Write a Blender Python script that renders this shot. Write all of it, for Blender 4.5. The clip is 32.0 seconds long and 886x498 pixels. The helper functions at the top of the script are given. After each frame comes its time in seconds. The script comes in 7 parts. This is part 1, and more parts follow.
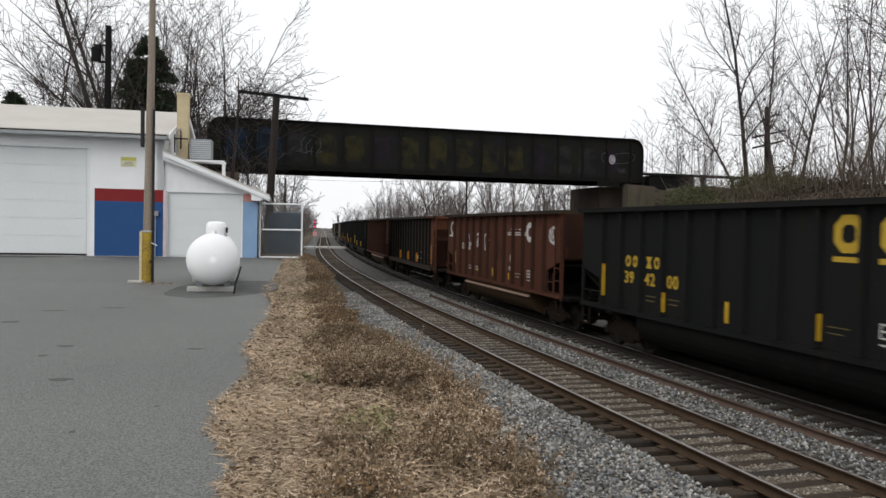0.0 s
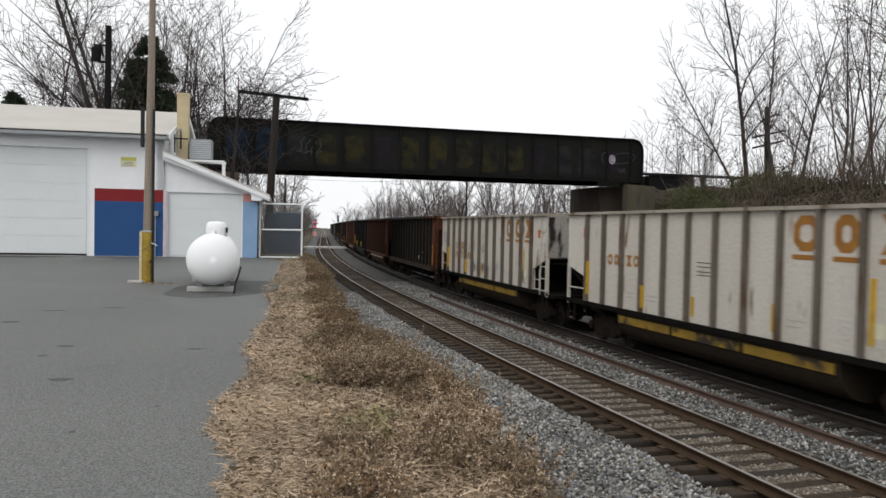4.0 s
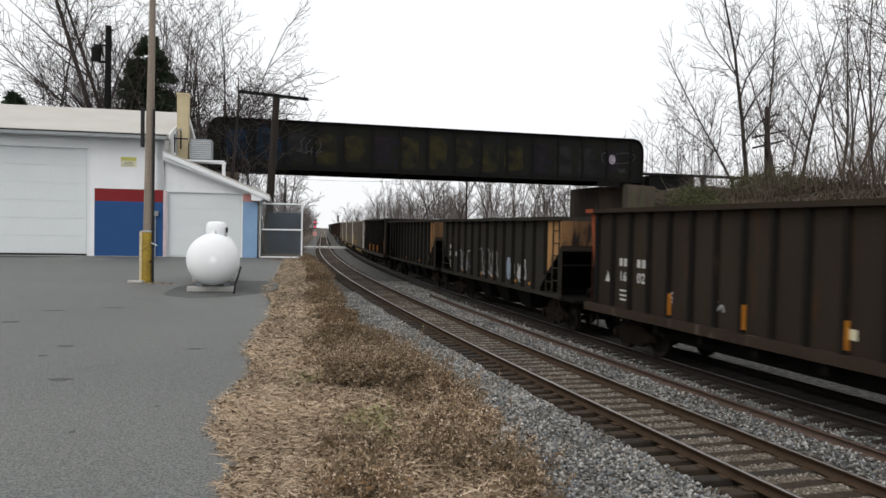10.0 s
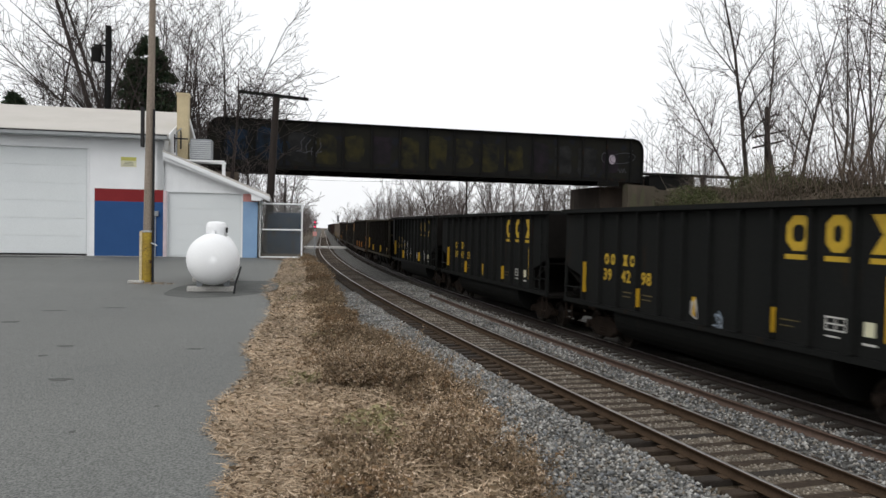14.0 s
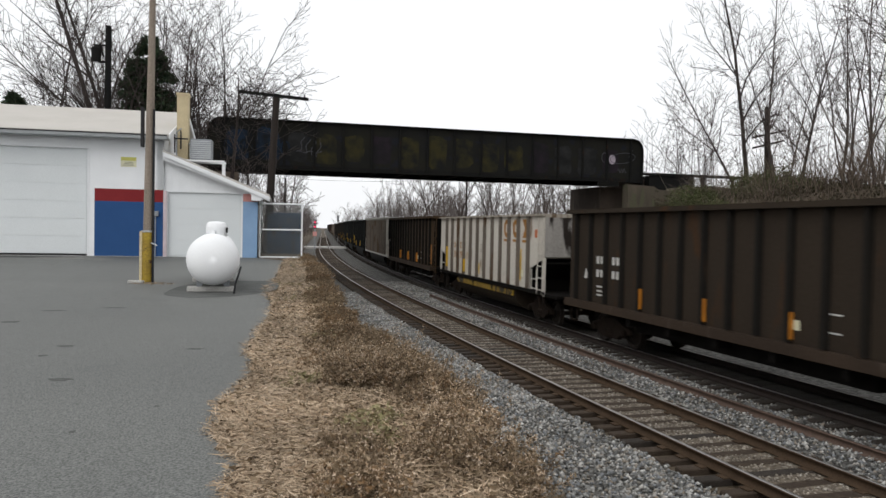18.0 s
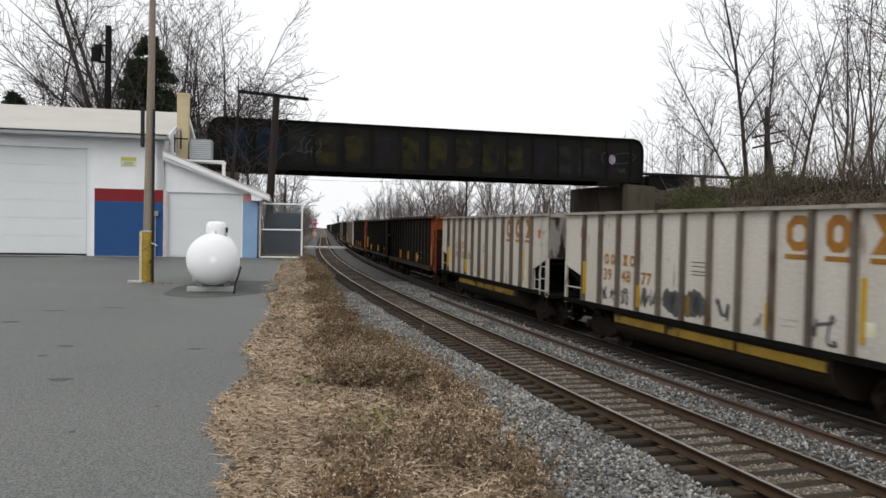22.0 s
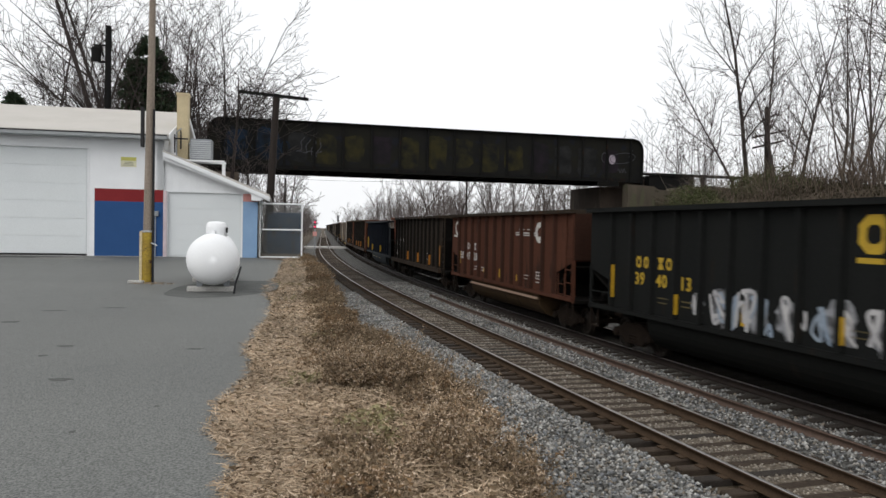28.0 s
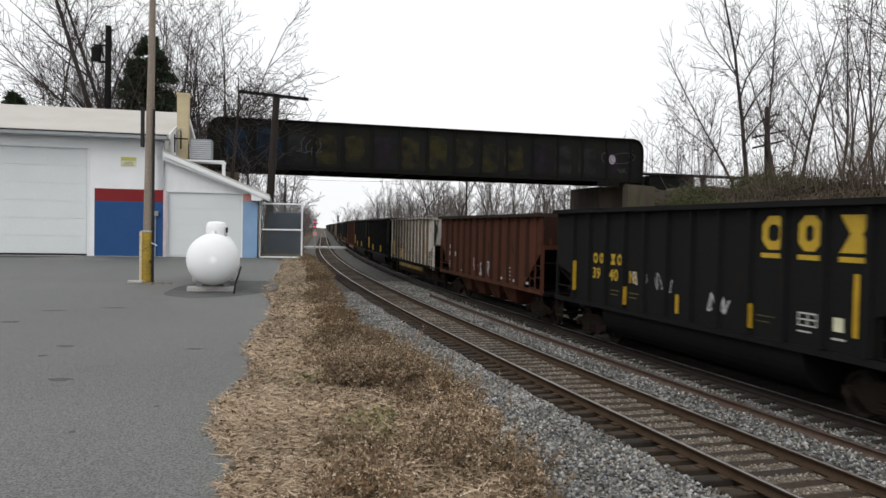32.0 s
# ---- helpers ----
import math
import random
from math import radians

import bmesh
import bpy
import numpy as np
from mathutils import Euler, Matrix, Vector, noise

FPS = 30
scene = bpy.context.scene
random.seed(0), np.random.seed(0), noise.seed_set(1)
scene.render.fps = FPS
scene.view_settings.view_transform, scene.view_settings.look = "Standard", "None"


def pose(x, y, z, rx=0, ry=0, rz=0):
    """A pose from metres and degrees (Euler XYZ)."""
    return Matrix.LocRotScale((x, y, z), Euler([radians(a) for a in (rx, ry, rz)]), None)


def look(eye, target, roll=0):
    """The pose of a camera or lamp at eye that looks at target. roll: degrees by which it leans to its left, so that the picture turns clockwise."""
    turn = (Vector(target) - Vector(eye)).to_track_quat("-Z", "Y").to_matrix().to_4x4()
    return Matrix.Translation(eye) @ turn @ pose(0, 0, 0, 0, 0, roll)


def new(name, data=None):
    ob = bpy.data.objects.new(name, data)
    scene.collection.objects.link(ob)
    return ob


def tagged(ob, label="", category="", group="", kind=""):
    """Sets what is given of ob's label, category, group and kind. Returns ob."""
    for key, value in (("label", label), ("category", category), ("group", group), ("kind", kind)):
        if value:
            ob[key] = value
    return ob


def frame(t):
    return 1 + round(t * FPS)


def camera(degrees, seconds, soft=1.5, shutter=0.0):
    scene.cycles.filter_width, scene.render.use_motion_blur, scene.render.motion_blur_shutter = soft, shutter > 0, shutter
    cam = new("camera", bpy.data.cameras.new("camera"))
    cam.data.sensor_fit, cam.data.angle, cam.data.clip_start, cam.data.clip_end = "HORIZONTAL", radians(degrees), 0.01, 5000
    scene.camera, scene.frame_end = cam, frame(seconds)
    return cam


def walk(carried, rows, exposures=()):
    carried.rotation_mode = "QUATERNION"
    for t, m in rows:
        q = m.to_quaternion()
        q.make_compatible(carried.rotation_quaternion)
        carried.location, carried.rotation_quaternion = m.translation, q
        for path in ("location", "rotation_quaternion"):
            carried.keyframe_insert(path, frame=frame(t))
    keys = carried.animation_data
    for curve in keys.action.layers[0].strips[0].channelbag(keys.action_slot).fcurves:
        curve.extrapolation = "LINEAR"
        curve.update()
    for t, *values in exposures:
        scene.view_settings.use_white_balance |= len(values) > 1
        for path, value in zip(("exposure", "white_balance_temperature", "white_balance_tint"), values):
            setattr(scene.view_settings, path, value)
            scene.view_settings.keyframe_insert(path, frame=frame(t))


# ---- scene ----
# The whole place: z = 0 is the top of the rails, y runs along the camera's view.
TURN = 1.1247
EYE = (0.0, 0.0, 3.432)
cam = camera(60.29, 32.0, soft=1.5, shutter=0.22)
aim = pose(*EYE, 90 - 1.568, 0, 0) @ pose(0, 0, 0, 0, 0, TURN)
walk(cam, [(0.0, aim), (32.0, aim)], exposures=[(0.0, 0.0), (32.0, 0.0)])

# ---- overcast daylight ----
world = bpy.data.worlds.new("overcast_sky")
scene.world = world
world.use_nodes = True
wn, wl = world.node_tree.nodes, world.node_tree.links
wn.clear()
sky = wn.new("ShaderNodeTexSky")
sky.sky_type, sky.sun_disc = "NISHITA", False
sky.sun_elevation, sky.sun_rotation = radians(38), radians(200)
sky.air_density, sky.dust_density, sky.ozone_density = 1.0, 6.0, 1.0
pale = wn.new("ShaderNodeHueSaturation")
pale.inputs["Saturation"].default_value = 0.12
wl.new(sky.outputs[0], pale.inputs["Color"])
cloud = wn.new("ShaderNodeMix")
cloud.data_type = "RGBA"
cloud.inputs[0].default_value = 0.82
wl.new(pale.outputs[0], cloud.inputs[6])
cloud.inputs[7].default_value = (11.6, 11.75, 12.0, 1)
back = wn.new("ShaderNodeBackground")
back.inputs[1].default_value = 0.1
out = wn.new("ShaderNodeOutputWorld")
wl.new(cloud.outputs[2], back.inputs[0])
wl.new(back.outputs[0], out.inputs[0])

sun_data = bpy.data.lights.new("sun", "SUN")
sun_data.energy, sun_data.angle, sun_data.color = 0.7, radians(40), (1.0, 0.97, 0.93)
sun = new("sun", sun_data)
sun.matrix_world = look((-20, -30, 40), (0, 0, 0))


# ---- materials ----
def mat(name, col, col2=None, rough=0.8, metal=0.0, scale=2.0, fine=40.0, bump=0.2, streak=1.0, amount=0.5, sharp=0.25, grain=0.25, third=None, spec=0.25):
    """Two colours mixed by broad noise, with a fine grain and relief. streak > 1 draws the pattern out downwards."""
    m = bpy.data.materials.new(name)
    m.use_nodes = True
    n, l = m.node_tree.nodes, m.node_tree.links
    bsdf = n["Principled BSDF"]
    tc, info = n.new("ShaderNodeTexCoord"), n.new("ShaderNodeObjectInfo")
    shift = n.new("ShaderNodeVectorMath")
    shift.operation = "MULTIPLY_ADD"
    shift.inputs[1].default_value = (1, 1, 1.0 / streak)
    mul = n.new("ShaderNodeMath")
    mul.operation = "MULTIPLY"
    mul.inputs[1].default_value = 37.0
    l.new(info.outputs["Random"], mul.inputs[0])
    l.new(tc.outputs["Object"], shift.inputs[0])
    l.new(mul.outputs[0], shift.inputs[2])
    big, small = n.new("ShaderNodeTexNoise"), n.new("ShaderNodeTexNoise")
    big.inputs["Scale"].default_value, big.inputs["Detail"].default_value = scale, 6
    small.inputs["Scale"].default_value, small.inputs["Detail"].default_value = fine, 3
    l.new(shift.outputs[0], big.inputs["Vector"])
    l.new(tc.outputs["Object"], small.inputs["Vector"])
    ramp = n.new("ShaderNodeMapRange")
    ramp.inputs[1].default_value, ramp.inputs[2].default_value = amount - sharp, amount + sharp
    l.new(big.outputs[0], ramp.inputs[0])
    mix = n.new("ShaderNodeMix")
    mix.data_type = "RGBA"
    mix.inputs[6].default_value = (*col, 1)
    mix.inputs[7].default_value = (*(col2 or [c * 0.7 for c in col]), 1)
    l.new(ramp.outputs[0], mix.inputs[0])
    last = mix.outputs[2]
    if third:
        spots = n.new("ShaderNodeTexNoise")
        spots.inputs["Scale"].default_value, spots.inputs["Detail"].default_value = third[1], 4
        l.new(shift.outputs[0], spots.inputs["Vector"])
        r3 = n.new("ShaderNodeMapRange")
        r3.inputs[1].default_value, r3.inputs[2].default_value = third[2], third[2] + 0.08
        l.new(spots.outputs[0], r3.inputs[0])
        m3 = n.new("ShaderNodeMix")
        m3.data_type = "RGBA"
        l.new(r3.outputs[0], m3.inputs[0])
        l.new(last, m3.inputs[6])
        m3.inputs[7].default_value = (*third[0], 1)
        last = m3.outputs[2]
    if grain:
        g = n.new("ShaderNodeMix")
        g.data_type, g.blend_type = "RGBA", "MULTIPLY"
        gr = n.new("ShaderNodeMapRange")
        gr.inputs[1].default_value, gr.inputs[2].default_value = 0.3, 0.7
        gr.inputs[3].default_value, gr.inputs[4].default_value = 1 - grain, 1 + grain
        l.new(small.outputs[0], gr.inputs[0])
        g.inputs[0].default_value = 1.0
        l.new(last, g.inputs[6])
        l.new(gr.outputs[0], g.inputs[7])
        last = g.outputs[2]
    l.new(last, bsdf.inputs["Base Color"])
    bsdf.inputs["Roughness"].default_value, bsdf.inputs["Metallic"].default_value = rough, metal
    bsdf.inputs["Specular IOR Level"].default_value = spec
    if bump:
        bp = n.new("ShaderNodeBump")
        bp.inputs["Strength"].default_value, bp.inputs["Distance"].default_value = bump, 0.02
        l.new(small.outputs[0], bp.inputs["Height"])
        l.new(bp.outputs[0], bsdf.inputs["Normal"])
    return m


def island(name, cols, rough=0.9):
    """Pieces that each take a tone of their own."""
    m = bpy.data.materials.new(name)
    m.use_nodes = True
    n, l = m.node_tree.nodes, m.node_tree.links
    geo, ramp = n.new("ShaderNodeNewGeometry"), n.new("ShaderNodeValToRGB")
    while len(ramp.color_ramp.elements) < len(cols):
        ramp.color_ramp.elements.new(0.5)
    for i, c in enumerate(cols):
        ramp.color_ramp.elements[i].position = i / (len(cols) - 1)
        ramp.color_ramp.elements[i].color = (*c, 1)
    tc, noi, mul = n.new("ShaderNodeTexCoord"), n.new("ShaderNodeTexNoise"), n.new("ShaderNodeMix")
    noi.inputs["Scale"].default_value = 0.7
    l.new(tc.outputs["Object"], noi.inputs["Vector"])
    mr = n.new("ShaderNodeMapRange")
    mr.inputs[1].default_value, mr.inputs[2].default_value, mr.inputs[3].default_value, mr.inputs[4].default_value = 0.3, 0.7, 0.75, 1.25
    l.new(noi.outputs[0], mr.inputs[0])
    mul.data_type, mul.blend_type = "RGBA", "MULTIPLY"
    mul.inputs[0].default_value = 1.0
    l.new(geo.outputs["Random Per Island"], ramp.inputs[0])
    l.new(ramp.outputs[0], mul.inputs[6])
    l.new(mr.outputs[0], mul.inputs[7])
    l.new(mul.outputs[2], n["Principled BSDF"].inputs["Base Color"])
    n["Principled BSDF"].inputs["Roughness"].default_value = rough
    n["Principled BSDF"].inputs["Specular IOR Level"].default_value = 0.2
    return m


ASPHALT = mat("worn_asphalt", (0.087, 0.091, 0.086), (0.126, 0.13, 0.121), rough=0.62, spec=0.5, sharp=0.3, scale=0.3, fine=75, bump=0.7, grain=0.75, third=((0.084, 0.088, 0.084), 0.8, 0.66))
DIRT = mat("dry_earth", (0.062, 0.049, 0.034), (0.1, 0.078, 0.053), rough=0.95, scale=0.8, fine=18, bump=0.8, grain=0.35)
BALLAST = mat("ballast_bed", (0.036, 0.034, 0.031), (0.12, 0.117, 0.11), rough=0.9, scale=9, fine=22, bump=1.0, grain=0.55, sharp=0.12)
BED3 = mat("dirty_ballast", (0.085, 0.068, 0.05), (0.16, 0.135, 0.105), rough=0.95, scale=7, fine=22, bump=1.0, grain=0.5, sharp=0.15)
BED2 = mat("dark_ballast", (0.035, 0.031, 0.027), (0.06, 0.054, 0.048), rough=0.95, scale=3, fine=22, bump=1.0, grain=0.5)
STONES = island("ballast_stone", [(0.04, 0.04, 0.038), (0.178, 0.178, 0.169), (0.34, 0.338, 0.322), (0.098, 0.095, 0.089), (0.47, 0.465, 0.443), (0.222, 0.19, 0.152), (0.116, 0.113, 0.105), (0.214, 0.227, 0.24), (0.062, 0.055, 0.048)])
CHIPS = island("dirty_stone_chip", [(0.12, 0.1, 0.08), (0.2, 0.175, 0.145), (0.31, 0.275, 0.23), (0.09, 0.075, 0.06), (0.42, 0.39, 0.34)])
STRAW = island("dry_grass", [(0.41, 0.303, 0.2), (0.53, 0.412, 0.29), (0.62, 0.5, 0.375), (0.27, 0.187, 0.12), (0.47, 0.358, 0.245), (0.13, 0.088, 0.054), (0.51, 0.398, 0.28), (0.2, 0.155, 0.098), (0.41, 0.283, 0.178)])
WEED = island("dead_weed", [(0.095, 0.066, 0.04), (0.15, 0.108, 0.067), (0.29, 0.22, 0.145), (0.062, 0.043, 0.028), (0.19, 0.14, 0.085), (0.085, 0.06, 0.038)])
RUDDY = island("ruddy_weed", [(0.15, 0.09, 0.046), (0.22, 0.14, 0.075), (0.11, 0.066, 0.036), (0.18, 0.12, 0.06)])
SPROUT = island("dull_green_sprout", [(0.2, 0.19, 0.09), (0.27, 0.235, 0.13), (0.13, 0.125, 0.065)])
FLUFF = island("seed_head", [(0.36, 0.26, 0.165), (0.6, 0.49, 0.38), (0.17, 0.105, 0.055), (0.4, 0.3, 0.2), (0.24, 0.155, 0.085), (0.62, 0.52, 0.42)])
RAIL = mat("rusty_rail", (0.047, 0.031, 0.02), (0.07, 0.046, 0.029), rough=0.8, metal=0.0, spec=0.1, scale=4, bump=0.2)
SHINE = mat("worn_rail_head", (0.5, 0.49, 0.48), (0.34, 0.31, 0.29), rough=0.4, metal=1.0, scale=2, bump=0.05)
TIE = mat("creosoted_timber", (0.022, 0.018, 0.015), (0.045, 0.037, 0.03), rough=0.9, scale=5, fine=60, bump=0.8)
TIE2 = mat("weathered_timber", (0.034, 0.024, 0.017), (0.062, 0.046, 0.033), rough=0.95, scale=5, fine=60, bump=0.8)
WHITE = mat("white_paint", (0.82, 0.835, 0.85), (0.75, 0.765, 0.78), rough=0.6, scale=1.2, fine=30, bump=0.05, grain=0.03)
DOORW = mat("white_door_paint", (0.68, 0.71, 0.72), (0.64, 0.67, 0.68), rough=0.5, scale=0.8, fine=30, bump=0.03, grain=0.03)
BLUE = mat("blue_wall_paint", (0.015, 0.064, 0.19), (0.018, 0.072, 0.205), rough=0.6, scale=1.5, bump=0.1, grain=0.08)
FADED = mat("faded_blue_paint", (0.2, 0.32, 0.5), (0.25, 0.38, 0.55), rough=0.7, scale=1.5, bump=0.1, grain=0.08)
RED = mat("red_wall_paint", (0.185, 0.011, 0.014), (0.21, 0.015, 0.018), rough=0.6, scale=1.5, bump=0.1, grain=0.08)
PINK = mat("faded_red_paint", (0.55, 0.24, 0.22), (0.6, 0.3, 0.27), rough=0.7, scale=1.5, bump=0.1, grain=0.08)
ROOF = mat("pale_roof_sheet", (0.5, 0.475, 0.44), (0.44, 0.42, 0.385), rough=0.7, scale=0.7, fine=25, bump=0.1, grain=0.06, streak=3)
LOOSE = mat("old_rusty_rail", (0.075, 0.049, 0.037), (0.105, 0.07, 0.053), rough=0.7, scale=4, bump=0.3)
CORNER = mat("pinkish_white_paint", (0.66, 0.56, 0.58), rough=0.6, scale=2, bump=0.05, grain=0.05)
WIRE = mat("dull_wire", (0.22, 0.23, 0.23), rough=0.5, metal=0.5, bump=0.0)
METAL = mat("galvanised_steel", (0.5, 0.52, 0.54), (0.4, 0.42, 0.43), rough=0.45, metal=0.6, scale=3, bump=0.05, grain=0.08)
TANKW = mat("white_tank_paint", (0.84, 0.85, 0.86), (0.8, 0.81, 0.82), rough=0.7, scale=1.5, bump=0.02, grain=0.02)
CREAM = mat("cream_brick_paint", (0.56, 0.47, 0.3), (0.49, 0.41, 0.26), rough=0.8, scale=4, bump=0.3)
POLEW = mat("weathered_pole_wood", (0.31, 0.262, 0.215), (0.19, 0.155, 0.125), rough=0.9, scale=6, fine=50, bump=0.6, streak=12)
DARKW = mat("dark_pole_wood", (0.034, 0.026, 0.022), (0.02, 0.016, 0.014), rough=0.9, scale=6, fine=50, bump=0.5, streak=12)
YELLOW = mat("yellow_guard", (0.36, 0.25, 0.03), (0.2, 0.13, 0.03), rough=0.6, scale=4, bump=0.2, third=((0.09, 0.05, 0.03), 5, 0.6))
BLACK = mat("black_rubber", (0.02, 0.02, 0.022), rough=0.6, bump=0.05)
GREY = mat("grey_plastic", (0.3, 0.32, 0.34), rough=0.5, bump=0.05)
CONC = mat("stained_concrete", (0.16, 0.132, 0.105), (0.07, 0.053, 0.04), rough=0.9, scale=0.9, fine=25, bump=0.5, streak=3, third=((0.2, 0.185, 0.16), 1.3, 0.6))
# Darker copy of the rail; shade under the train is in its colour.
RAIL2 = mat("shaded_dark_rail", (0.018, 0.013, 0.011), (0.03, 0.021, 0.017), rough=0.7, metal=0.3, scale=4, bump=0.2)
PALEC = mat("pale_concrete", (0.45, 0.44, 0.42), (0.38, 0.37, 0.35), rough=0.9, scale=2, bump=0.4)
GIRDER = mat("soot_black_girder", (0.008, 0.0085, 0.009), (0.013, 0.0125, 0.011), rough=0.8, spec=0.08, scale=0.8, bump=0.2, streak=2, third=((0.022, 0.013, 0.009), 1.7, 0.63))
WINGC = mat("mossy_concrete", (0.105, 0.088, 0.066), (0.05, 0.043, 0.032), rough=0.95, scale=1.4, fine=25, bump=0.6, streak=3, third=((0.075, 0.075, 0.045), 1.8, 0.56))
# Concrete darkened for the shade under the girder, with soot stains.
SHADEC = mat("shaded_sooty_concrete", (0.06, 0.045, 0.035), (0.03, 0.024, 0.02), rough=0.95, scale=0.9, fine=25, bump=0.5, streak=3, third=((0.085, 0.07, 0.055), 1.3, 0.6))
GIRDER2 = mat("painted_over_girder", (0.016, 0.0155, 0.011), (0.0105, 0.011, 0.0115), rough=0.8, spec=0.08, scale=0.9, bump=0.15, third=((0.013, 0.014, 0.018), 1.2, 0.58))
SIGNY = mat("yellow_sign", (0.62, 0.6, 0.16), rough=0.5, bump=0.0, grain=0.05)
SIGNP = mat("pale_sign", (0.72, 0.7, 0.5), rough=0.5, bump=0.0, grain=0.05)
INK = mat("grey_ink", (0.25, 0.25, 0.2), rough=0.6, bump=0.0)
BARK = mat("grey_bark", (0.05, 0.039, 0.036), (0.082, 0.066, 0.06), rough=0.95, scale=4, fine=40, bump=0.4)
BARKD = mat("dark_bark", (0.03, 0.024, 0.022), (0.048, 0.038, 0.034), rough=0.95, scale=4, fine=40, bump=0.4)
NEEDLE = island("conifer_needle", [(0.016, 0.03, 0.017), (0.026, 0.045, 0.024), (0.04, 0.058, 0.03), (0.035, 0.034, 0.02)])
BRUSH = island("brush_stem", [(0.058, 0.045, 0.036), (0.1, 0.076, 0.06), (0.19, 0.155, 0.125), (0.074, 0.06, 0.042), (0.125, 0.088, 0.066)])
SHRUB = island("shrub_leaf", [(0.055, 0.068, 0.024), (0.078, 0.09, 0.036), (0.1, 0.095, 0.05), (0.042, 0.052, 0.02)])
VINE = island("olive_undergrowth", [(0.031, 0.034, 0.015), (0.044, 0.04, 0.02), (0.064, 0.046, 0.03), (0.022, 0.024, 0.011), (0.052, 0.036, 0.023), (0.033, 0.038, 0.015)])
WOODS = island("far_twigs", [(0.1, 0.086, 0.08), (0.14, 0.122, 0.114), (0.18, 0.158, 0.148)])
LAMPR = bpy.data.materials.new("red_lamp")
LAMPR.use_nodes = True
LAMPR.node_tree.nodes["Principled BSDF"].inputs["Base Color"].default_value = (0.6, 0.02, 0.05, 1)
LAMPR.node_tree.nodes["Principled BSDF"].inputs["Emission Color"].default_value = (1.0, 0.08, 0.16, 1)
LAMPR.node_tree.nodes["Principled BSDF"].inputs["Emission Strength"].default_value = 1.1


# ---- mesh helpers ----
class Shape:
    """Collects simple solids into one mesh."""

    def __init__(self):
        self.v, self.f = [], []

    def add(self, verts, faces):
        k = len(self.v)
        self.v += [tuple(a) for a in verts]
        self.f += [tuple(k + i for i in q) for q in faces]
        return self

    def box(self, x0, x1, y0, y1, z0, z1):
        return self.add([(x0, y0, z0), (x1, y0, z0), (x1, y1, z0), (x0, y1, z0), (x0, y0, z1), (x1, y0, z1), (x1, y1, z1), (x0, y1, z1)],
                        [(0, 3, 2, 1), (4, 5, 6, 7), (0, 1, 5, 4), (1, 2, 6, 5), (2, 3, 7, 6), (3, 0, 4, 7)])

    def prism(self, poly, y0, y1, axis="y"):
        """A polygon in the plane across axis, drawn out along it."""
        n = len(poly)
        put = {"y": lambda a, b, c: (a, c, b), "x": lambda a, b, c: (c, a, b), "z": lambda a, b, c: (a, b, c)}[axis]
        verts = [put(a, b, y0) for a, b in poly] + [put(a, b, y1) for a, b in poly]
        return self.add(verts, [tuple(range(n)), tuple(range(2 * n - 1, n - 1, -1))] + [(i, i + n, (i + 1) % n + n, (i + 1) % n) for i in range(n)])

    def tube(self, p0, p1, r0, r1=None, n=8, caps=True):
        p0, p1 = Vector(p0), Vector(p1)
        r1 = r0 if r1 is None else r1
        d = (p1 - p0).normalized()
        a = d.orthogonal().normalized()
        b = d.cross(a)
        verts = [p + (a * math.cos(6.28319 * i / n) + b * math.sin(6.28319 * i / n)) * r for p, r in ((p0, r0), (p1, r1)) for i in range(n)]
        faces = [(i, (i + 1) % n, (i + 1) % n + n, i + n) for i in range(n)]
        return self.add(verts, faces + ([tuple(range(n - 1, -1, -1)), tuple(range(n, 2 * n))] if caps else []))

    def lathe(self, outline, n=16, axis="z", at=(0, 0, 0)):
        """Turns (radius, height) pairs round an axis."""
        put = {"z": lambda r, h, c, s: (r * c, r * s, h), "y": lambda r, h, c, s: (r * c, h, r * s), "x": lambda r, h, c, s: (h, r * c, r * s)}[axis]
        verts = [Vector(put(r, h, math.cos(6.28319 * i / n), math.sin(6.28319 * i / n))) + Vector(at) for r, h in outline for i in range(n)]
        faces = [(k * n + i, k * n + (i + 1) % n, (k + 1) * n + (i + 1) % n, (k + 1) * n + i) for k in range(len(outline) - 1) for i in range(n)]
        m = len(outline) - 1
        return self.add(verts, faces + [tuple(range(n)), tuple(m * n + i for i in range(n))])

    def mesh(self, name, bevel=0.0, smooth=False):
        me = bpy.data.meshes.new(name)
        me.from_pydata(self.v, [], self.f)
        bm = bmesh.new()
        bm.from_mesh(me)
        bmesh.ops.recalc_face_normals(bm, faces=bm.faces)
        if bevel:
            bmesh.ops.bevel(bm, geom=list(bm.edges), offset=bevel, segments=1, affect="EDGES", clamp_overlap=True)
        bm.to_mesh(me)
        bm.free()
        if smooth:
            me.shade_smooth()
        return me


def part(name, me, material, parent, label="", at=None, turn=None):
    """One mesh object under a thing or a part; meshes may be shared, the material is the object's own."""
    if isinstance(me, Shape):
        me = me.mesh(name)
    if not me.materials:
        me.materials.append(None)
    ob = new(name, me)
    ob.material_slots[0].link = "OBJECT"
    ob.material_slots[0].material = material
    ob.parent = parent
    if at is not None or turn is not None:
        ob.matrix_basis = turn if turn is not None else Matrix.Translation(at)
    if label:
        tagged(ob, label)
    return ob


def thing(name, label, category, at=None, group="", kind=""):
    ob = new(name)
    if at is not None:
        ob.matrix_basis = at if isinstance(at, Matrix) else Matrix.Translation(at)
    return tagged(ob, label, category, group, kind)


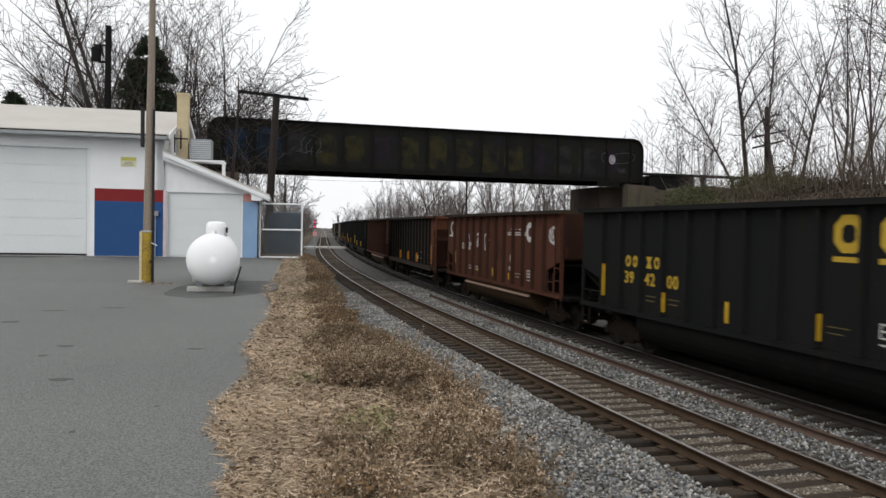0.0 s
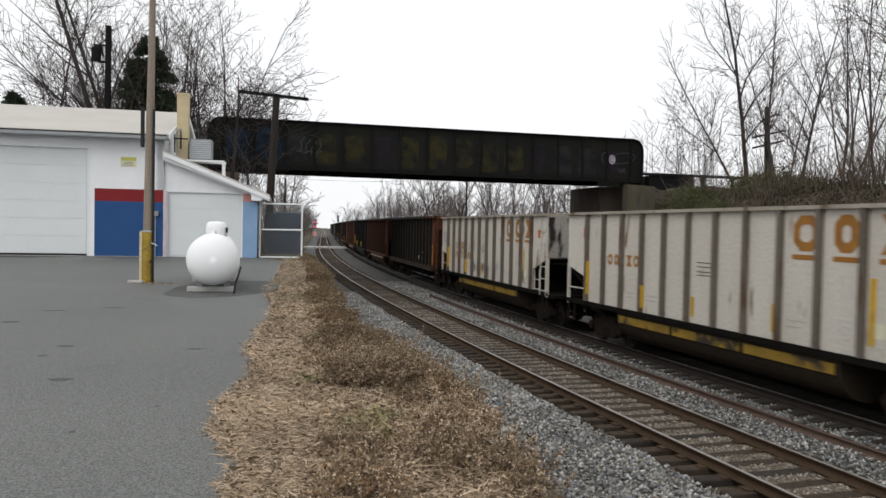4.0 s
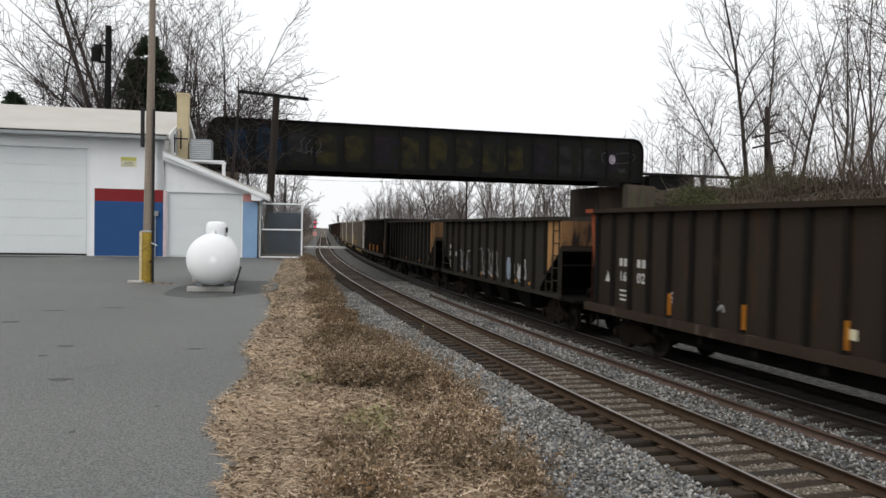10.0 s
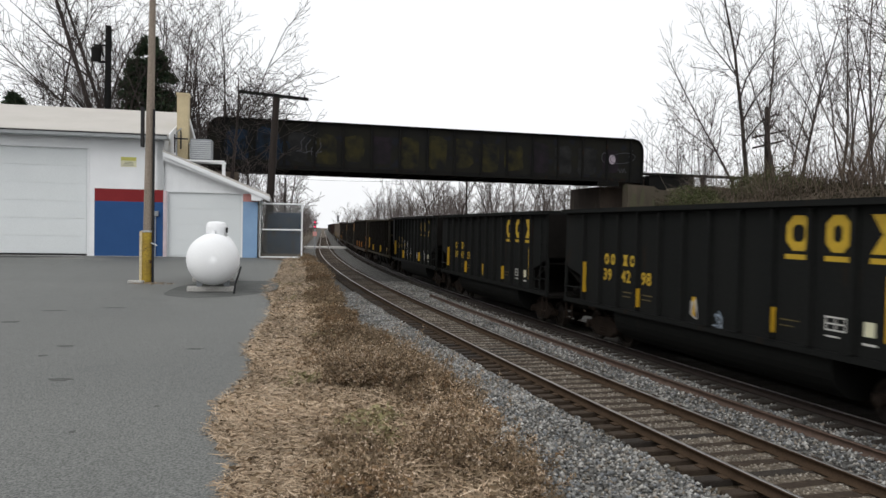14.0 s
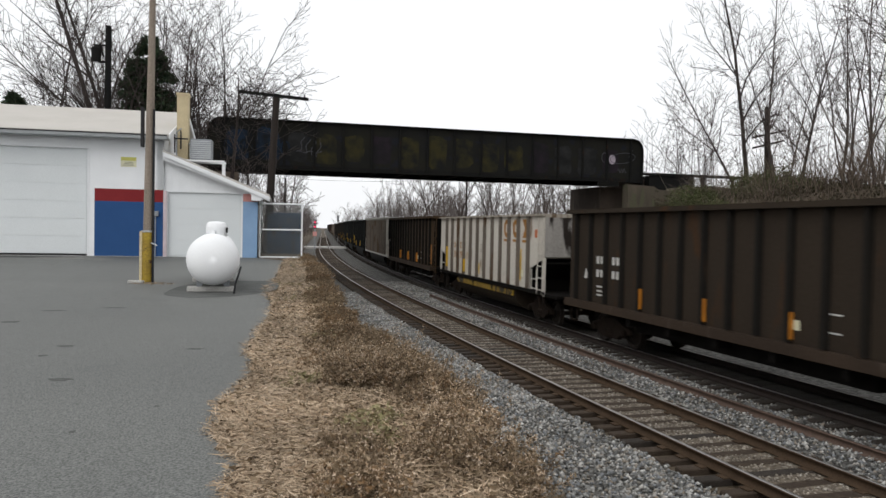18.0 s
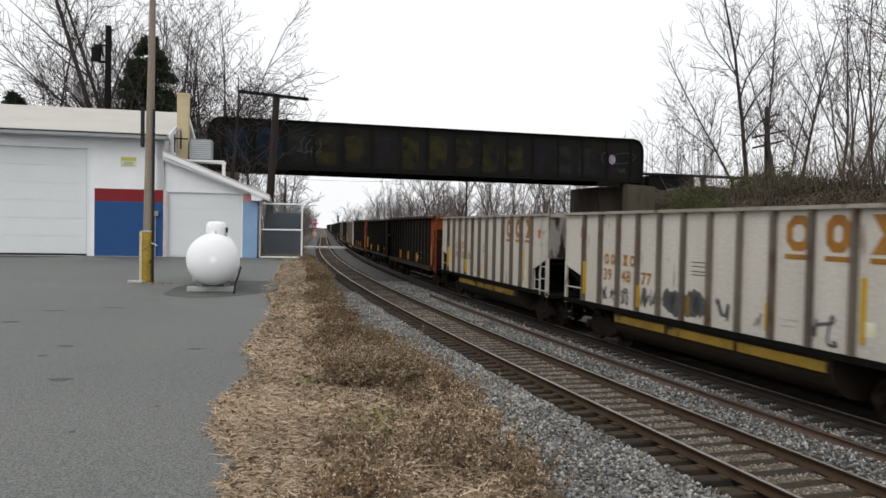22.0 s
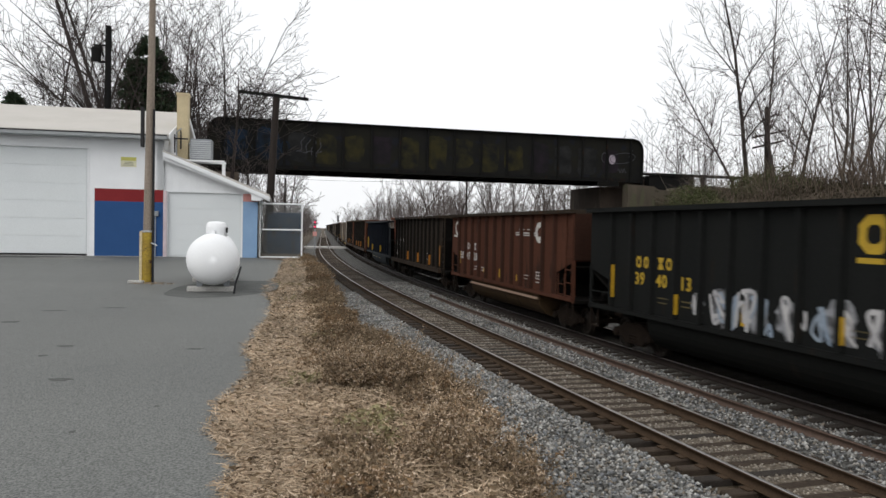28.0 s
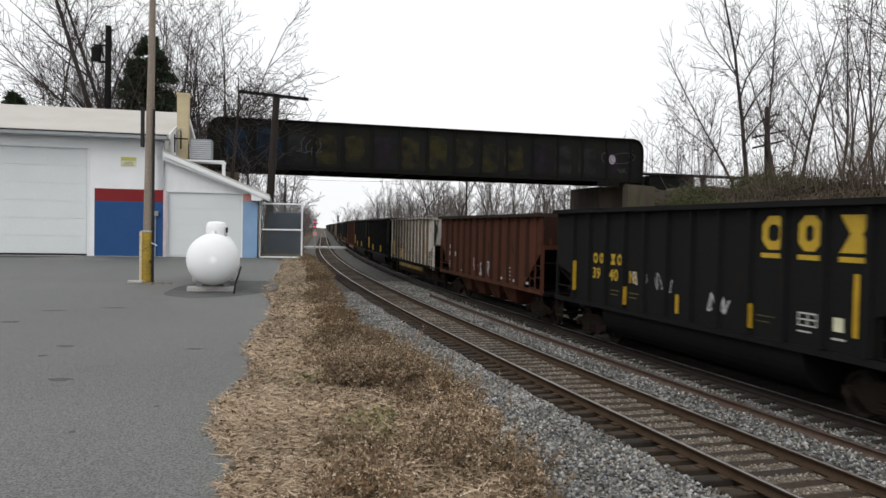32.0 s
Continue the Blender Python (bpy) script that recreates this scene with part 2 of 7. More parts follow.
def bulk(name, verts, faces, material, parent=None):
    """One big mesh from number arrays; faces of one size each."""
    me = bpy.data.meshes.new(name)
    nv, (nf, k) = len(verts), faces.shape
    me.vertices.add(nv)
    me.vertices.foreach_set("co", np.ascontiguousarray(verts, dtype=np.float32).ravel())
    me.loops.add(nf * k)
    me.loops.foreach_set("vertex_index", np.ascontiguousarray(faces, dtype=np.int32).ravel())
    me.polygons.add(nf)
    me.polygons.foreach_set("loop_start", np.arange(0, nf * k, k, dtype=np.int32))
    me.update(calc_edges=True)
    me.materials.append(material)
    ob = new(name, me)
    ob.parent = parent
    return ob


# ---- the line of the tracks ----
K0, S1, S2, A0, X0, Y0 = 0.0023665, -7.063, 137.376, -17.8364, 6.1414, 8.0
GAP = 4.4186          # from one track's middle to the other's
_s = np.arange(-640.0, 1200.0, 0.5)
_k = K0 * np.clip((S2 - _s) / (S2 - S1), 0, 1) * (_s > -70)
_a = np.concatenate([[0], np.cumsum((_k[1:] + _k[:-1]) * 0.25)])
_i0 = int(np.argmin(abs(_s)))
_a = _a - _a[_i0] + radians(A0)
_x = np.concatenate([[0], np.cumsum((np.sin(_a[1:]) + np.sin(_a[:-1])) * 0.25)])
_y = np.concatenate([[0], np.cumsum((np.cos(_a[1:]) + np.cos(_a[:-1])) * 0.25)])
_x, _y = _x - _x[_i0] + X0, _y - _y[_i0] + Y0


def line(s, o=0.0):
    """Plan place and heading at s metres along the near track, o metres to its right."""
    a = np.interp(s, _s, _a)
    return np.interp(s, _s, _x) + o * np.cos(a), np.interp(s, _s, _y) - o * np.sin(a), a


def strip(name, profile, s_values, material, o=0.0, parent=None, closed=True):
    """Draws a (offset, height) profile out along the tracks."""
    s = np.asarray(s_values, float)
    n, m = len(profile), len(s)
    v = np.zeros((m, n, 3))
    for j, (q, h) in enumerate(profile):
        v[:, j, 0], v[:, j, 1], _ = line(s, o + q)
        v[:, j, 2] = h
    last = n if closed else n - 1
    i, j = np.meshgrid(np.arange(m - 1), np.arange(last), indexing="ij")
    j2 = (j + 1) % n
    f = np.stack([i * n + j, i * n + j2, (i + 1) * n + j2, (i + 1) * n + j], -1).reshape(-1, 4)
    return bulk(name, v.reshape(-1, 3), f, material, parent)


BR0, BDIR = Vector((-10.0, 47.2)), radians(15.0)      # the bridge's near girder
BU, BN = Vector((math.cos(BDIR), math.sin(BDIR))), Vector((-math.sin(BDIR), math.cos(BDIR)))


def ground_z(x, y, s, o):
    """Height of the land at a place; s and o as in line()."""
    lip = np.interp(s, [-40, -4, -2, 0.7, 2, 4, 7, 10, 14, 18, 24, 60, 200], [-7.8, -7.05, -6.8, -6.4, -6.27, -6.3, -6.05, -5.7, -5.25, -4.85, -4.6, -4.4, -4.7])
    toe = np.interp(s, [-5, 8, 18, 40], [-4.5, -4.3, -3.5, -3.1])
    level = np.interp(s, [-30, 31, 44, 90, 140], [2.135, 2.135, 1.6, 0.4, 0.2])
    left = np.where(o > -2.0, -0.22, np.where(o > toe, -0.22 - 0.4 * (o + 2.0) / (toe + 2.0),
                    np.where(o > lip, -0.62 + (level + 0.62) * np.clip((toe - o) / (toe - lip), 0, 1), level)))
    top = np.interp(s, [-60, 0, 30, 40, 60, 110, 160], [5.9, 5.8, 5.05, 4.5, 3.2, 1.2, 0.6])
    right = np.interp(o, [6.2, 7.2, 9.0], [-0.22, -0.75, -0.6])
    bank = np.clip((o - 9.0) / 7.5, 0, 1)
    right = right + (top + 0.6) * bank * bank * (3 - 2 * bank) + 0.02 * np.clip(o - 16.5, 0, 60)
    z = np.where(o < 2.0, left, right)
    u = (x - BR0.x) * BU.x + (y - BR0.y) * BU.y
    n = (x - BR0.x) * BN.x + (y - BR0.y) * BN.y - 2.5
    fill = 6.7 - np.clip(abs(n) - 3.6, 0, 99) * 0.75
    fill = np.where(u > 22.5, fill - np.clip(28.4 - u, 0, 9) * 3.6, np.where(u < -8, fill - np.clip(u + 14, 0, 9) * 1.6, -9))
    return np.maximum(z, fill)



# ---- ground ----
S_ROWS = np.concatenate([np.arange(-620, -40, 12), np.arange(-40, 140, 1.0), np.arange(140, 320, 6), np.arange(320, 1200, 40)])
O_COLS = np.concatenate([[-900, -600, -400, -250, -160, -110, -80, -60], np.arange(-48, -10, 2.0), np.arange(-10, -1.9, 0.35), [-1.5, 0, 2.2, 4.4, 6.2],
                         np.arange(6.7, 30, 0.9), [32, 36, 42, 50, 65, 90, 130, 190, 280, 380]])


def build_ground():
    s, o = np.meshgrid(S_ROWS, O_COLS, indexing="ij")
    x, y, _ = line(s, o)
    z = ground_z(x, y, s, o)
    rng = np.random.default_rng(3)
    rough = np.where((o > -2.2) & (o < 7), 0.0, 0.05) * rng.normal(size=z.shape)
    rough = np.where((o < -3.6) & (o > -60) & (s < 34), 0.01 * np.sign(rough) - 0.012, rough)
    z = z + rough - np.where((o > -3.2) & (o < 7.3), 0.06, 0.0)
    n = len(O_COLS)
    i, j = np.meshgrid(np.arange(len(S_ROWS) - 1), np.arange(n - 1), indexing="ij")
    f = np.stack([i * n + j, i * n + j + 1, (i + 1) * n + j + 1, (i + 1) * n + j], -1).reshape(-1, 4)
    g = bulk("ground", np.stack([x, y, z], -1).reshape(-1, 3), f, DIRT)
    g.data.shade_smooth()
    tagged(g, "dry brown earth and leaf litter sloping to the tracks", "ground", kind="structure")


build_ground()


def build_lot():
    edge = [(-7.2, 29.4), (-5.73, 27.3), (-4.34, 19.95), (-3.44, 14.76), (-2.62, 11.76), (-2.31, 9.91), (-2.1, 8.31), (-1.77, 7.11), (-1.57, 6.09), (-1.54, 5.4),
            (-1.41, 4.66), (-1.26, 4.31), (-1.01, 4.04), (-1.04, 3.79), (-0.93, 3.5), (-0.9, 2.0), (-1.0, 0.0), (-0.5, -5.0), (1.0, -14.0)]
    rng = random.Random(4)
    fine = []
    for (ax, ay), (bx, by) in zip(edge, edge[1:]):
        k = max(2, int(math.hypot(bx - ax, by - ay) / 0.06))
        for i in range(k):
            t = i / k
            fine.append((ax + (bx - ax) * t + rng.uniform(-0.022, 0.022), ay + (by - ay) * t + rng.uniform(-0.01, 0.01)))
    poly = fine + [(1.0, -14.0), (-48.0, -14.0), (-48.0, 29.4)]
    me = Shape().prism(poly, 2.02, 2.15, "z").mesh("parking_lot")
    me.materials.append(ASPHALT)
    tagged(new("parking_lot", me), "worn grey asphalt lot with a ragged grassy edge", "pavement", kind="structure")


build_lot()

NEAR_S = np.concatenate([np.arange(-620, -30, 10), np.arange(-30, 160, 1.5), np.arange(160, 800, 10)])
bed = strip("ballast_bed", [(-4.6, -0.72), (-2.05, -0.235), (-1.42, -0.225), (-1.2, -0.31), (-0.66, -0.31), (-0.62, -0.225), (1.2, -0.225), (3.0, -0.23), (3.5, -0.22)], NEAR_S, BALLAST, closed=False)
tagged(bed, "grey crushed stone ballast under the near track", "ballast", kind="structure")
bed = strip("ballast_bed", [(-0.66, -0.24), (-0.6, -0.196), (0.6, -0.19), (1.15, -0.215)], NEAR_S, BED3, closed=False)
tagged(bed, "brownish dirty stone between the near rails", "ballast", kind="structure")
# Shade of the hollows between tie ends is put into this dark strip.
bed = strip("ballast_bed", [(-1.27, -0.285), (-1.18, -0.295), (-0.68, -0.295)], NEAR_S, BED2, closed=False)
tagged(bed, "dark strip for the shade between tie ends beside the near rail", "ballast", kind="structure")
bed = strip("ballast_bed", [(1.75, -0.24), (2.0, -0.27), (2.78, -0.66), (4.6, -0.53)], NEAR_S, BALLAST, o=GAP, closed=False)
tagged(bed, "grey crushed stone ballast beyond the coal train", "ballast", kind="structure")
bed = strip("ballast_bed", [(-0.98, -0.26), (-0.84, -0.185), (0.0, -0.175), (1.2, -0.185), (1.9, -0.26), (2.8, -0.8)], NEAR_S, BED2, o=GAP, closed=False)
tagged(bed, "dark ballast under the coal train's track", "ballast", kind="structure")


def stones(name, count, s_lo, s_hi, o_lo, o_hi, size, seed, label, keep=None, material=None):
    """Loose crushed stones, as jittered octahedra on the ballast."""
    rng = np.random.default_rng(seed)
    s, o = s_lo + (s_hi - s_lo) * rng.random(count) ** 1.35, rng.uniform(o_lo, o_hi, count)
    if keep is not None:
        ok = keep(s, o)
        s, o = s[ok], o[ok]
    x, y, _ = line(s, o)
    z = np.interp(o, [-4.6, -2.05, -1.2, -0.67, -0.6, 0.9, 1.2, 3.3], [-0.72, -0.235, -0.225, -0.225, -0.195, -0.195, -0.22, -0.24])
    n = len(s)
    base = np.array([(1, 0, 0), (0, 1, 0), (-1, 0, 0), (0, -1, 0), (0, 0, 0.8), (0, 0, -0.7)])
    v = base[None] * rng.uniform(0.6, 1.25, (n, 6, 1)) + rng.normal(0, 0.16, (n, 6, 3))
    ang = rng.uniform(0, 6.28, n)
    c, d = np.cos(ang)[:, None], np.sin(ang)[:, None]
    v = np.stack([v[..., 0] * c - v[..., 1] * d, v[..., 0] * d + v[..., 1] * c, v[..., 2]], -1)
    r = size * rng.uniform(0.55, 1.3, n)
    v = v * r[:, None, None] + np.stack([x, y, z + r * rng.uniform(0.0, 0.55, n)], -1)[:, None]
    f = np.array([(0, 1, 4), (1, 2, 4), (2, 3, 4), (3, 0, 4), (1, 0, 5), (2, 1, 5), (3, 2, 5), (0, 3, 5)])
    faces = (f[None] + 6 * np.arange(n)[:, None, None]).reshape(-1, 3)
    tagged(bulk(name, v.reshape(-1, 3), faces, material or STONES), label, "gravel", kind="stuff")


def clear_of_ties(s, o):
    ph = (s / 0.52) % 1.0
    drift = np.sin(s * 1.7) * np.sin(s * 0.63 + o * 2.0)
    return ((o < -1.28) | (o > -0.66)) & ((abs(o) > 1.32) | ((ph > 0.2 - 0.1 * drift) & (ph < 0.8 + 0.1 * drift) & (abs(abs(o) - 0.75) > 0.1)))


stones("ballast_stones", 52000, -4, 36, -4.5, -1.25, 0.041, 5, "loose grey crushed stone on the track's shoulder", clear_of_ties)
stones("ballast_stones", 21000, -4, 30, -0.66, 1.2, 0.026, 6, "dirty stone chips between the wooden ties", clear_of_ties, CHIPS)
stones("ballast_stones", 23000, -4, 44, 0.95, 3.5, 0.039, 7, "loose grey crushed stone between the two tracks", clear_of_ties)

# ---- the two tracks ----
RAIL_PROFILE = [(-0.07, -0.17), (0.07, -0.17), (0.07, -0.155), (0.012, -0.135), (0.012, -0.045), (0.036, -0.035), (0.036, -0.006), (-0.036, -0.006), (-0.036, -0.035), (-0.012, -0.045), (-0.012, -0.135), (-0.07, -0.155)]
HEAD_PROFILE = [(-0.034, -0.008), (0.034, -0.008), (0.026, 0.0), (-0.026, 0.0)]
tie_mesh = Shape().box(-1.3, 1.3, -0.115, 0.115, -0.34, -0.178).mesh("tie", bevel=0.018)


def build_track(o, label, s_near, material, rail_mat):
    track = thing("railway_track", label, "railway track", kind="structure")
    for side in (-0.752, 0.752):
        r = strip("rail", RAIL_PROFILE, NEAR_S, rail_mat, o=o + side, parent=track)
        strip("worn_head", HEAD_PROFILE, NEAR_S, SHINE, o=o + side, parent=r)
    rng = random.Random(11 if o == 0 else 12)
    far = Shape()
    count = 0
    for i in range(-14, 440):
        s = i * 0.52
        x, y, a = line(s, o)
        turn = Matrix.Translation((x, y, rng.uniform(-0.012, 0.008))) @ Matrix.Rotation(-a + rng.uniform(-0.03, 0.03), 4, "Z") @ Matrix.Translation((rng.uniform(-0.05, 0.05), 0, 0))
        if -7 <= s < s_near:
            part("tie", tie_mesh, material if rng.random() < 0.75 else TIE, track, turn=turn)
            count += 1
        else:
            far.add([turn @ Vector(c) for c in ((-1.3, -0.11, -0.18), (1.3, -0.11, -0.18), (1.3, 0.11, -0.18), (-1.3, 0.11, -0.18), (-1.3, -0.11, -0.3), (1.3, -0.11, -0.3), (1.3, 0.11, -0.3), (-1.3, 0.11, -0.3))],
                    [(0, 1, 2, 3), (0, 4, 5, 1), (2, 6, 7, 3), (0, 3, 7, 4), (1, 5, 6, 2)])
    tagged(part("far_ties", far, material, track), kind="stuff")
    plate = Shape().box(-0.18, 0.18, -0.09, 0.09, -0.18, -0.162).mesh("tie_plate")
    for i in range(-8, 40):
        for side in (-0.752, 0.752):
            x, y, a = line(i * 0.52, o + side)
            if o == 0:
                part("tie_plate", plate, RAIL, track, turn=Matrix.Translation((x, y, 0)) @ Matrix.Rotation(-a, 4, "Z"))


build_track(0.0, "near railway track with rusty rails and weathered wooden ties", 70, TIE2, RAIL)
build_track(GAP, "second railway track with dark ties under the coal train", 45, TIE, RAIL2)
loose = strip("loose_rail", [(q, h - 0.055) for q, h in RAIL_PROFILE], np.arange(-20, 34, 1.0), LOOSE, o=2.32)
tagged(loose, "rusty spare rail lying on the ballast between the tracks", "rail")


# ---- bridge over the tracks ----
def build_bridge():
    at = Matrix.Translation((BR0.x, BR0.y, 0)) @ Matrix.Rotation(BDIR, 4, "Z")
    br = thing("railway_bridge", "soot-black riveted plate girder bridge with faded graffiti over the tracks", "bridge", at)
    lo, hi, e0, e1 = 6.92, 9.84, -4.4, 24.6
    for name, y, lab in (("near_girder", 0.0, "black riveted plate with faded painted-over graffiti"), ("far_girder", 5.0, "black riveted plate")):
        outline = [(e0, lo), (e1, lo), (e1, hi - 0.75), (e1 - 0.08, hi - 0.4), (e1 - 0.3, hi - 0.12), (e1 - 0.7, hi), (e0 + 0.7, hi), (e0 + 0.3, hi - 0.12), (e0 + 0.08, hi - 0.4), (e0, hi - 0.75)]
        web = part(name, Shape().prism(outline, y - 0.02, y + 0.02), GIRDER2 if y == 0 else GIRDER, br, lab)
        part("bottom_flange", Shape().box(e0, e1, y - 0.24, y + 0.24, lo - 0.07, lo - 0.01).box(e0, e1, y - 0.04, y - 0.021, lo, lo + 0.2), GIRDER, web)
        cap = Shape()
        for (ax, az), (bx, bz) in zip(outline[1:], outline[2:] + outline[:1]):
            d = Vector((bx - ax, 0, bz - az)).normalized()
            nrm = Vector((-d.z, 0, d.x)) * -0.05
            cap.add([(ax, y - 0.22, az), (bx, y - 0.22, bz), (bx, y + 0.22, bz), (ax, y + 0.22, az), (ax + nrm.x, y - 0.22, az + nrm.z), (bx + nrm.x, y - 0.22, bz + nrm.z), (bx + nrm.x, y + 0.22, bz + nrm.z), (ax + nrm.x, y + 0.22, az + nrm.z)],
                    [(0, 1, 2, 3), (4, 7, 6, 5), (0, 4, 5, 1), (1, 5, 6, 2), (2, 6, 7, 3), (3, 7, 4, 0)])
        part("top_flange", cap, GIRDER, web)
        stiff = Shape().box(-0.055, 0.055, -0.13, -0.021, lo + 0.002, hi - 0.03).box(-0.09, 0.09, -0.035, -0.021, lo + 0.002, hi - 0.03).mesh("stiffener")
        for i in range(16):
            part("stiffener", stiff, GIRDER, web, at=(e0 + 0.85 + i * 1.82, y, 0))
        if y == 0:
            rivets = Shape()
            for i in range(230):
                x = e0 + 0.8 + i * 0.117
                rivets.box(x, x + 0.035, -0.06, -0.041, lo + 0.08, lo + 0.115)
            tagged(part("rivets", rivets, GIRDER, web), kind="stuff")
    for i in range(15):
        part("floor_beam", Shape().box(e0 + 0.9 + i * 1.9, e0 + 1.2 + i * 1.9, 0.05, 4.95, lo + 0.05, lo + 0.65), GIRDER, br)
    part("deck", Shape().box(e0, e1, 0.3, 4.7, lo + 0.66, lo + 0.95), GIRDER, br)
    for x in (e1 - 3.4, e0 + 1.6):
        part("bearing", Shape().box(x, x + 1.6, -0.2, 0.2, lo - 0.35, lo - 0.072), GIRDER, br)
    # dull painted patches on the near plate
    paints = [("ochre", (0.034, 0.03, 0.012)), ("slate_blue", (0.014, 0.025, 0.044)), ("dull_violet", (0.02, 0.015, 0.02)), ("grey", (0.024, 0.024, 0.024))]
    tint = {k: mat("graffiti_" + k, c, (0.011, 0.0115, 0.0115), rough=0.8, scale=1.5, bump=0.1, sharp=0.16, spec=0.08) for k, c in paints}
    line_paint = mat("pale_grey_spray", (0.075, 0.075, 0.085), (0.03, 0.03, 0.035), rough=0.8, scale=5, bump=0.05)
    rng = random.Random(21)
    for i in range(15):
        x = e0 + 0.98 + i * 1.78
        key = ["slate_blue", "slate_blue", "grey", "ochre", "ochre", "dull_violet", "ochre", "ochre", "ochre", "ochre", "ochre", "dull_violet", "grey", "grey", "dull_violet"][i]
        w0, w1 = x + rng.uniform(0.0, 0.12), x + 1.78 - rng.uniform(0.25, 0.4)
        z0, z1 = lo + rng.uniform(0.25, 0.5), hi - rng.uniform(0.35, 0.8)
        pts = []
        for k in range(18):
            ang = k / 18 * 6.28319
            rr = rng.uniform(0.85, 1.03)
            pts.append(((w0 + w1) / 2 + (w1 - w0) / 2 * rr * math.copysign(abs(math.cos(ang)) ** 0.4, math.cos(ang)), (z0 + z1) / 2 + (z1 - z0) / 2 * rr * math.copysign(abs(math.sin(ang)) ** 0.4, math.sin(ang))))
        part("graffiti", Shape().prism(pts, -0.024, -0.021), tint[key], br, "faded " + key.replace("_", " ") + " spray paint")
    chalk = mat("chalk_white_paint", (0.42, 0.36, 0.42), rough=0.8, bump=0.05)
    c = Vector((22.7, 8.4))
    swirl = Shape().prism([(c.x - 0.35 + 0.25 * math.cos(a * 0.5236), c.y + 0.33 * math.sin(a * 0.5236)) for a in range(12)], -0.027, -0.0245)
    part("graffiti", swirl, chalk, br, "pale sprayed blob")
    def stroke(pts, w, m, lab):
        """One sprayed line as a ribbon."""
        v, f = [], []
        for i, (a, b) in enumerate(pts):
            (ax, az), (bx, bz) = pts[max(i - 1, 0)], pts[min(i + 1, len(pts) - 1)]
            d = Vector((az - bz, bx - ax)).normalized() * w
            v += [(a - d.x, -0.028 - 0.0002 * i, b - d.y), (a + d.x, -0.028 - 0.0002 * i, b + d.y)]
            if i:
                f.append((2 * i - 2, 2 * i - 1, 2 * i + 1, 2 * i))
        part("graffiti", Shape().add(v, f), m, br, lab)

    turn = [i * 0.3 for i in range(22)]
    stroke([(c.x + 0.45 + 0.95 * math.cos(a), c.y + 0.12 + 0.36 * math.sin(a) + 0.12 * math.cos(a)) for a in turn], 0.02, line_paint, "thin pale sprayed oval")
    stroke([(c.x - 0.95 + 0.2 * math.cos(a * 0.8 + 1.0), c.y + 0.12 + 0.33 * math.sin(a * 0.8 + 1.0)) for a in turn[:17]], 0.022, line_paint, "thin pale sprayed curl")
    stroke([(c.x + 0.1 + 0.03 * i, c.y - 0.75 + 0.16 * math.sin(i * 0.9)) for i in range(22)], 0.018, line_paint, "thin pale scrawl")
    stroke([(c.x + 0.9 + 0.02 * i, c.y + 0.2 + 0.035 * i) for i in range(16)], 0.018, line_paint, "thin pale sprayed stroke")
    for k in range(4):
        stroke([(1.0 + 0.35 * k + 0.02 * i + 0.08 * math.sin(i * 0.5 + k), 8.0 + 0.065 * i - 0.1 * k) for i in range(15)], 0.022, line_paint, "thin pale scrawl")
    stroke([(0.8 + 0.1 * i, 8.0 + 0.06 * math.sin(i * 0.9)) for i in range(17)], 0.022, line_paint, "thin pale scrawl")
    for k in range(5):
        x = e0 + 1.1 + 0.85 * k
        stroke([(x + 0.3 * math.cos(a) + 0.03 * a, 8.1 + 0.5 * math.sin(a * (1.0 + 0.3 * (k % 2)))) for a in turn[:16]], 0.06, tint["slate_blue"], "muted blue sprayed letter shape")
    # the low dark railing of the approach beyond the far end
    ap = thing("approach_beam", "dark steel edge beam of the bridge's approach on the bank", "beam", at @ Matrix.Translation((24.6, 0.6, 6.85)))
    part("edge_beam", Shape().box(-0.6, 11.0, -0.1, 0.3, 0.62, 0.8), GIRDER, ap)
    # Solid black block put in for the shaded opening beneath the approach.
    part("box_girder", Shape().box(1.0, 4.6, 0.0, 3.5, -0.5, 0.6), GIRDER, ap)
    for i in range(5):
        part("post", Shape().box(i * 2.5 + 0.3, i * 2.5 + 0.5, 0.0, 0.2, -0.6, 0.62), GIRDER, ap)
    for lab, x0, x1, top in (("stained concrete abutment under the bridge's far end, girder's shade in its colour", 22.0, 25.4, lo - 0.36), ("stained concrete abutment behind the garage", -9.0, -2.6, lo - 0.36)):
        ab = thing("bridge_abutment", lab, "abutment", at)
        part("stem", Shape().box(x0, x1, 0.9 if x0 > 0 else -0.6, 6.0, -1.2, top), SHADEC if x0 > 0 else CONC, ab)
        part("back_wall", Shape().box(x0 + 3.0 if x0 > 0 else x0, x1 if x0 > 0 else x1 - 5.4, 0.9 if x0 > 0 else 0.3, 5.9, top + 0.002, lo + (0.3 if x0 > 0 else 1.2)), SHADEC if x0 > 0 else CONC, ab)
    wing = thing("wing_wall", "broken stained concrete wing wall below the girder's end", "retaining wall", at)
    part("block", Shape().prism([(23.3, -1.2), (31.0, -1.2), (31.0, 4.2), (29.0, 4.9), (28.4, 5.7), (27.3, 5.8), (27.0, 6.3), (25.6, 6.42), (25.3, 6.62), (23.3, 6.7)], -0.6, 0.2), WINGC, wing)
    for x, z, w in ((26.6, 6.3, 0.9), (27.5, 5.82, 1.0)):
        part("coping_stone", Shape().prism([(x, z), (x + w, z - 0.05), (x + w - 0.1, z + 0.22), (x + 0.25, z + 0.26)], -0.75, 0.3).mesh("coping_stone", bevel=0.03), WINGC, wing, "broken pale coping block")


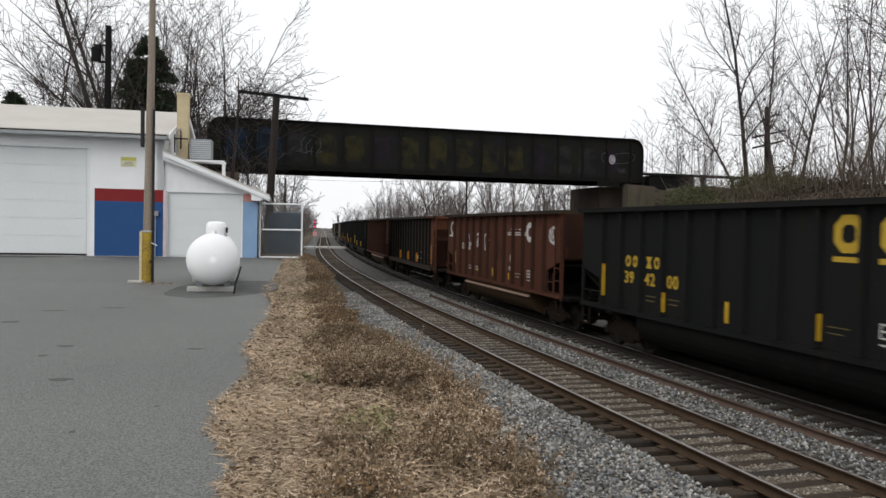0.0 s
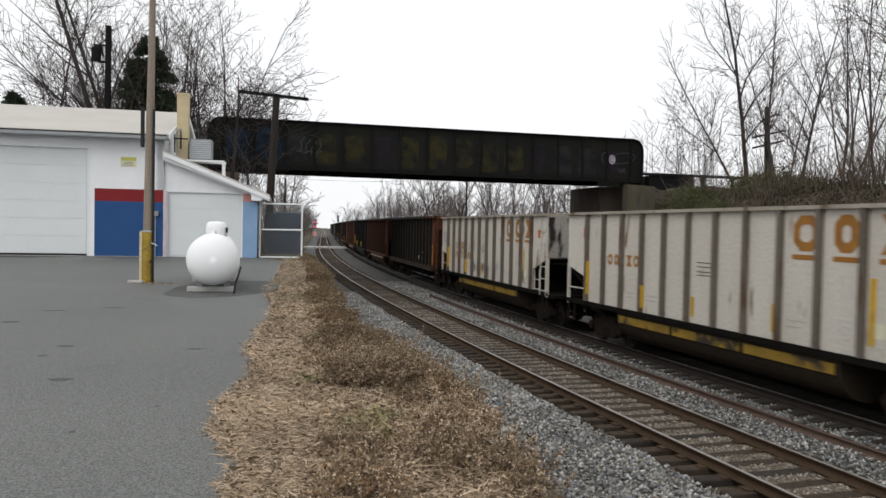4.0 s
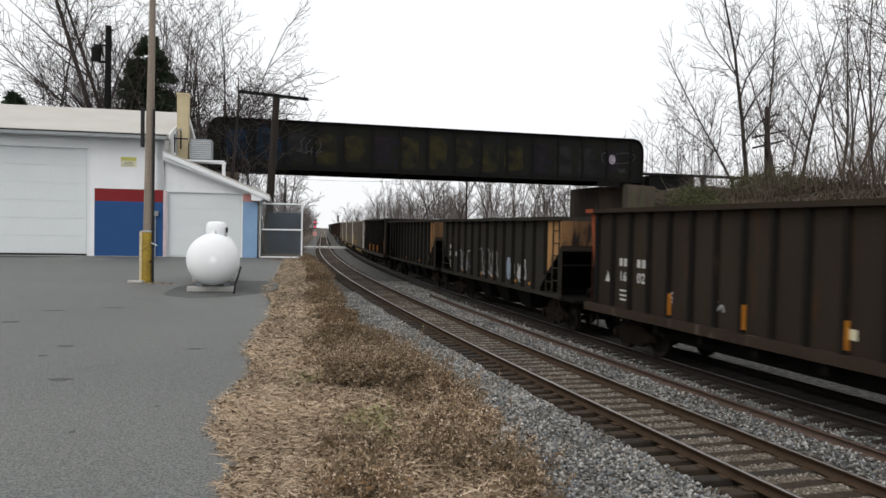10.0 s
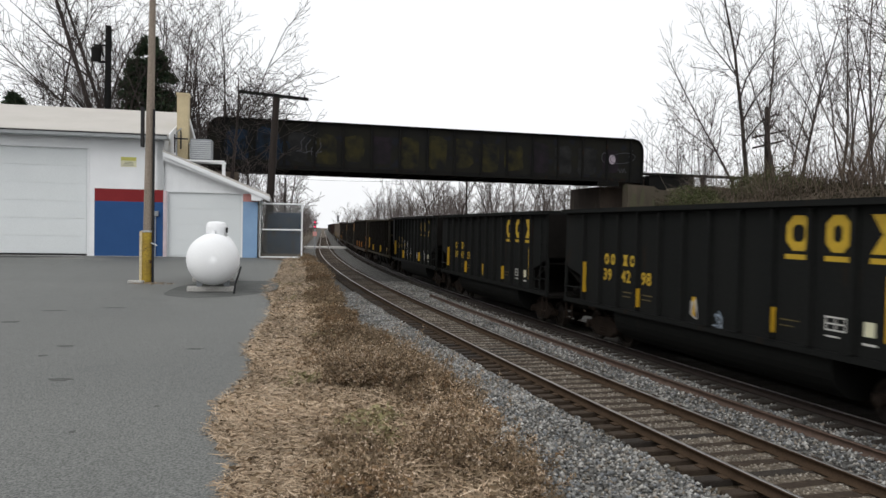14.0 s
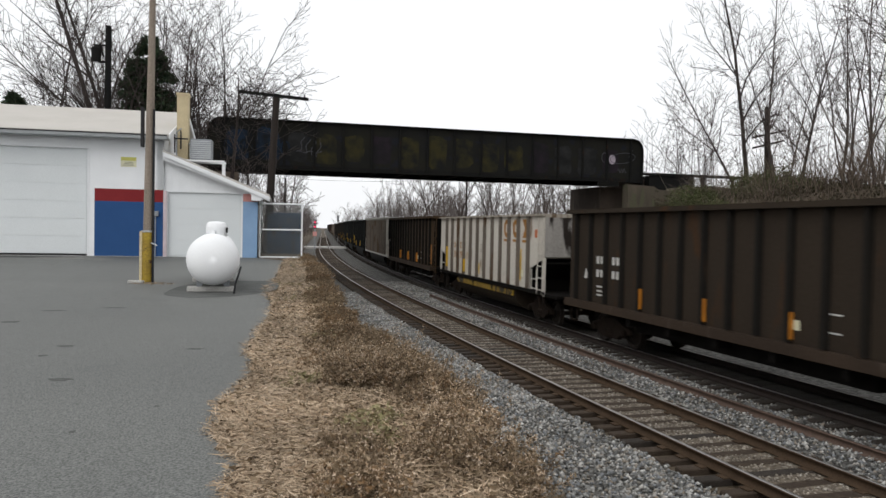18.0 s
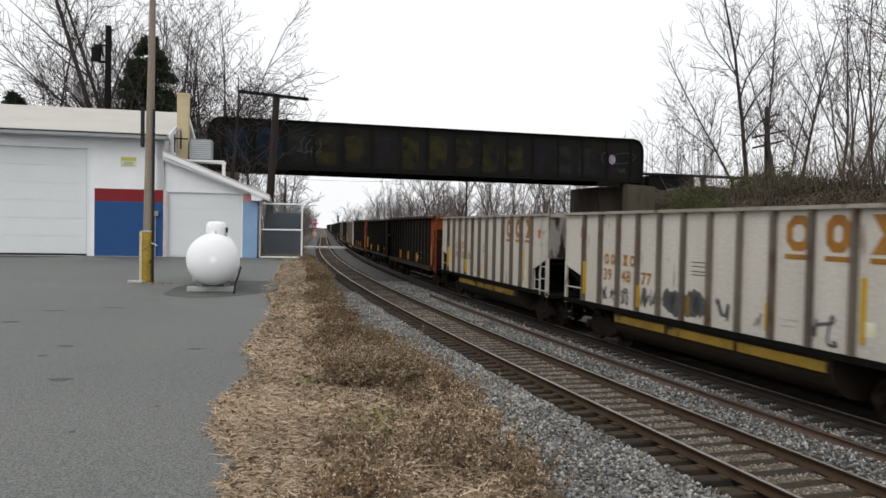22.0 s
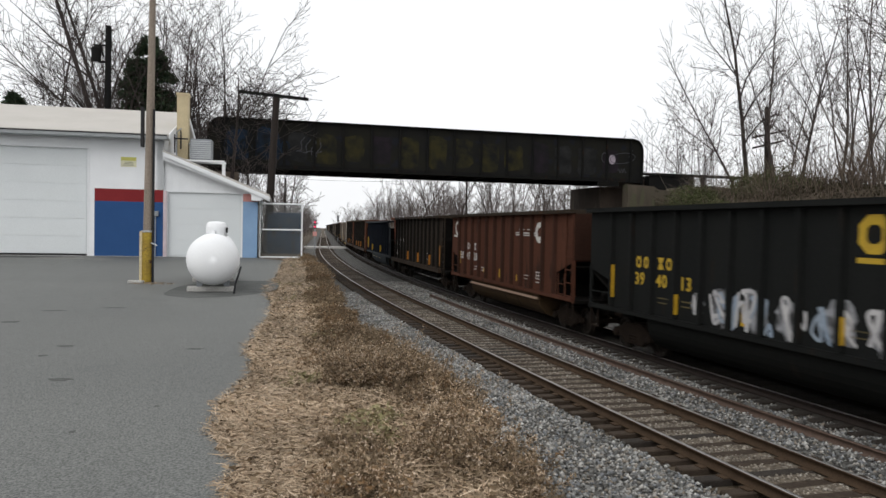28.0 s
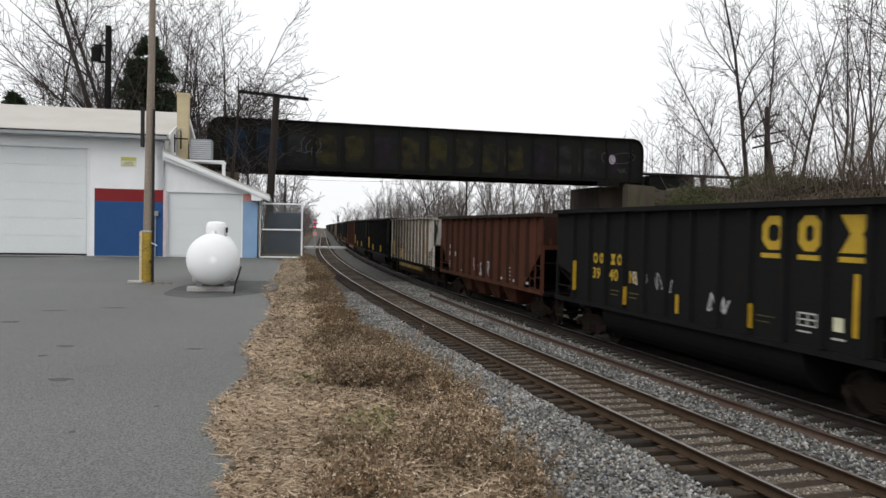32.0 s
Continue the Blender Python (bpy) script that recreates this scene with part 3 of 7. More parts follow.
build_bridge()


# ---- the garage ----
NAVY = mat("grimy_navy_sheet", (0.022, 0.035, 0.055), (0.05, 0.08, 0.12), rough=0.8, scale=2.5, bump=0.2, third=((0.03, 0.025, 0.02), 2, 0.55))


def build_garage():
    at = Matrix.Translation((-10.4, 28.6, 0)) @ Matrix.Rotation(radians(12), 4, "Z")
    g = thing("garage_building", "white garage with red and blue bands and pale metal roof", "garage", at)
    left, depth, z0, ze = -17.0, 10.4, 1.7, 6.62
    d0, d1, dt = -8.6, -2.74, 6.1
    wall = Shape().box(left, d0, 0, 0.25, z0, ze).box(d1, -0.1, 0, 0.25, z0, ze).box(d0, d1, 0, 0.25, dt, ze)
    wall.box(left, left + 0.25, 0.25, depth, z0, ze).box(left + 0.25, -0.1, depth - 0.25, depth, z0, ze)
    part("wall", wall, WHITE, g, "white painted block wall")
    gable = Shape().prism([(0.0, z0), (depth, z0), (depth, ze), (depth / 2, 8.1), (0.0, ze)], -0.35, -0.1, "x")
    part("gable_wall", gable, WHITE, g)
    seams = Shape()
    for z in (3.0, 3.8, 4.6, 5.4, 6.2):
        seams.box(d1 + 0.06, -0.11, -0.003, 0.003, z, z + 0.008)
    rd = part("big_door", Shape().box(d0 + 0.02, d1 - 0.02, 0.1, 0.16, 2.14, dt - 0.02), DOORW, g, "large white sectional garage door")
    for i in range(6):
        z = 2.235 + i * 0.644
        part("door_panel", Shape().box(d0 + 0.05, d1 - 0.05, 0.083, 0.099, z, z + 0.638).mesh("door_panel", bevel=0.003), DOORW, rd)
    part("rubber_seal", Shape().box(d0, d1, 0.05, 0.099, 2.12, 2.23), BLACK, rd)
    part("door_frame", Shape().box(d1 - 0.01, d1 + 0.05, -0.02, 0.1, 2.1, dt + 0.06).box(d0 - 0.05, d0 + 0.01, -0.02, 0.1, 2.1, dt + 0.06).box(d0, d1, -0.02, 0.1, dt - 0.005, dt + 0.06), WHITE, g)
    part("blue_band", Shape().box(-2.5, -0.101, -0.006, -0.002, 2.16, 4.19), BLUE, g, "royal blue painted band")
    part("red_band", Shape().box(-2.5, -0.101, -0.006, -0.002, 4.19, 4.65), RED, g, "dark red painted band")
    part("corner_trim", Shape().box(-0.099, 0.02, -0.012, 0.2, 2.16, 4.62), CORNER, g, "pinkish white corner board")
    part("base_course", Shape().box(left, -0.1, -0.03, -0.001, 1.9, 2.165), PALEC, g)
    # roof with ridge along the front
    slope = (8.3 - 6.62) / (depth / 2 + 0.5)
    for name, y0, y1, za, zb in (("roof_front", -0.5, depth / 2, 6.6, 8.17), ("roof_back", depth + 0.5, depth / 2, 6.6, 8.17)):
        part(name, Shape().add([(left - 0.4, y0, za), (0.14, y0, za), (0.14, y1, zb), (left - 0.4, y1, zb), (left - 0.4, y0, za + 0.09), (0.14, y0, za + 0.09), (0.14, y1, zb + 0.09), (left - 0.4, y1, zb + 0.09)],
                               [(0, 3, 2, 1), (4, 5, 6, 7), (0, 1, 5, 4), (1, 2, 6, 5), (2, 3, 7, 6), (3, 0, 4, 7)]), ROOF, g)
    part("ridge_cap", Shape().prism([(depth / 2 - 0.18, 8.2), (depth / 2, 8.28), (depth / 2 + 0.18, 8.2)], left - 0.4, 0.14, "x"), ROOF, g)
    part("soffit", Shape().box(left - 0.4, 0.1, -0.48, 0.0, 6.5, 6.56), METAL, g)
    part("gutter", Shape().prism([(-0.62, 6.5), (-0.5, 6.47), (-0.5, 6.61), (-0.64, 6.63)], left - 0.4, 0.1, "x"), METAL, g, "dented pale metal gutter")
    # Black strip painted in for the shadow line below the roof edge.
    part("gutter_stain", Shape().box(left - 0.4, 0.1, -0.652, -0.641, 6.6, 6.645), BLACK, g, "black strip for the shadow line along the gutter's lip")
    rake = Shape()
    for y0, y1 in ((-0.5, depth / 2), (depth + 0.5, depth / 2)):
        rake.add([(0.141, y0, 6.5), (0.141, y1, 8.07), (0.141, y1, 8.27), (0.141, y0, 6.7), (0.18, y0, 6.5), (0.18, y1, 8.07), (0.18, y1, 8.27), (0.18, y0, 6.7)],
                 [(0, 1, 2, 3), (4, 7, 6, 5), (0, 4, 5, 1), (1, 5, 6, 2), (2, 6, 7, 3), (3, 7, 4, 0)])
    part("rake_board", rake, WHITE, g)
    # lean-to with its own small door
    lw = Shape()
    s0, s1, st = 0.05, 2.72, 4.6
    lw.box(s1, 3.33, 0.12, 0.3, z0, 4.6).box(3.15, 3.33, 0.3, 7.5, z0, 4.5)
    lw.prism([(-0.1, 4.6), (3.33, 4.6), (3.33, 4.62), (-0.1, 5.98)], 0.12, 0.3)
    lw.prism([(s0, st), (s0 - 0.15, st), (s0 - 0.15, z0), (s0, z0)], 0.12, 0.3)
    part("lean_to_wall", lw, WHITE, g, "white boarded lean-to wall")
    for i in range(16):
        x = 0.02 + i * 0.205
        top = 5.93 - (x + 0.1) * 0.397
        if top > 4.7:
            part("board", Shape().box(x, x + 0.193, 0.108, 0.119, 4.66, top), WHITE, g)
    part("lean_to_blue", Shape().box(2.78, 3.329, 0.112, 0.119, 2.14, 4.3), FADED, g, "faded blue painted boards")
    part("lean_to_red", Shape().box(2.78, 3.329, 0.112, 0.119, 4.3, 4.59), PINK, g, "faded red painted boards")
    sd = part("small_door", Shape().box(s0, s1, 0.18, 0.23, 2.14, st - 0.01), DOORW, g, "white roll-up garage door")
    for i in range(4):
        part("door_panel", Shape().box(s0 + 0.04, s1 - 0.04, 0.166, 0.179, 2.2 + i * 0.595, 2.79 + i * 0.595).mesh("door_panel", bevel=0.003), DOORW, sd)
    part("small_door_frame", Shape().box(s0 - 0.06, s0, 0.09, 0.2, 2.1, st + 0.05).box(s1, s1 + 0.06, 0.09, 0.2, 2.1, st + 0.05).box(s0, s1, 0.09, 0.2, st - 0.01, st + 0.05), WHITE, g)
    part("lean_to_roof", Shape().add([(-0.1, -0.25, 6.05), (3.78, -0.25, 4.5), (3.78, 7.7, 4.5), (-0.1, 7.7, 6.05), (-0.1, -0.25, 6.13), (3.78, -0.25, 4.58), (3.78, 7.7, 4.58), (-0.1, 7.7, 6.13)],
                                     [(0, 3, 2, 1), (4, 5, 6, 7), (0, 1, 5, 4), (1, 2, 6, 5), (2, 3, 7, 6), (3, 0, 4, 7)]), ROOF, g)
    for k, (drop, y) in enumerate(((0.0, -0.29), (0.13, -0.2))):
        part("fascia_board", Shape().add([(-0.1, y, 5.9 - drop), (3.78, y, 4.35 - drop * 0.3), (3.78, y, 4.5), (-0.1, y, 6.06 - drop), (-0.1, y + 0.04, 5.9 - drop), (3.78, y + 0.04, 4.35 - drop * 0.3), (3.78, y + 0.04, 4.5), (-0.1, y + 0.04, 6.06 - drop)],
                                         [(0, 3, 2, 1), (4, 5, 6, 7), (0, 1, 5, 4), (1, 2, 6, 5), (2, 3, 7, 6), (3, 0, 4, 7)]), WHITE, g)
    part("eave_return", Shape().prism([(3.1, 4.34), (3.1, 4.6), (3.78, 4.52), (3.78, 4.42), (3.45, 4.4), (3.45, 4.33)], -0.24, 0.11), WHITE, g)
    part("corner_post", Shape().box(3.331, 3.37, 0.1, 0.3, 2.1, 4.45), BLACK, g)
    # notice on the wall
    sign = thing("wall_notice", "small yellow and cream notice on the white wall", "sign", at)
    part("plate", Shape().box(-1.6, -1.06, -0.02, -0.002, 5.47, 5.83), SIGNP, sign)
    part("heading", Shape().box(-1.6, -1.06, -0.024, -0.0205, 5.7, 5.83), SIGNY, sign)
    for i in range(3):
        part("text_bar", Shape().box(-1.52 + 0.03 * i, -1.14 - 0.02 * i, -0.0235, -0.0205, 5.52 + i * 0.055, 5.54 + i * 0.055), INK, sign)
    mb = thing("meter_box", "small grey meter box on the blue wall", "meter box", at)
    part("case", Shape().box(-0.48, -0.26, -0.13, -0.007, 3.66, 3.86).mesh("case", bevel=0.015), GREY, mb)
    part("pipe", Shape().tube((-0.37, -0.05, 3.66), (-0.37, -0.05, 2.15), 0.02), GREY, mb)
    vent = thing("service_mast", "bent pipes and wires at the gable's corner", "service mast", at)
    part("pipe", Shape().tube((0.28, 0.6, 5.9), (0.28, 0.6, 6.9), 0.025).tube((0.28, 0.6, 6.9), (0.45, 0.6, 7.05), 0.025), GREY, vent)
    part("bracket", Shape().box(0.18, 0.7, 0.5, 0.56, 6.62, 6.67).box(0.2, 0.25, 0.45, 0.5, 6.1, 6.8).box(0.42, 0.47, 0.45, 0.5, 6.25, 6.95), BLACK, vent)
    ch = thing("chimney", "cream painted brick chimney beside the gable", "chimney", at)
    part("shaft", Shape().box(0.2, 0.62, 1.2, 1.75, 5.2, 8.4), CREAM, ch)
    part("cap", Shape().box(0.17, 0.65, 1.17, 1.78, 8.4, 8.5), CREAM, ch)
    part("flue_pipe", Shape().tube((0.62, 1.45, 6.55), (0.95, 1.45, 6.5), 0.05), METAL, ch)
    ac = thing("condenser_unit", "grey slatted air conditioner on the lean-to roof stand", "air conditioner", at)
    part("cabinet", Shape().box(0.72, 1.52, 1.1, 1.8, 5.92, 6.72).mesh("cabinet", bevel=0.02), GREY, ac)
    for i in range(9):
        part("slat", Shape().box(0.74, 1.5, 1.085, 1.099, 5.97 + i * 0.08, 6.02 + i * 0.08), METAL, ac)
    part("fan_guard", Shape().lathe([(0.3, 6.722), (0.3, 6.75), (0.05, 6.78)], 14, at=(1.12, 1.45, 0)), BLACK, ac)
    stand = thing("unit_stand", "white tubular stand on the sloping lean-to roof", "stand", at)
    part("top_frame", Shape().box(0.5, 2.02, 1.0, 1.06, 5.83, 5.91).box(0.5, 2.02, 1.84, 1.9, 5.83, 5.91), WHITE, stand)
    for x, z in ((1.96, 5.24), (0.56, 5.75)):
        for y in (1.0, 1.84):
            part("leg", Shape().box(x - 0.035, x + 0.035, y, y + 0.06, z, 5.83), WHITE, stand)
    # chain-link gate and its neighbours
    gate = thing("chain_link_gate", "white framed chain-link gate beside the garage", "gate", at)
    x0, x1, zb, zt, y = 3.42, 5.02, 2.17, 4.25, 0.3
    for ax, az, bx, bz in ((x0, zb, x0, zt), (x1, zb, x1, zt), (x0, zb, x1, zb), (x0, zt, x1, zt), (x0, 3.24, x1, 3.24)):
        part("frame_bar", Shape().tube((ax, y, az), (bx, y, bz), 0.032), WHITE, gate)
    wires = Shape()
    n, h = 13, zt - zb
    for i in range(-30, n + 1):
        for sgn in (1, -1):
            a, b = i * (x1 - x0) / n, i * (x1 - x0) / n + h
            lo_, hi_ = max(a, 0), min(b, x1 - x0)
            if hi_ - lo_ > 0.03:
                za, zz = zb + (lo_ - a), zb + (hi_ - a)
                if sgn < 0:
                    za, zz = zb + zt - za, zb + zt - zz
                wires.tube((x0 + lo_, y, za), (x0 + hi_, y, zz), 0.008, n=3, caps=False)
    tagged(part("wire_mesh", wires, WIRE, gate, "grey diamond wire mesh"), kind="stuff")
    part("post", Shape().tube((x0 - 0.1, y, 1.6), (x0 - 0.1, y, 4.35), 0.04), BLACK, gate)
    bin_ = thing("blue_container", "blue storage container behind the gate", "container", at @ Matrix.Translation((3.6, 5.5, 0)))
    part("body", Shape().box(0, 1.5, 0, 2.5, 1.6, 4.0).mesh("body", bevel=0.03), NAVY, bin_)
    for i in range(5):
        part("corrugation", Shape().box(0.1 + i * 0.28, 0.22 + i * 0.28, -0.03, -0.001, 1.7, 3.9), NAVY, bin_)


build_garage()


# ---- pole, tank and other things on the lot ----
def build_pole():
    p = thing("utility_pole", "weathered wooden utility pole with a yellow plastic guard on asphalt", "utility pole", (-6.36, 16.4, 2.14))
    part("shaft", Shape().tube((0, 0, -0.3), (0.024, 0, 2.1), 0.108, 0.094, 14, caps=False).tube((0.024, 0, 2.1), (0.12, 0, 10.5), 0.094, 0.03, 14), POLEW, p)
    guard = Shape().lathe([(0.122, 0.0), (0.122, 1.1), (0.112, 1.12)], 14)
    part("guard", guard, YELLOW, p, "dirty yellow plastic guard")
    part("guard_strip", Shape().box(-0.128, -0.075, -0.107, -0.066, 0.02, 1.1), CREAM, p, "pale strip on the guard")
    part("band", Shape().lathe([(0.126, 1.08), (0.126, 1.12)], 14), METAL, p)
    part("riser_cable", Shape().tube((0.14, -0.05, 0.0), (0.14, -0.05, 3.7), 0.026), BLACK, p)
    part("side_conduit", Shape().box(-0.135, -0.085, -0.08, 0.02, 2.9, 3.75), BLACK, p)
    part("strap", Shape().tube((0.13, -0.1, 0.85), (0.26, -0.14, 0.8), 0.015), METAL, p)
    k = thing("broken_block", "pale broken concrete piece leaning at the pole's foot", "debris", (-6.4, 16.0, 2.15))
    part("slab", Shape().box(-0.2, 0.12, -0.05, 0.05, 0.0, 0.06).mesh("slab", bevel=0.01), PALEC, k)
    litter = Shape()
    rng = random.Random(9)
    for i in range(160):
        a, r = rng.uniform(0, 6.28), rng.uniform(0, 0.3)
        x, y = -6.08 + r * math.cos(a) * 1.5, 15.95 + r * math.sin(a)
        d = Vector((rng.uniform(-1, 1), rng.uniform(-1, 1), rng.uniform(0.0, 0.3))).normalized() * 0.06
        litter.add([(x, y, 2.152), (x + 0.02, y + 0.01, 2.152), (x + d.x, y + d.y, 2.155 + d.z)], [(0, 1, 2)])
    ob = part("leaf_litter", litter, STRAW, None)
    tagged(ob, "small drift of dry leaves beside the pole", "leaf litter", kind="stuff")


build_pole()


def build_tank():
    t = thing("propane_tank", "white horizontal propane tank seen end on, on two blocks", "gas tank", Matrix.Translation((-4.22, 14.0, 2.15)) @ Matrix.Rotation(radians(16), 4, "Z"))
    r, c = 0.478, 0.615
    out = [(0.0, -0.36)] + [(r * math.sin(a * 0.196), -0.36 * math.cos(a * 0.196)) for a in range(1, 8)] + [(r, 0.0), (r, 3.6)] + [(r * math.cos(a * 0.196), 3.6 + 0.36 * math.sin(a * 0.196)) for a in range(1, 8)]
    me = Shape().lathe(out, 48, "y", (0, 0.2, c)).mesh("shell", smooth=True)
    part("shell", me, TANKW, t, "glossy white steel shell")
    dome = Shape().lathe([(0.0, 0.255), (0.14, 0.245), (0.18, 0.21), (0.195, 0.14), (0.195, -0.06)], 28, at=(0.05, 0.62, c + r - 0.02)).mesh("valve_dome", smooth=True)
    part("valve_dome", dome, TANKW, t, "white valve cover")
    part("dome_band", Shape().lathe([(0.2, 0.12), (0.2, 0.135)], 28, at=(0.05, 0.62, c + r - 0.02)), TANKW, t)
    part("hinge", Shape().box(0.22, 0.26, 0.5, 0.56, c + r + 0.02, c + r + 0.12), BLACK, t)
    part("nozzle", Shape().tube((0.03, 0.43, c + r - 0.03), (0.03, 0.39, c + r + 0.05), 0.02), METAL, t)
    part("weld_ring", Shape().lathe([(r + 0.004, 0.0), (r + 0.004, 0.02)], 48, "y", (0, 0.22, c)), TANKW, t)
    for y in (0.35, 2.9):
        part("saddle", Shape().prism([(-0.3, 0.09), (-0.22, 0.09), (-0.18, 0.14), (0.18, 0.14), (0.22, 0.09), (0.3, 0.09), (0.3, 0.26), (0.15, 0.185), (0.0, 0.15), (-0.15, 0.185), (-0.3, 0.26)], y + 0.1, y + 0.2), GREY, t)
        part("block", Shape().box(-0.47, 0.4, y - 0.02, y + 0.26, 0.0, 0.09).mesh("block", bevel=0.01), PALEC, t, "low concrete block")
    part("lifting_lug", Shape().box(-0.03, 0.03, 0.25, 0.32, c + r - 0.01, c + r + 0.05), TANKW, t)
    hose = Shape()
    pts = [(0.5, 0.1, 0.5), (0.47, 0.05, 0.35), (0.42, 0.02, 0.18), (0.4, 0.02, 0.0)]
    for a, b in zip(pts, pts[1:]):
        hose.tube(a, b, 0.02, n=6)
    h = thing("gas_hose", "thin black hose bent down from the tank to the ground", "hose", Matrix.Translation((-4.22, 13.95, 2.15)))
    part("tube", hose, BLACK, h)
    # Stain and the tank's soft shade are painted as one dark patch.
    slab = thing("tank_patch", "dark stained patch of asphalt under the tank, its shade painted in", "pavement", kind="structure")
    pts = [(-4.3 + 1.0 * math.cos(i * 0.3142) * (1 + 0.06 * math.sin(i * 5)), 15.2 + 2.1 * math.sin(i * 0.3142) * (1 + 0.05 * math.cos(i * 3))) for i in range(20)]
    part("patch", Shape().prism(pts, 2.148, 2.154, "z"), mat("stained_shaded_asphalt", (0.062, 0.065, 0.062), (0.115, 0.118, 0.113), rough=0.85, scale=3, fine=60, bump=0.4), slab)


build_tank()

# dark patch at the big door and pale worn patches before it
for k, (x, y, w, h, rz, m_) in enumerate(((-15.3, 26.4, 2.4, 0.7, 12, BLACK), (-13.1, 26.2, 1.0, 0.35, 12, PALEC), (-11.6, 25.9, 0.5, 0.25, 20, PALEC))):
    rng = random.Random(k)
    pts = [(w * math.cos(i * 0.3927) * rng.uniform(0.75, 1.1), h * math.sin(i * 0.3927) * rng.uniform(0.75, 1.1)) for i in range(16)]
    pm = mat("patch_tone", [(0.075, 0.078, 0.075), (0.3, 0.29, 0.26), (0.28, 0.27, 0.25)][k], rough=0.9, scale=3, bump=0.4)
    ob = part("asphalt_patch", Shape().prism(pts, 0.0, 0.006, "z"), pm, None, turn=pose(x, y, 2.148, 0, 0, rz))
    tagged(ob, ["dark oily stain of asphalt before the big door", "pale worn patch of asphalt", "pale worn patch of asphalt"][k], "pavement", kind="structure")

# small tar marks and stains on the lot
rng = random.Random(17)
tar = mat("old_tar_mark", (0.06, 0.062, 0.06), (0.095, 0.099, 0.093), rough=0.85, scale=6, fine=60, bump=0.4)
for k, (x, y, w, h) in enumerate(((-3.77, 7.19, 0.04, 0.05), (-3.83, 7.77, 0.09, 0.06), (-3.07, 6.12, 0.11, 0.07), (-2.23, 4.6, 0.02, 0.03), (-4.87, 11.34, 0.17, 0.08), (-5.5, 10.83, 0.2, 0.06), (-2.51, 7.75, 0.1, 0.04), (-5.4, 9.54, 0.12, 0.1), (-1.98, 5.3, 0.02, 0.02))):
    pts = [(w * math.cos(i * 0.4488) * rng.uniform(0.5, 1.2), h * math.sin(i * 0.4488) * rng.uniform(0.5, 1.2)) for i in range(14)]
    tagged(part("tar_mark", Shape().prism(pts, 0.0, 0.004, "z"), tar, None, turn=pose(x, y, 2.1485, 0, 0, rng.uniform(-15, 15))), "small dark tar mark on the worn asphalt", "pavement", kind="structure")

# ---- the coal train ----
def paint(name, col, dirt, rust, much=0.62):
    return mat(name, col, dirt, rough=0.75, spec=0.07, scale=0.9, fine=14, bump=0.05, streak=4.0, amount=0.52, sharp=0.3, grain=0.12, third=(rust, 2.6, much))


PAINT = {
    "black": paint("black_car_paint", (0.0092, 0.01, 0.0098), (0.0132, 0.0138, 0.013), (0.016, 0.0128, 0.01), 0.64),
    "red": paint("oxide_red_car_paint", (0.09, 0.036, 0.022), (0.058, 0.0245, 0.016), (0.03, 0.017, 0.0125), 0.62),
    "white": paint("dirty_white_car_paint", (0.56, 0.53, 0.475), (0.45, 0.415, 0.36), (0.2, 0.145, 0.1), 0.63),
    "dusk": paint("sooty_brown_car_paint", (0.038, 0.0288, 0.0208), (0.0245, 0.0188, 0.0144), (0.05, 0.027, 0.015), 0.62),
    "brown": paint("rust_brown_car_paint", (0.058, 0.037, 0.02), (0.042, 0.027, 0.0155), (0.026, 0.017, 0.012), 0.6),
    "grey": paint("sooty_grey_car_paint", (0.038, 0.034, 0.0275), (0.026, 0.0235, 0.0195), (0.05, 0.034, 0.023), 0.64),
    "umber": paint("umber_car_paint", (0.05, 0.041, 0.026), (0.034, 0.029, 0.019), (0.058, 0.034, 0.018), 0.64),
    "slate": paint("slate_blue_car_paint", (0.05, 0.061, 0.069), (0.037, 0.045, 0.052), (0.03, 0.03, 0.03), 0.64),
    "pale": paint("light_grey_car_paint", (0.4, 0.39, 0.36), (0.32, 0.31, 0.28), (0.26, 0.23, 0.2), 0.66),
    "olive": paint("grey_green_car_paint", (0.16, 0.165, 0.145), (0.11, 0.112, 0.1), (0.08, 0.07, 0.06), 0.62),
    "orange": paint("orange_rust_sheet", (0.3, 0.075, 0.03), (0.19, 0.05, 0.022), (0.07, 0.03, 0.018), 0.6),
    "sill": paint("brown_ledge_paint", (0.05, 0.035, 0.025), (0.03, 0.022, 0.017), (0.08, 0.06, 0.048), 0.62),
    "rust": paint("dull_rust_sheet", (0.13, 0.05, 0.028), (0.08, 0.033, 0.02), (0.035, 0.02, 0.015), 0.58),
    "ledge_pink": paint("pale_pink_ledge", (0.34, 0.24, 0.18), (0.25, 0.17, 0.125), (0.12, 0.08, 0.06), 0.64),
    "tan": paint("tan_rust_sheet", (0.42, 0.24, 0.1), (0.3, 0.16, 0.065), (0.12, 0.07, 0.04), 0.6),
}
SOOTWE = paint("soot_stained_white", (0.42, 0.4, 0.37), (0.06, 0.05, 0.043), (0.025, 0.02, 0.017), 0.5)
SCORCH = paint("sooty_rust_sheet", (0.045, 0.018, 0.011), (0.014, 0.009, 0.007), (0.09, 0.03, 0.016), 0.62)
SOOTT = paint("scorched_tan_sheet", (0.2, 0.11, 0.05), (0.05, 0.03, 0.02), (0.02, 0.015, 0.012), 0.55)
# White rib: dirt and the shade of the rib's sides in one colour.
RIBW = paint("dirty_shaded_white_rib", (0.165, 0.14, 0.118), (0.085, 0.072, 0.06), (0.09, 0.06, 0.04), 0.58)
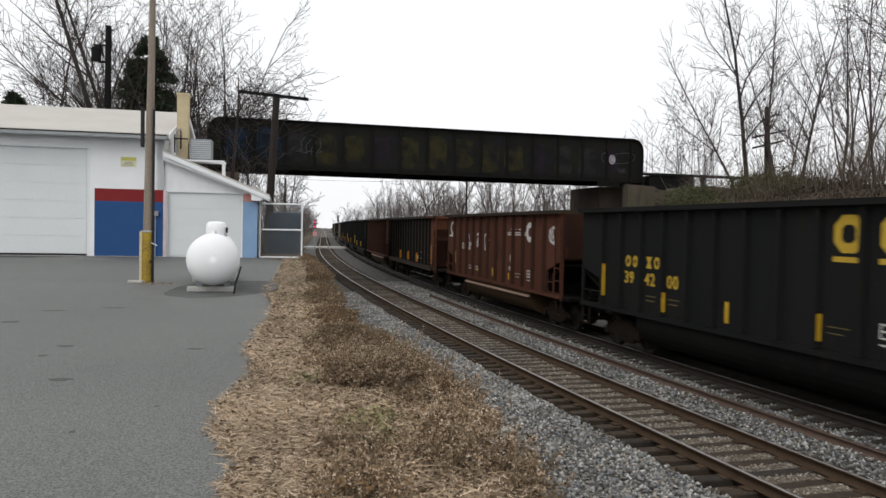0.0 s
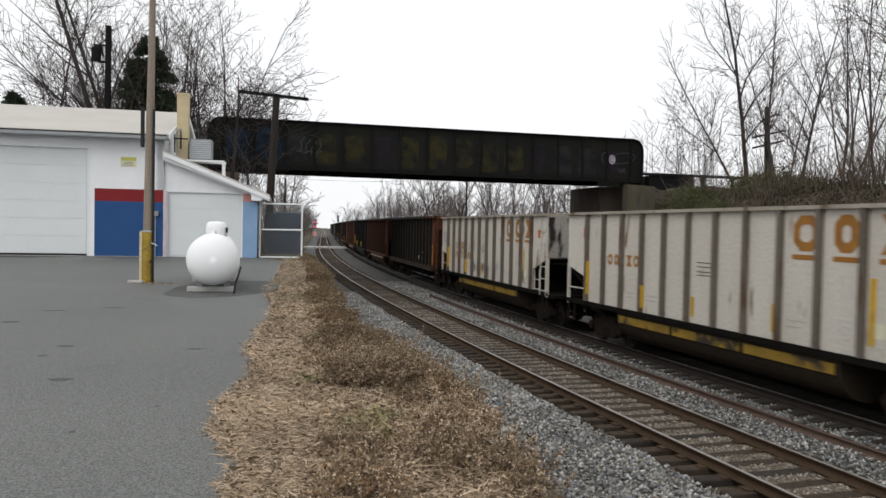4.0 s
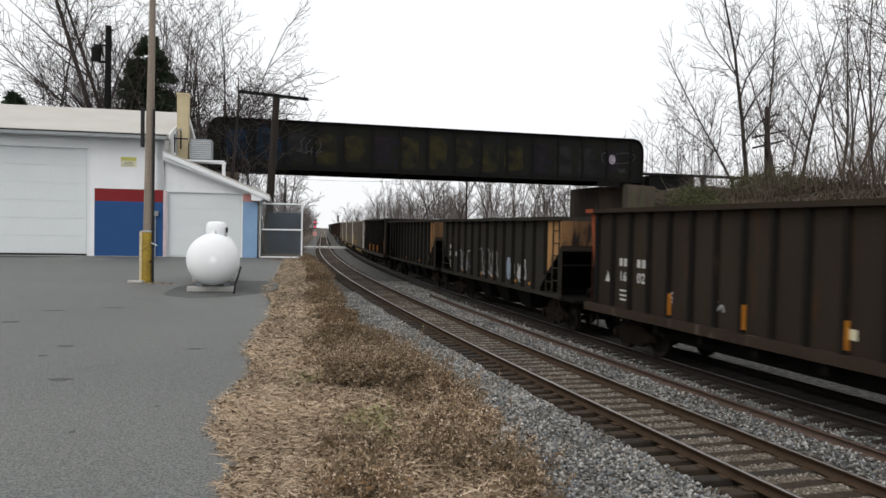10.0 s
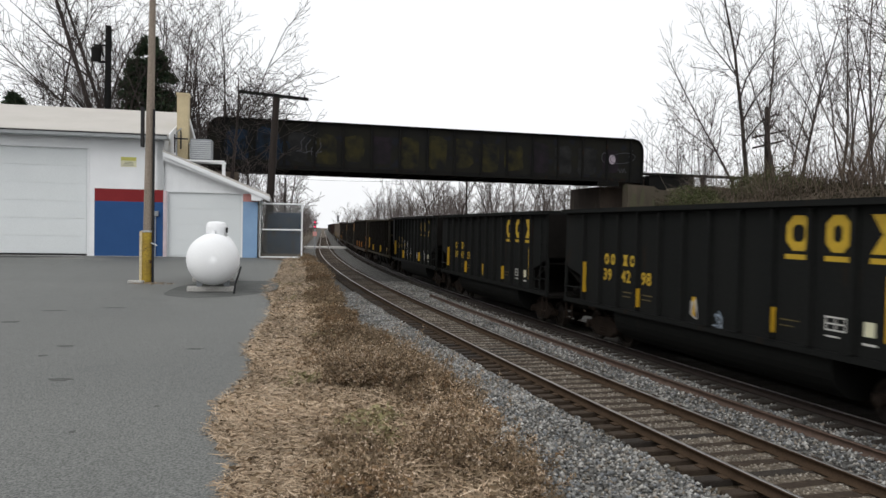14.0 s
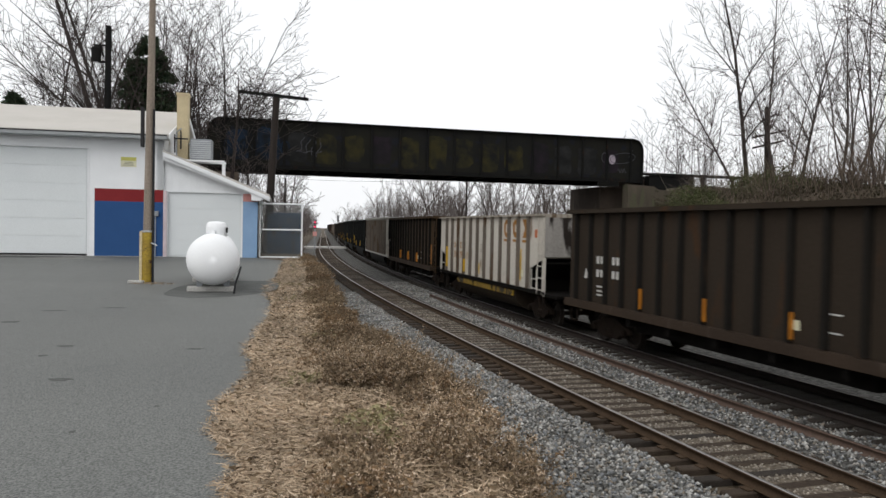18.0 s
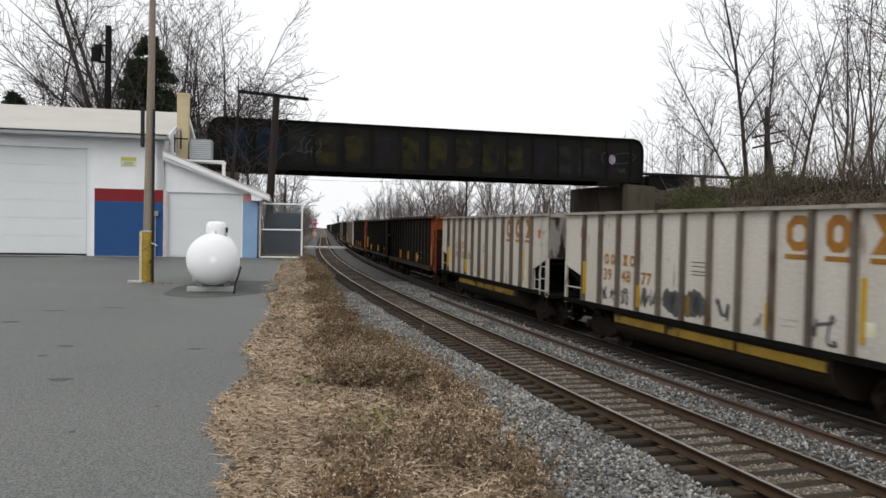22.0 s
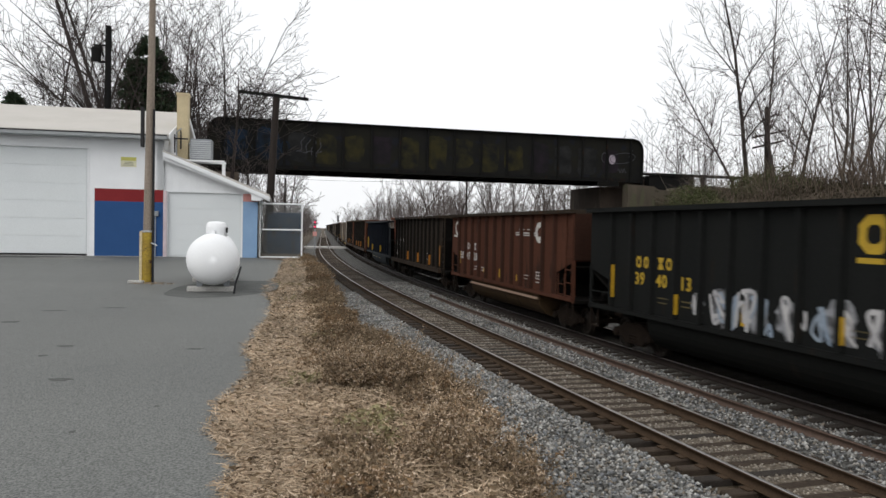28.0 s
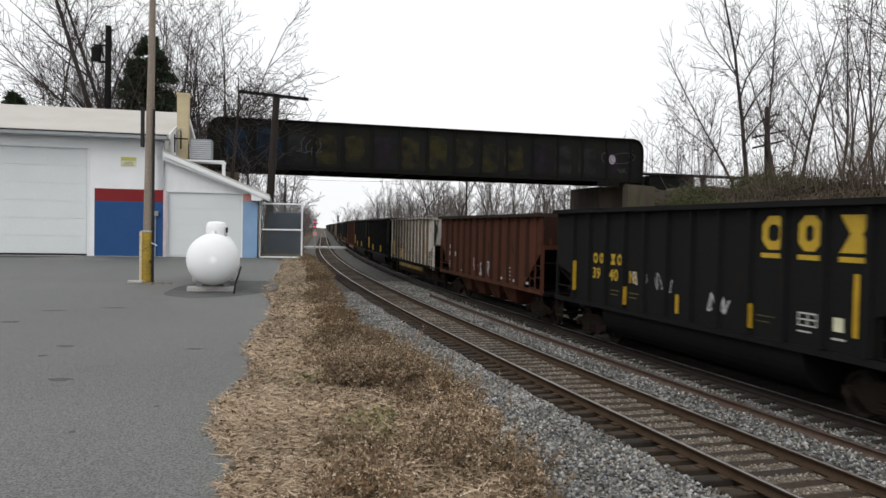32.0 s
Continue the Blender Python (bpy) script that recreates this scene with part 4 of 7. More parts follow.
CHORDW = paint("weathered_white_chord", (0.36, 0.33, 0.28), (0.2, 0.17, 0.14), (0.12, 0.08, 0.05), 0.6)
# Tub paint of black and pale cars; the belly's shade is in the colour.
TUBK = paint("shaded_black_tub", (0.0065, 0.007, 0.0066), (0.0095, 0.0098, 0.009), (0.014, 0.012, 0.01), 0.64)
# Red and brown ribs: soot and side shade in one darker colour.
RIBR = paint("sooty_shaded_red_rib", (0.054, 0.0245, 0.017), (0.034, 0.0175, 0.0125), (0.05, 0.022, 0.014), 0.62)
NAVYR = paint("navy_black_rib", (0.016, 0.02, 0.028), (0.011, 0.013, 0.018), (0.02, 0.018, 0.015), 0.64)
RIBB = paint("sooty_shaded_brown_rib", (0.017, 0.0145, 0.012), (0.0115, 0.0105, 0.0095), (0.028, 0.019, 0.013), 0.64)
# Near-black; also on the sheets that stand for shade below the bodies.
UNDER = mat("near_black_underframe", (0.006, 0.0055, 0.005), (0.01, 0.009, 0.008), spec=0.05, rough=0.85, scale=3, bump=0.3)
TRUCK = mat("brown_black_truck", (0.014, 0.0105, 0.0085), (0.024, 0.017, 0.013), spec=0.06, rough=0.8, scale=4, bump=0.3)
WHEEL = mat("wheel_steel", (0.02, 0.016, 0.014), (0.032, 0.025, 0.02), rough=0.6, metal=0.4, scale=5, bump=0.2)
TREAD = mat("wheel_tread", (0.35, 0.34, 0.33), rough=0.35, metal=1.0, bump=0.05)
YEL = mat("yellow_reflective_strip", (0.55, 0.34, 0.02), (0.42, 0.25, 0.02), rough=0.5, scale=4, bump=0.02, grain=0.1)
AMB = mat("amber_reflective_strip", (0.5, 0.2, 0.02), (0.38, 0.14, 0.02), rough=0.5, scale=4, bump=0.02, grain=0.1)
YELP = mat("dirty_yellow_panel", (0.3, 0.19, 0.022), (0.16, 0.1, 0.02), rough=0.7, scale=1.2, bump=0.02, third=((0.03, 0.024, 0.018), 1.4, 0.55))
LETY = mat("yellow_lettering", (0.5, 0.33, 0.025), (0.4, 0.26, 0.03), rough=0.6, scale=3, bump=0.0, grain=0.15)
LETO = mat("ochre_lettering", (0.33, 0.15, 0.025), (0.22, 0.095, 0.02), rough=0.6, scale=3, bump=0.0, grain=0.15)
LETW = mat("white_lettering", (0.6, 0.59, 0.56), (0.42, 0.41, 0.38), rough=0.6, scale=3, bump=0.0, grain=0.15)
LETF = mat("worn_yellow_print", (0.13, 0.1, 0.035), (0.06, 0.05, 0.025), rough=0.7, scale=6, bump=0.0, grain=0.2)
LETG = mat("worn_grey_print", (0.34, 0.31, 0.27), (0.44, 0.41, 0.37), rough=0.7, scale=6, bump=0.0, grain=0.2)
LETK = mat("dark_lettering", (0.075, 0.068, 0.06), (0.13, 0.12, 0.105), rough=0.6, scale=3, bump=0.0, grain=0.15)
SPRAY = mat("white_spray_paint", (0.55, 0.54, 0.53), (0.34, 0.33, 0.34), rough=0.6, scale=2.5, bump=0.0, grain=0.1)
SPRAYK = mat("black_spray_paint", (0.05, 0.05, 0.055), (0.1, 0.1, 0.1), rough=0.6, scale=2.5, bump=0.0)
SPRAYM = mat("mottled_spray_paint", (0.27, 0.275, 0.29), (0.045, 0.045, 0.045), rough=0.6, scale=3.5, bump=0.0, sharp=0.1, amount=0.5)
SPRAYB = mat("blue_grey_spray_paint", (0.22, 0.28, 0.36), (0.3, 0.34, 0.38), rough=0.6, scale=2.5, bump=0.0)
PATCH = mat("orange_red_square", (0.45, 0.12, 0.04), (0.35, 0.1, 0.04), rough=0.6, scale=3, bump=0.0)

NUMBERS = {}


def number_mesh(text):
    """The digits as a thin mesh, 1 m tall, from the built-in font."""
    if text not in NUMBERS:
        cu = bpy.data.curves.new("digits", "FONT")
        cu.body, cu.size, cu.offset, cu.extrude, cu.resolution_u, cu.space_character = text, 1.4, 0.03, 0.006, 3, 1.12
        ob = new("digits", cu)
        me = bpy.data.meshes.new_from_object(ob.evaluated_get(bpy.context.evaluated_depsgraph_get()))
        bpy.data.objects.remove(ob)
        bpy.data.curves.remove(cu)
        me.materials.clear()
        NUMBERS[text] = me
    return NUMBERS[text]


HW = 1.5


def side_box(x0, x1, z0, z1, y=HW, d=0.006):
    return Shape().box(x0, x1, y + 0.001, y + d, z0, z1)


def band(outer, inner):
    """A flat closed band between two outlines of equal count, as one piece."""
    n = len(outer)
    v = [(a, 0.006, b) for a, b in outer] + [(a, 0.006, b) for a, b in inner] + [(a, 0.001, b) for a, b in outer]
    f = []
    for k in range(n):
        j = (k + 1) % n
        f += [(k, j, n + j, n + k), (k, 2 * n + k, 2 * n + j, j)]
    return Shape().add(v, f)


def ring(w, h, t, bar=0.0):
    """A squarish ring with cut corners, for a plain emblem; bar: a crosspiece joined to it."""
    c = 0.28 * min(w, h)
    o = [(c, 0), (w - c, 0), (w, c), (w, h / 2 - bar), (w, h / 2 + bar), (w, h - c), (w - c, h), (c, h), (0, h - c), (0, h / 2 + bar), (0, h / 2 - bar), (0, c)]
    d = t + c * 0.4
    i = [(d, t), (w - d, t), (w - t, d), (w - t, h / 2 - bar), (w - t, h / 2 + bar), (w - t, h - d), (w - d, h - t), (d, h - t), (t, h - d), (t, h / 2 + bar), (t, h / 2 - bar), (t, d)]
    s = band(o, i)
    if bar:
        s.f.append((12 + 3, 12 + 4, 12 + 9, 12 + 10))
    return s


EMBLEM = [ring(0.68, 0.7, 0.18).mesh("emblem"),
          ring(0.58, 0.7, 0.19).mesh("emblem"),
          Shape().prism([(0.0, 0.7), (0.74, 0.7), (0.5, 0.35), (0.74, 0.0), (0.0, 0.0), (0.24, 0.35)], 0.001, 0.006).mesh("emblem")]
UNDERLINE = Shape().box(0.0, 0.7, 0.001, 0.006, 0.0, 0.1).mesh("underline")
FLIP = Matrix(((-1, 0, 0, 0), (0, 1, 0, 0), (0, 0, 1, 0), (0, 0, 0, 1)))
READ = Matrix(((-1, 0, 0, 0), (0, 0, 1, 0), (0, 1, 0, 0), (0, 0, 0, 1)))     # text lies on the side and reads towards the rear

# meshes that all cars share
rib_mesh = Shape().prism([(-0.07, 0.0), (-0.045, 0.125), (0.045, 0.125), (0.07, 0.0)], 1.3, 3.96, "z").mesh("rib")
wide_rib = Shape().prism([(-0.055, 0.0), (-0.045, 0.125), (0.045, 0.125), (0.055, 0.0)], 1.28, 4.0, "z").mesh("rib")
wheel_mesh = Shape().lathe([(0.06, 0.07), (0.12, 0.07), (0.33, -0.01), (0.37, 0.04), (0.44, 0.045), (0.445, -0.055), (0.47, -0.065), (0.47, -0.09), (0.36, -0.09), (0.1, -0.07)], 16, "y").mesh("wheel")
frame_mesh = Shape().prism([(-1.12, 0.42), (-1.12, 0.6), (-0.75, 0.66), (-0.45, 0.82), (0.45, 0.82), (0.75, 0.66), (1.12, 0.6), (1.12, 0.42), (0.72, 0.42), (0.45, 0.22), (-0.45, 0.22), (-0.72, 0.42)], -0.08, 0.08).mesh("side_frame", bevel=0.025)
spring_mesh = Shape()
for _x0 in (-0.22, -0.07, 0.08):
    for _k in range(3):
        spring_mesh.lathe([(0.055, 0.3 + _k * 0.075), (0.068, 0.33 + _k * 0.075), (0.055, 0.36 + _k * 0.075)], 6, at=(_x0 + 0.07, 0.0, 0))
spring_mesh = spring_mesh.mesh("springs")
bolster_mesh = Shape().box(-0.2, 0.2, -1.0, 1.0, 0.55, 0.85).mesh("bolster", bevel=0.03)
axle_mesh = Shape().tube((0, -0.78, 0), (0, 0.78, 0), 0.08, n=10).mesh("axle")
cap_mesh = Shape().lathe([(0.11, 0.0), (0.11, 0.08), (0.05, 0.1)], 12, "y").mesh("bearing_cap")
coupler_mesh = Shape().box(-0.2, 0.42, -0.1, 0.1, 0.72, 0.95).box(0.4, 0.62, -0.17, 0.12, 0.7, 0.98).mesh("coupler", bevel=0.03)
WHEELS = []


def build_truck(car, x):
    t = new("truck")
    t.parent = car
    t.matrix_basis = Matrix.Translation((x, 0, 0))
    for y in (-1.0, 1.0):
        part("side_frame", frame_mesh, TRUCK, t, at=(0, y, 0))
        part("spring_group", spring_mesh, TRUCK, t, at=(0, y * 1.06, 0))
    part("bolster", bolster_mesh, TRUCK, t)
    for ax in (-0.89, 0.89):
        part("axle", axle_mesh, TRUCK, t, at=(ax, 0, 0.46))
        for y in (-1, 1):
            w = part("wheel", wheel_mesh, WHEEL, t, turn=Matrix.Translation((ax, 0.752 * y, 0.46)) @ Matrix.Rotation(0 if y > 0 else math.pi, 4, "Z"))
            WHEELS.append((w, Matrix(w.matrix_basis)))
            part("bearing_cap", cap_mesh, TRUCK, t, turn=Matrix.Translation((ax, 1.08 * y, 0.48)) @ Matrix.Rotation(0 if y > 0 else math.pi, 4, "Z"))


def ladder(x, z0, z1, y, w=0.42, step=0.34):
    s = Shape().box(x - w / 2 - 0.02, x - w / 2 + 0.02, y, y + 0.03, z0, z1).box(x + w / 2 - 0.02, x + w / 2 + 0.02, y, y + 0.03, z0, z1)
    for k in range(int((z1 - z0) / step)):
        z = z0 + 0.15 + k * step
        s.box(x - w / 2, x + w / 2, y + 0.005, y + 0.03, z, z + 0.03)
    return s


BODIES = {}


def body_mesh(kind, L, top, slant=0.0):
    """An open-topped car body with thick walls, cut away over the trucks at its ends."""
    key = (kind, round(L, 2), top, slant)
    if key in BODIES:
        return BODIES[key]
    h, sill = L / 2, 1.27
    if kind == "tub":
        side = [(h - 1.42, sill), (h - 1.42, 1.95), (h - 0.06, 2.3), (h, 2.36), (h, top), (-h, top), (-h, 2.48), (-h + 0.06, 2.44), (-h + 1.36, 2.02), (-h + 1.36, sill)]
    elif kind == "gon":
        side = [(h - slant, sill), (h, top), (-h + 0.22, top), (-h + 0.75, sill)]
    else:
        side = [(h - 1.75, sill), (h - 1.75, 1.4), (h - 0.9, 2.1), (h - 0.02, 2.75), (h, 2.9), (h, top), (-h, top), (-h, 2.9), (-h + 0.02, 2.75), (-h + 0.9, 2.1), (-h + 1.75, 1.4), (-h + 1.75, sill)]
    n = len(side)
    k = side.index((h, top))
    s = Shape()
    v = [(a, -HW, b) for a, b in side] + [(a, HW, b) for a, b in side]
    f = [tuple(range(n)), tuple(range(2 * n - 1, n - 1, -1))] + [(i, i + n, (i + 1) % n + n, (i + 1) % n) for i in range(n) if i != k]
    s.add(v, f)
    tail = -h + 0.22 if kind == "gon" else -h
    i0, i1, w, deep = h - 0.12, tail + 0.12, HW - 0.1, 2.35
    q = [(h, -HW, top), (h, HW, top), (tail, HW, top), (tail, -HW, top), (i0, -w, top), (i0, w, top), (i1, w, top), (i1, -w, top), (i0 - 0.3 - slant, -w, deep), (i0 - 0.3 - slant, w, deep), (i1 + 0.5, w, deep), (i1 + 0.5, -w, deep)]
    s.add(q, [(0, 1, 5, 4), (1, 2, 6, 5), (2, 3, 7, 6), (3, 0, 4, 7), (4, 5, 9, 8), (5, 6, 10, 9), (6, 7, 11, 10), (7, 4, 8, 11), (8, 9, 10, 11)])
    me = bpy.data.meshes.new("body")
    me.from_pydata(s.v, [], s.f)
    me.validate()
    BODIES[key] = me
    return me


def throw_up(rng, x, z, size):
    """Tall outlined letter shapes: one thin line that climbs, crosses and falls again."""
    pts, px = [], x + size * 1.3
    for k in range(3):
        w = size * rng.uniform(0.75, 1.0)
        for a, b in ((0.0, -0.5), (0.04, 0.1), (0.1, 0.42), (0.5, 0.5 + rng.uniform(-0.05, 0.08)), (0.72, 0.36), (0.66, 0.05), (0.8, -0.2), (0.92, -0.5), (0.55, -0.42 + rng.uniform(0, 0.2))):
            for j in range(3):
                pts.append((px - w * (a + 0.02 * j), z + size * (b + 0.01 * j)))
        px -= w
    return ribbon(pts, 0.02)


def blot(rng, x, z, size):
    """A filled ragged patch of spray."""
    pts = [(x + size * 0.55 * rng.uniform(0.75, 1.15) * math.cos(i * 0.2856), z + size * 0.6 * rng.uniform(0.75, 1.15) * math.sin(i * 0.2856)) for i in range(22)]
    return Shape().prism(pts, HW + 0.002, HW + 0.006)


def ribbon(pts, t):
    """A flat sprayed line along the points."""
    verts, faces = [], []
    for i, (px, pz) in enumerate(pts):
        qx, qz = pts[min(i + 1, len(pts) - 1)]
        ox, oz = pts[max(i - 1, 0)]
        d = Vector((qx - ox, qz - oz))
        d = Vector((-d.y, d.x)).normalized() * t if d.length > 1e-6 else Vector((t, 0))
        y = HW + 0.008 + 0.0002 * i
        verts += [(px - d.x, y, pz - d.y), (px + d.x, y, pz + d.y)]
        if i:
            faces.append((2 * i - 2, 2 * i, 2 * i + 1, 2 * i - 1))
    return Shape().add(verts, faces)


def scrawl(rng, x, z, size, fat=False):
    """One letter-like sprayed stroke: a smoothed zigzag ribbon."""
    n = rng.randint(7, 11)
    key = [Vector((rng.uniform(-0.5, 0.5), (0.5 if i % 2 else -0.5) * rng.uniform(0.3, 1.0))) for i in range(n)]
    key.sort(key=lambda p: -p.x + rng.uniform(-0.4, 0.4))
    pts = []
    for i in range(n - 1):
        a, b, c, d = key[max(i - 1, 0)], key[i], key[i + 1], key[min(i + 2, n - 1)]
        for k in range(5):
            t = k / 5
            p = 0.5 * ((2 * b) + (c - a) * t + (2 * a - 5 * b + 4 * c - d) * t * t + (3 * b - a - 3 * c + d) * t ** 3)
            pts.append((x + p.x * size, z + p.y * size * 1.1))
    return ribbon(pts, size * (rng.uniform(0.05, 0.065) if fat else rng.uniform(0.026, 0.036)))


LABELS = {"black": "soot-black open coal gondola with yellow lettering and a deep tub", "red": "oxide-red open coal gondola with white emblem and a deep tub",
          "white": "dirty white coal gondola with grey ribs and ochre lettering", "dusk": "sooty brown flat-sided coal gondola with amber strips",
          "brown": "rust-brown ribbed coal gondola with a broad sill", "grey": "sooty grey coal hopper with white markings", "umber": "umber-brown coal hopper with yellow lettering",
          "slate": "slate-blue coal gondola with a rounded tub", "pale": "light grey coal gondola with dark lettering", "olive": "grey-green sooty coal gondola"}
CARS = []


# body length, number of ribs, first rib's place and the ribs' pitch; distances run back from the leading end
MAKES = {"tub": (14.35, 12, 1.38, 1.045), "gon": (14.85, 15, 0.5, 0.935), "hop": (15.3, 13, 1.05, 1.09), "slate": (15.2, 13, 1.04, 1.089), "pale": (15.9, 13, 1.2, 1.1),
         "umber": (14.4, 13, 1.46, 0.98), "red hop": (14.2, 12, 1.37, 1.037), "long": (15.6, 13, 1.37, 1.09)}


def build_car(u, spacing, kind, colour, numbers=(), end=None, top=None, graffiti=(), emblem="", seed=0, first=None, make=None, bare=False):
    """u: where the leading end is at the start; spacing: to the next car's leading end."""
    top = top or (3.98 if colour == "white" else {"tub": 4.08, "gon": 4.06, "hop": 4.0}[kind])
    rng = random.Random(100 + seed)
    red_hop = kind == "hop" and colour == "red"
    label = "oxide-red coal hopper with white scrawled graffiti" if red_hop else LABELS[colour]
    car = thing("coal_car", label, "freight car", group="coal cars of the train")
    make = make or ("red hop" if red_hop else colour if colour in MAKES else kind)
    L, n, a, pitch = MAKES[make]
    slant = 0.0
    if first:
        slant = 0.42 if make == "gon" and spacing < 17 else 1.05
        L, a = (L + 0.85, a + 0.63) if make == "gon" and spacing > 17 else (L, a)
    gap = spacing - L
    P = PAINT[colour]
    h = L / 2
    body = part("body", body_mesh(kind, L, top, slant), P, car, "tall open-topped steel body")
    light = colour in ("white", "pale")
    # Rib colours run darker than the panels; side shade is painted in.
    ribm = {"white": RIBW, "red": RIBR, "black": P, "olive": P, "pale": RIBW, "slate": NAVYR}.get(colour, RIBB)
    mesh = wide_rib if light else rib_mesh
    ribs = [a + pitch * i for i in range(n)]
    rib_top = min(3.96, top - 0.08)
    for d in ribs:
        low = 0.0
        if kind == "hop" and (d < 1.75 or d > L - 1.75):
            low = 1.35 * (1 - min(d, L - d) / 1.75) + 0.13
        for y, rz in ((HW, 0), (-HW, 180)):
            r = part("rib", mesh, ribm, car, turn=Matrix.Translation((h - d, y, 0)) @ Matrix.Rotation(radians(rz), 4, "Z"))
            if low or rib_top < 3.95:
                k = (rib_top - 1.3 - low) / 2.66
                r.matrix_basis = r.matrix_basis @ Matrix.Translation((0, 0, rib_top - 3.96 * k)) @ Matrix.Diagonal((1, 1, k, 1))
    chord = {"white": CHORDW, "red": PAINT["dusk"]}.get(colour, P)
    cd = 0.12 if light else 0.2
    for y0, y1 in ((HW + 0.001, HW + cd), (-HW - cd, -HW - 0.001)):
        part("top_chord", Shape().box(-h, h, y0, y1, top - (0.05 if light else 0.09), top + 0.03), chord, car)
    part("end_chord", Shape().box(h - 0.08, h + 0.03, -HW, HW, top - 0.1, top + 0.03), chord, car)
    part("end_chord", Shape().box(-h - 0.03, -h + 0.08, -HW, HW, top - 0.1, top + 0.03), PAINT[end] if end and kind == "gon" else chord, car)
    deep = kind == "gon"
    for y0, y1 in ((HW - 0.02, HW + 0.13 if deep else HW + 0.05), (-HW - (0.13 if deep else 0.05), -HW + 0.02)):
        part("side_sill", Shape().box(-h + (0.7 if deep else 0), h + (0.15 if deep else 0), y0, y1, 1.04 if deep else 1.14, 1.27), UNDER if colour == "white" else PAINT["sill"] if deep else P, car)
    reach = max(0.1, gap - 1.2)
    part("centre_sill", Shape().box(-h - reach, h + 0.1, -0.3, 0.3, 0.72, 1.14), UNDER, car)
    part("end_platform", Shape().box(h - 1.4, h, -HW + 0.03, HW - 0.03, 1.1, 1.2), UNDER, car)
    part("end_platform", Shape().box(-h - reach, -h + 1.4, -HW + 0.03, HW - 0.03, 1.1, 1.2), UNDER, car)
    build_truck(car, h - 1.85)
    build_truck(car, -h + 1.4)
    for sx in (1, -1):
        part("coupler", coupler_mesh, TRUCK, car, turn=Matrix.Translation((h if sx > 0 else -h - reach, 0, 0)) @ Matrix.Rotation(0 if sx > 0 else math.pi, 4, "Z"))
    # underside
    if kind == "tub":
        tubm = TUBK if colour in ("black", "pale") else P if colour == "slate" else PAINT["brown"] if colour == "red" else PAINT["dusk"] if colour == "white" else UNDER
        x1 = h - 3.1
        arc = [(0.72 + 0.7 * math.cos(i * 0.2244), 1.0 - 0.7 * math.sin(i * 0.2244)) for i in range(8)]
        prof = [(-1.42, 1.14), (1.42, 1.14)] + arc + [(-y, z) for y, z in reversed(arc)]
        part("tub", Shape().prism(prof, -x1, x1, "x"), tubm, car, "deep rounded belly tub")
        if colour == "white":
            w = (2 * x1 - 0.5) / 3
            for k in range(3):
                xx = x1 - 0.1 - k * (w + 0.15)
                part("yellow_panel", Shape().box(xx - w, xx, 1.43, 1.46, 0.84, 1.05), YELP, car, "yellow painted tub panel")
        if colour == "red":
            part("dusty_ledge", Shape().prism([(1.36, 1.06), (1.5, 0.96), (1.5, 0.93), (1.36, 0.93)], -x1, x1, "x"), PAINT["ledge_pink"], car, "pale sloping ledge")
        if colour == "slate":
            for k in range(3):
                part("marker_plate", Shape().box(x1 - 1.3 - 1.9 * k - 0.35, x1 - 1.3 - 1.9 * k, 1.43, 1.445, 0.86, 0.94), CREAM, car)
    elif kind == "gon":
        for k in range(5):
            x = -h + 3.6 + k * (L - 7.2) / 4
            part("cross_bearer", Shape().box(x - 0.1, x + 0.1, -HW, HW, 0.8, 1.1), UNDER, car)
        part("underframe", Shape().box(-h + 3.3, h - 3.3, -1.05, 1.05, 0.6, 1.05), UNDER, car, "dark steel underframe")
        part("brake_rod", Shape().tube((h - 3.4, 0.9, 0.75), (-h + 3.4, 0.9, 0.7), 0.03, n=6), UNDER, car)
        part("air_tank", Shape().tube((h - 5.2, 0.7, 0.85), (h - 4.2, 0.7, 0.85), 0.2, n=12), UNDER, car)
    else:
        for k in range(4):
            x = h - 4.05 - k * (L - 8.1) / 3
            hop = Shape()
            hop.add([(x - 0.95, -1.35, 1.27), (x + 0.95, -1.35, 1.27), (x + 0.95, 1.35, 1.27), (x - 0.95, 1.35, 1.27), (x - 0.45, -1.1, 0.5), (x + 0.45, -1.1, 0.5), (x + 0.45, 1.1, 0.5), (x - 0.45, 1.1, 0.5)],
                    [(0, 1, 2, 3), (4, 7, 6, 5), (0, 4, 5, 1), (1, 5, 6, 2), (2, 6, 7, 3), (3, 7, 4, 0)])
            part("hopper", hop, UNDER if not red_hop else P, car, "tapered discharge hopper")
            part("hopper_door", Shape().box(x - 0.42, x + 0.42, -1.0, 1.0, 0.43, 0.497), TRUCK, car)
    # ends
    E = PAINT[end] if end else P
    if kind == "gon":
        def sloped(name, x0, x1, out, m, lab=""):
            """A sheet on a leaning end: x0 at the top, x1 at the sill."""
            d = out * 0.012
            part(name, Shape().add([(x0 + d, -HW, top - 0.1), (x0 + d, HW, top - 0.1), (x1 + d, HW, 1.3), (x1 + d, -HW, 1.3), (x0 + 3 * d, -HW, top - 0.1), (x0 + 3 * d, HW, top - 0.1), (x1 + 3 * d, HW, 1.3), (x1 + 3 * d, -HW, 1.3)],
                                   [(0, 3, 2, 1), (4, 5, 6, 7), (0, 1, 5, 4), (1, 2, 6, 5), (2, 3, 7, 6), (3, 0, 4, 7)]), m, car, lab)

        sloped("end_sheet", -h + 0.22, -h + 0.75, -1, SCORCH if end else UNDER, "sooty rusty end sheet" if end else "")
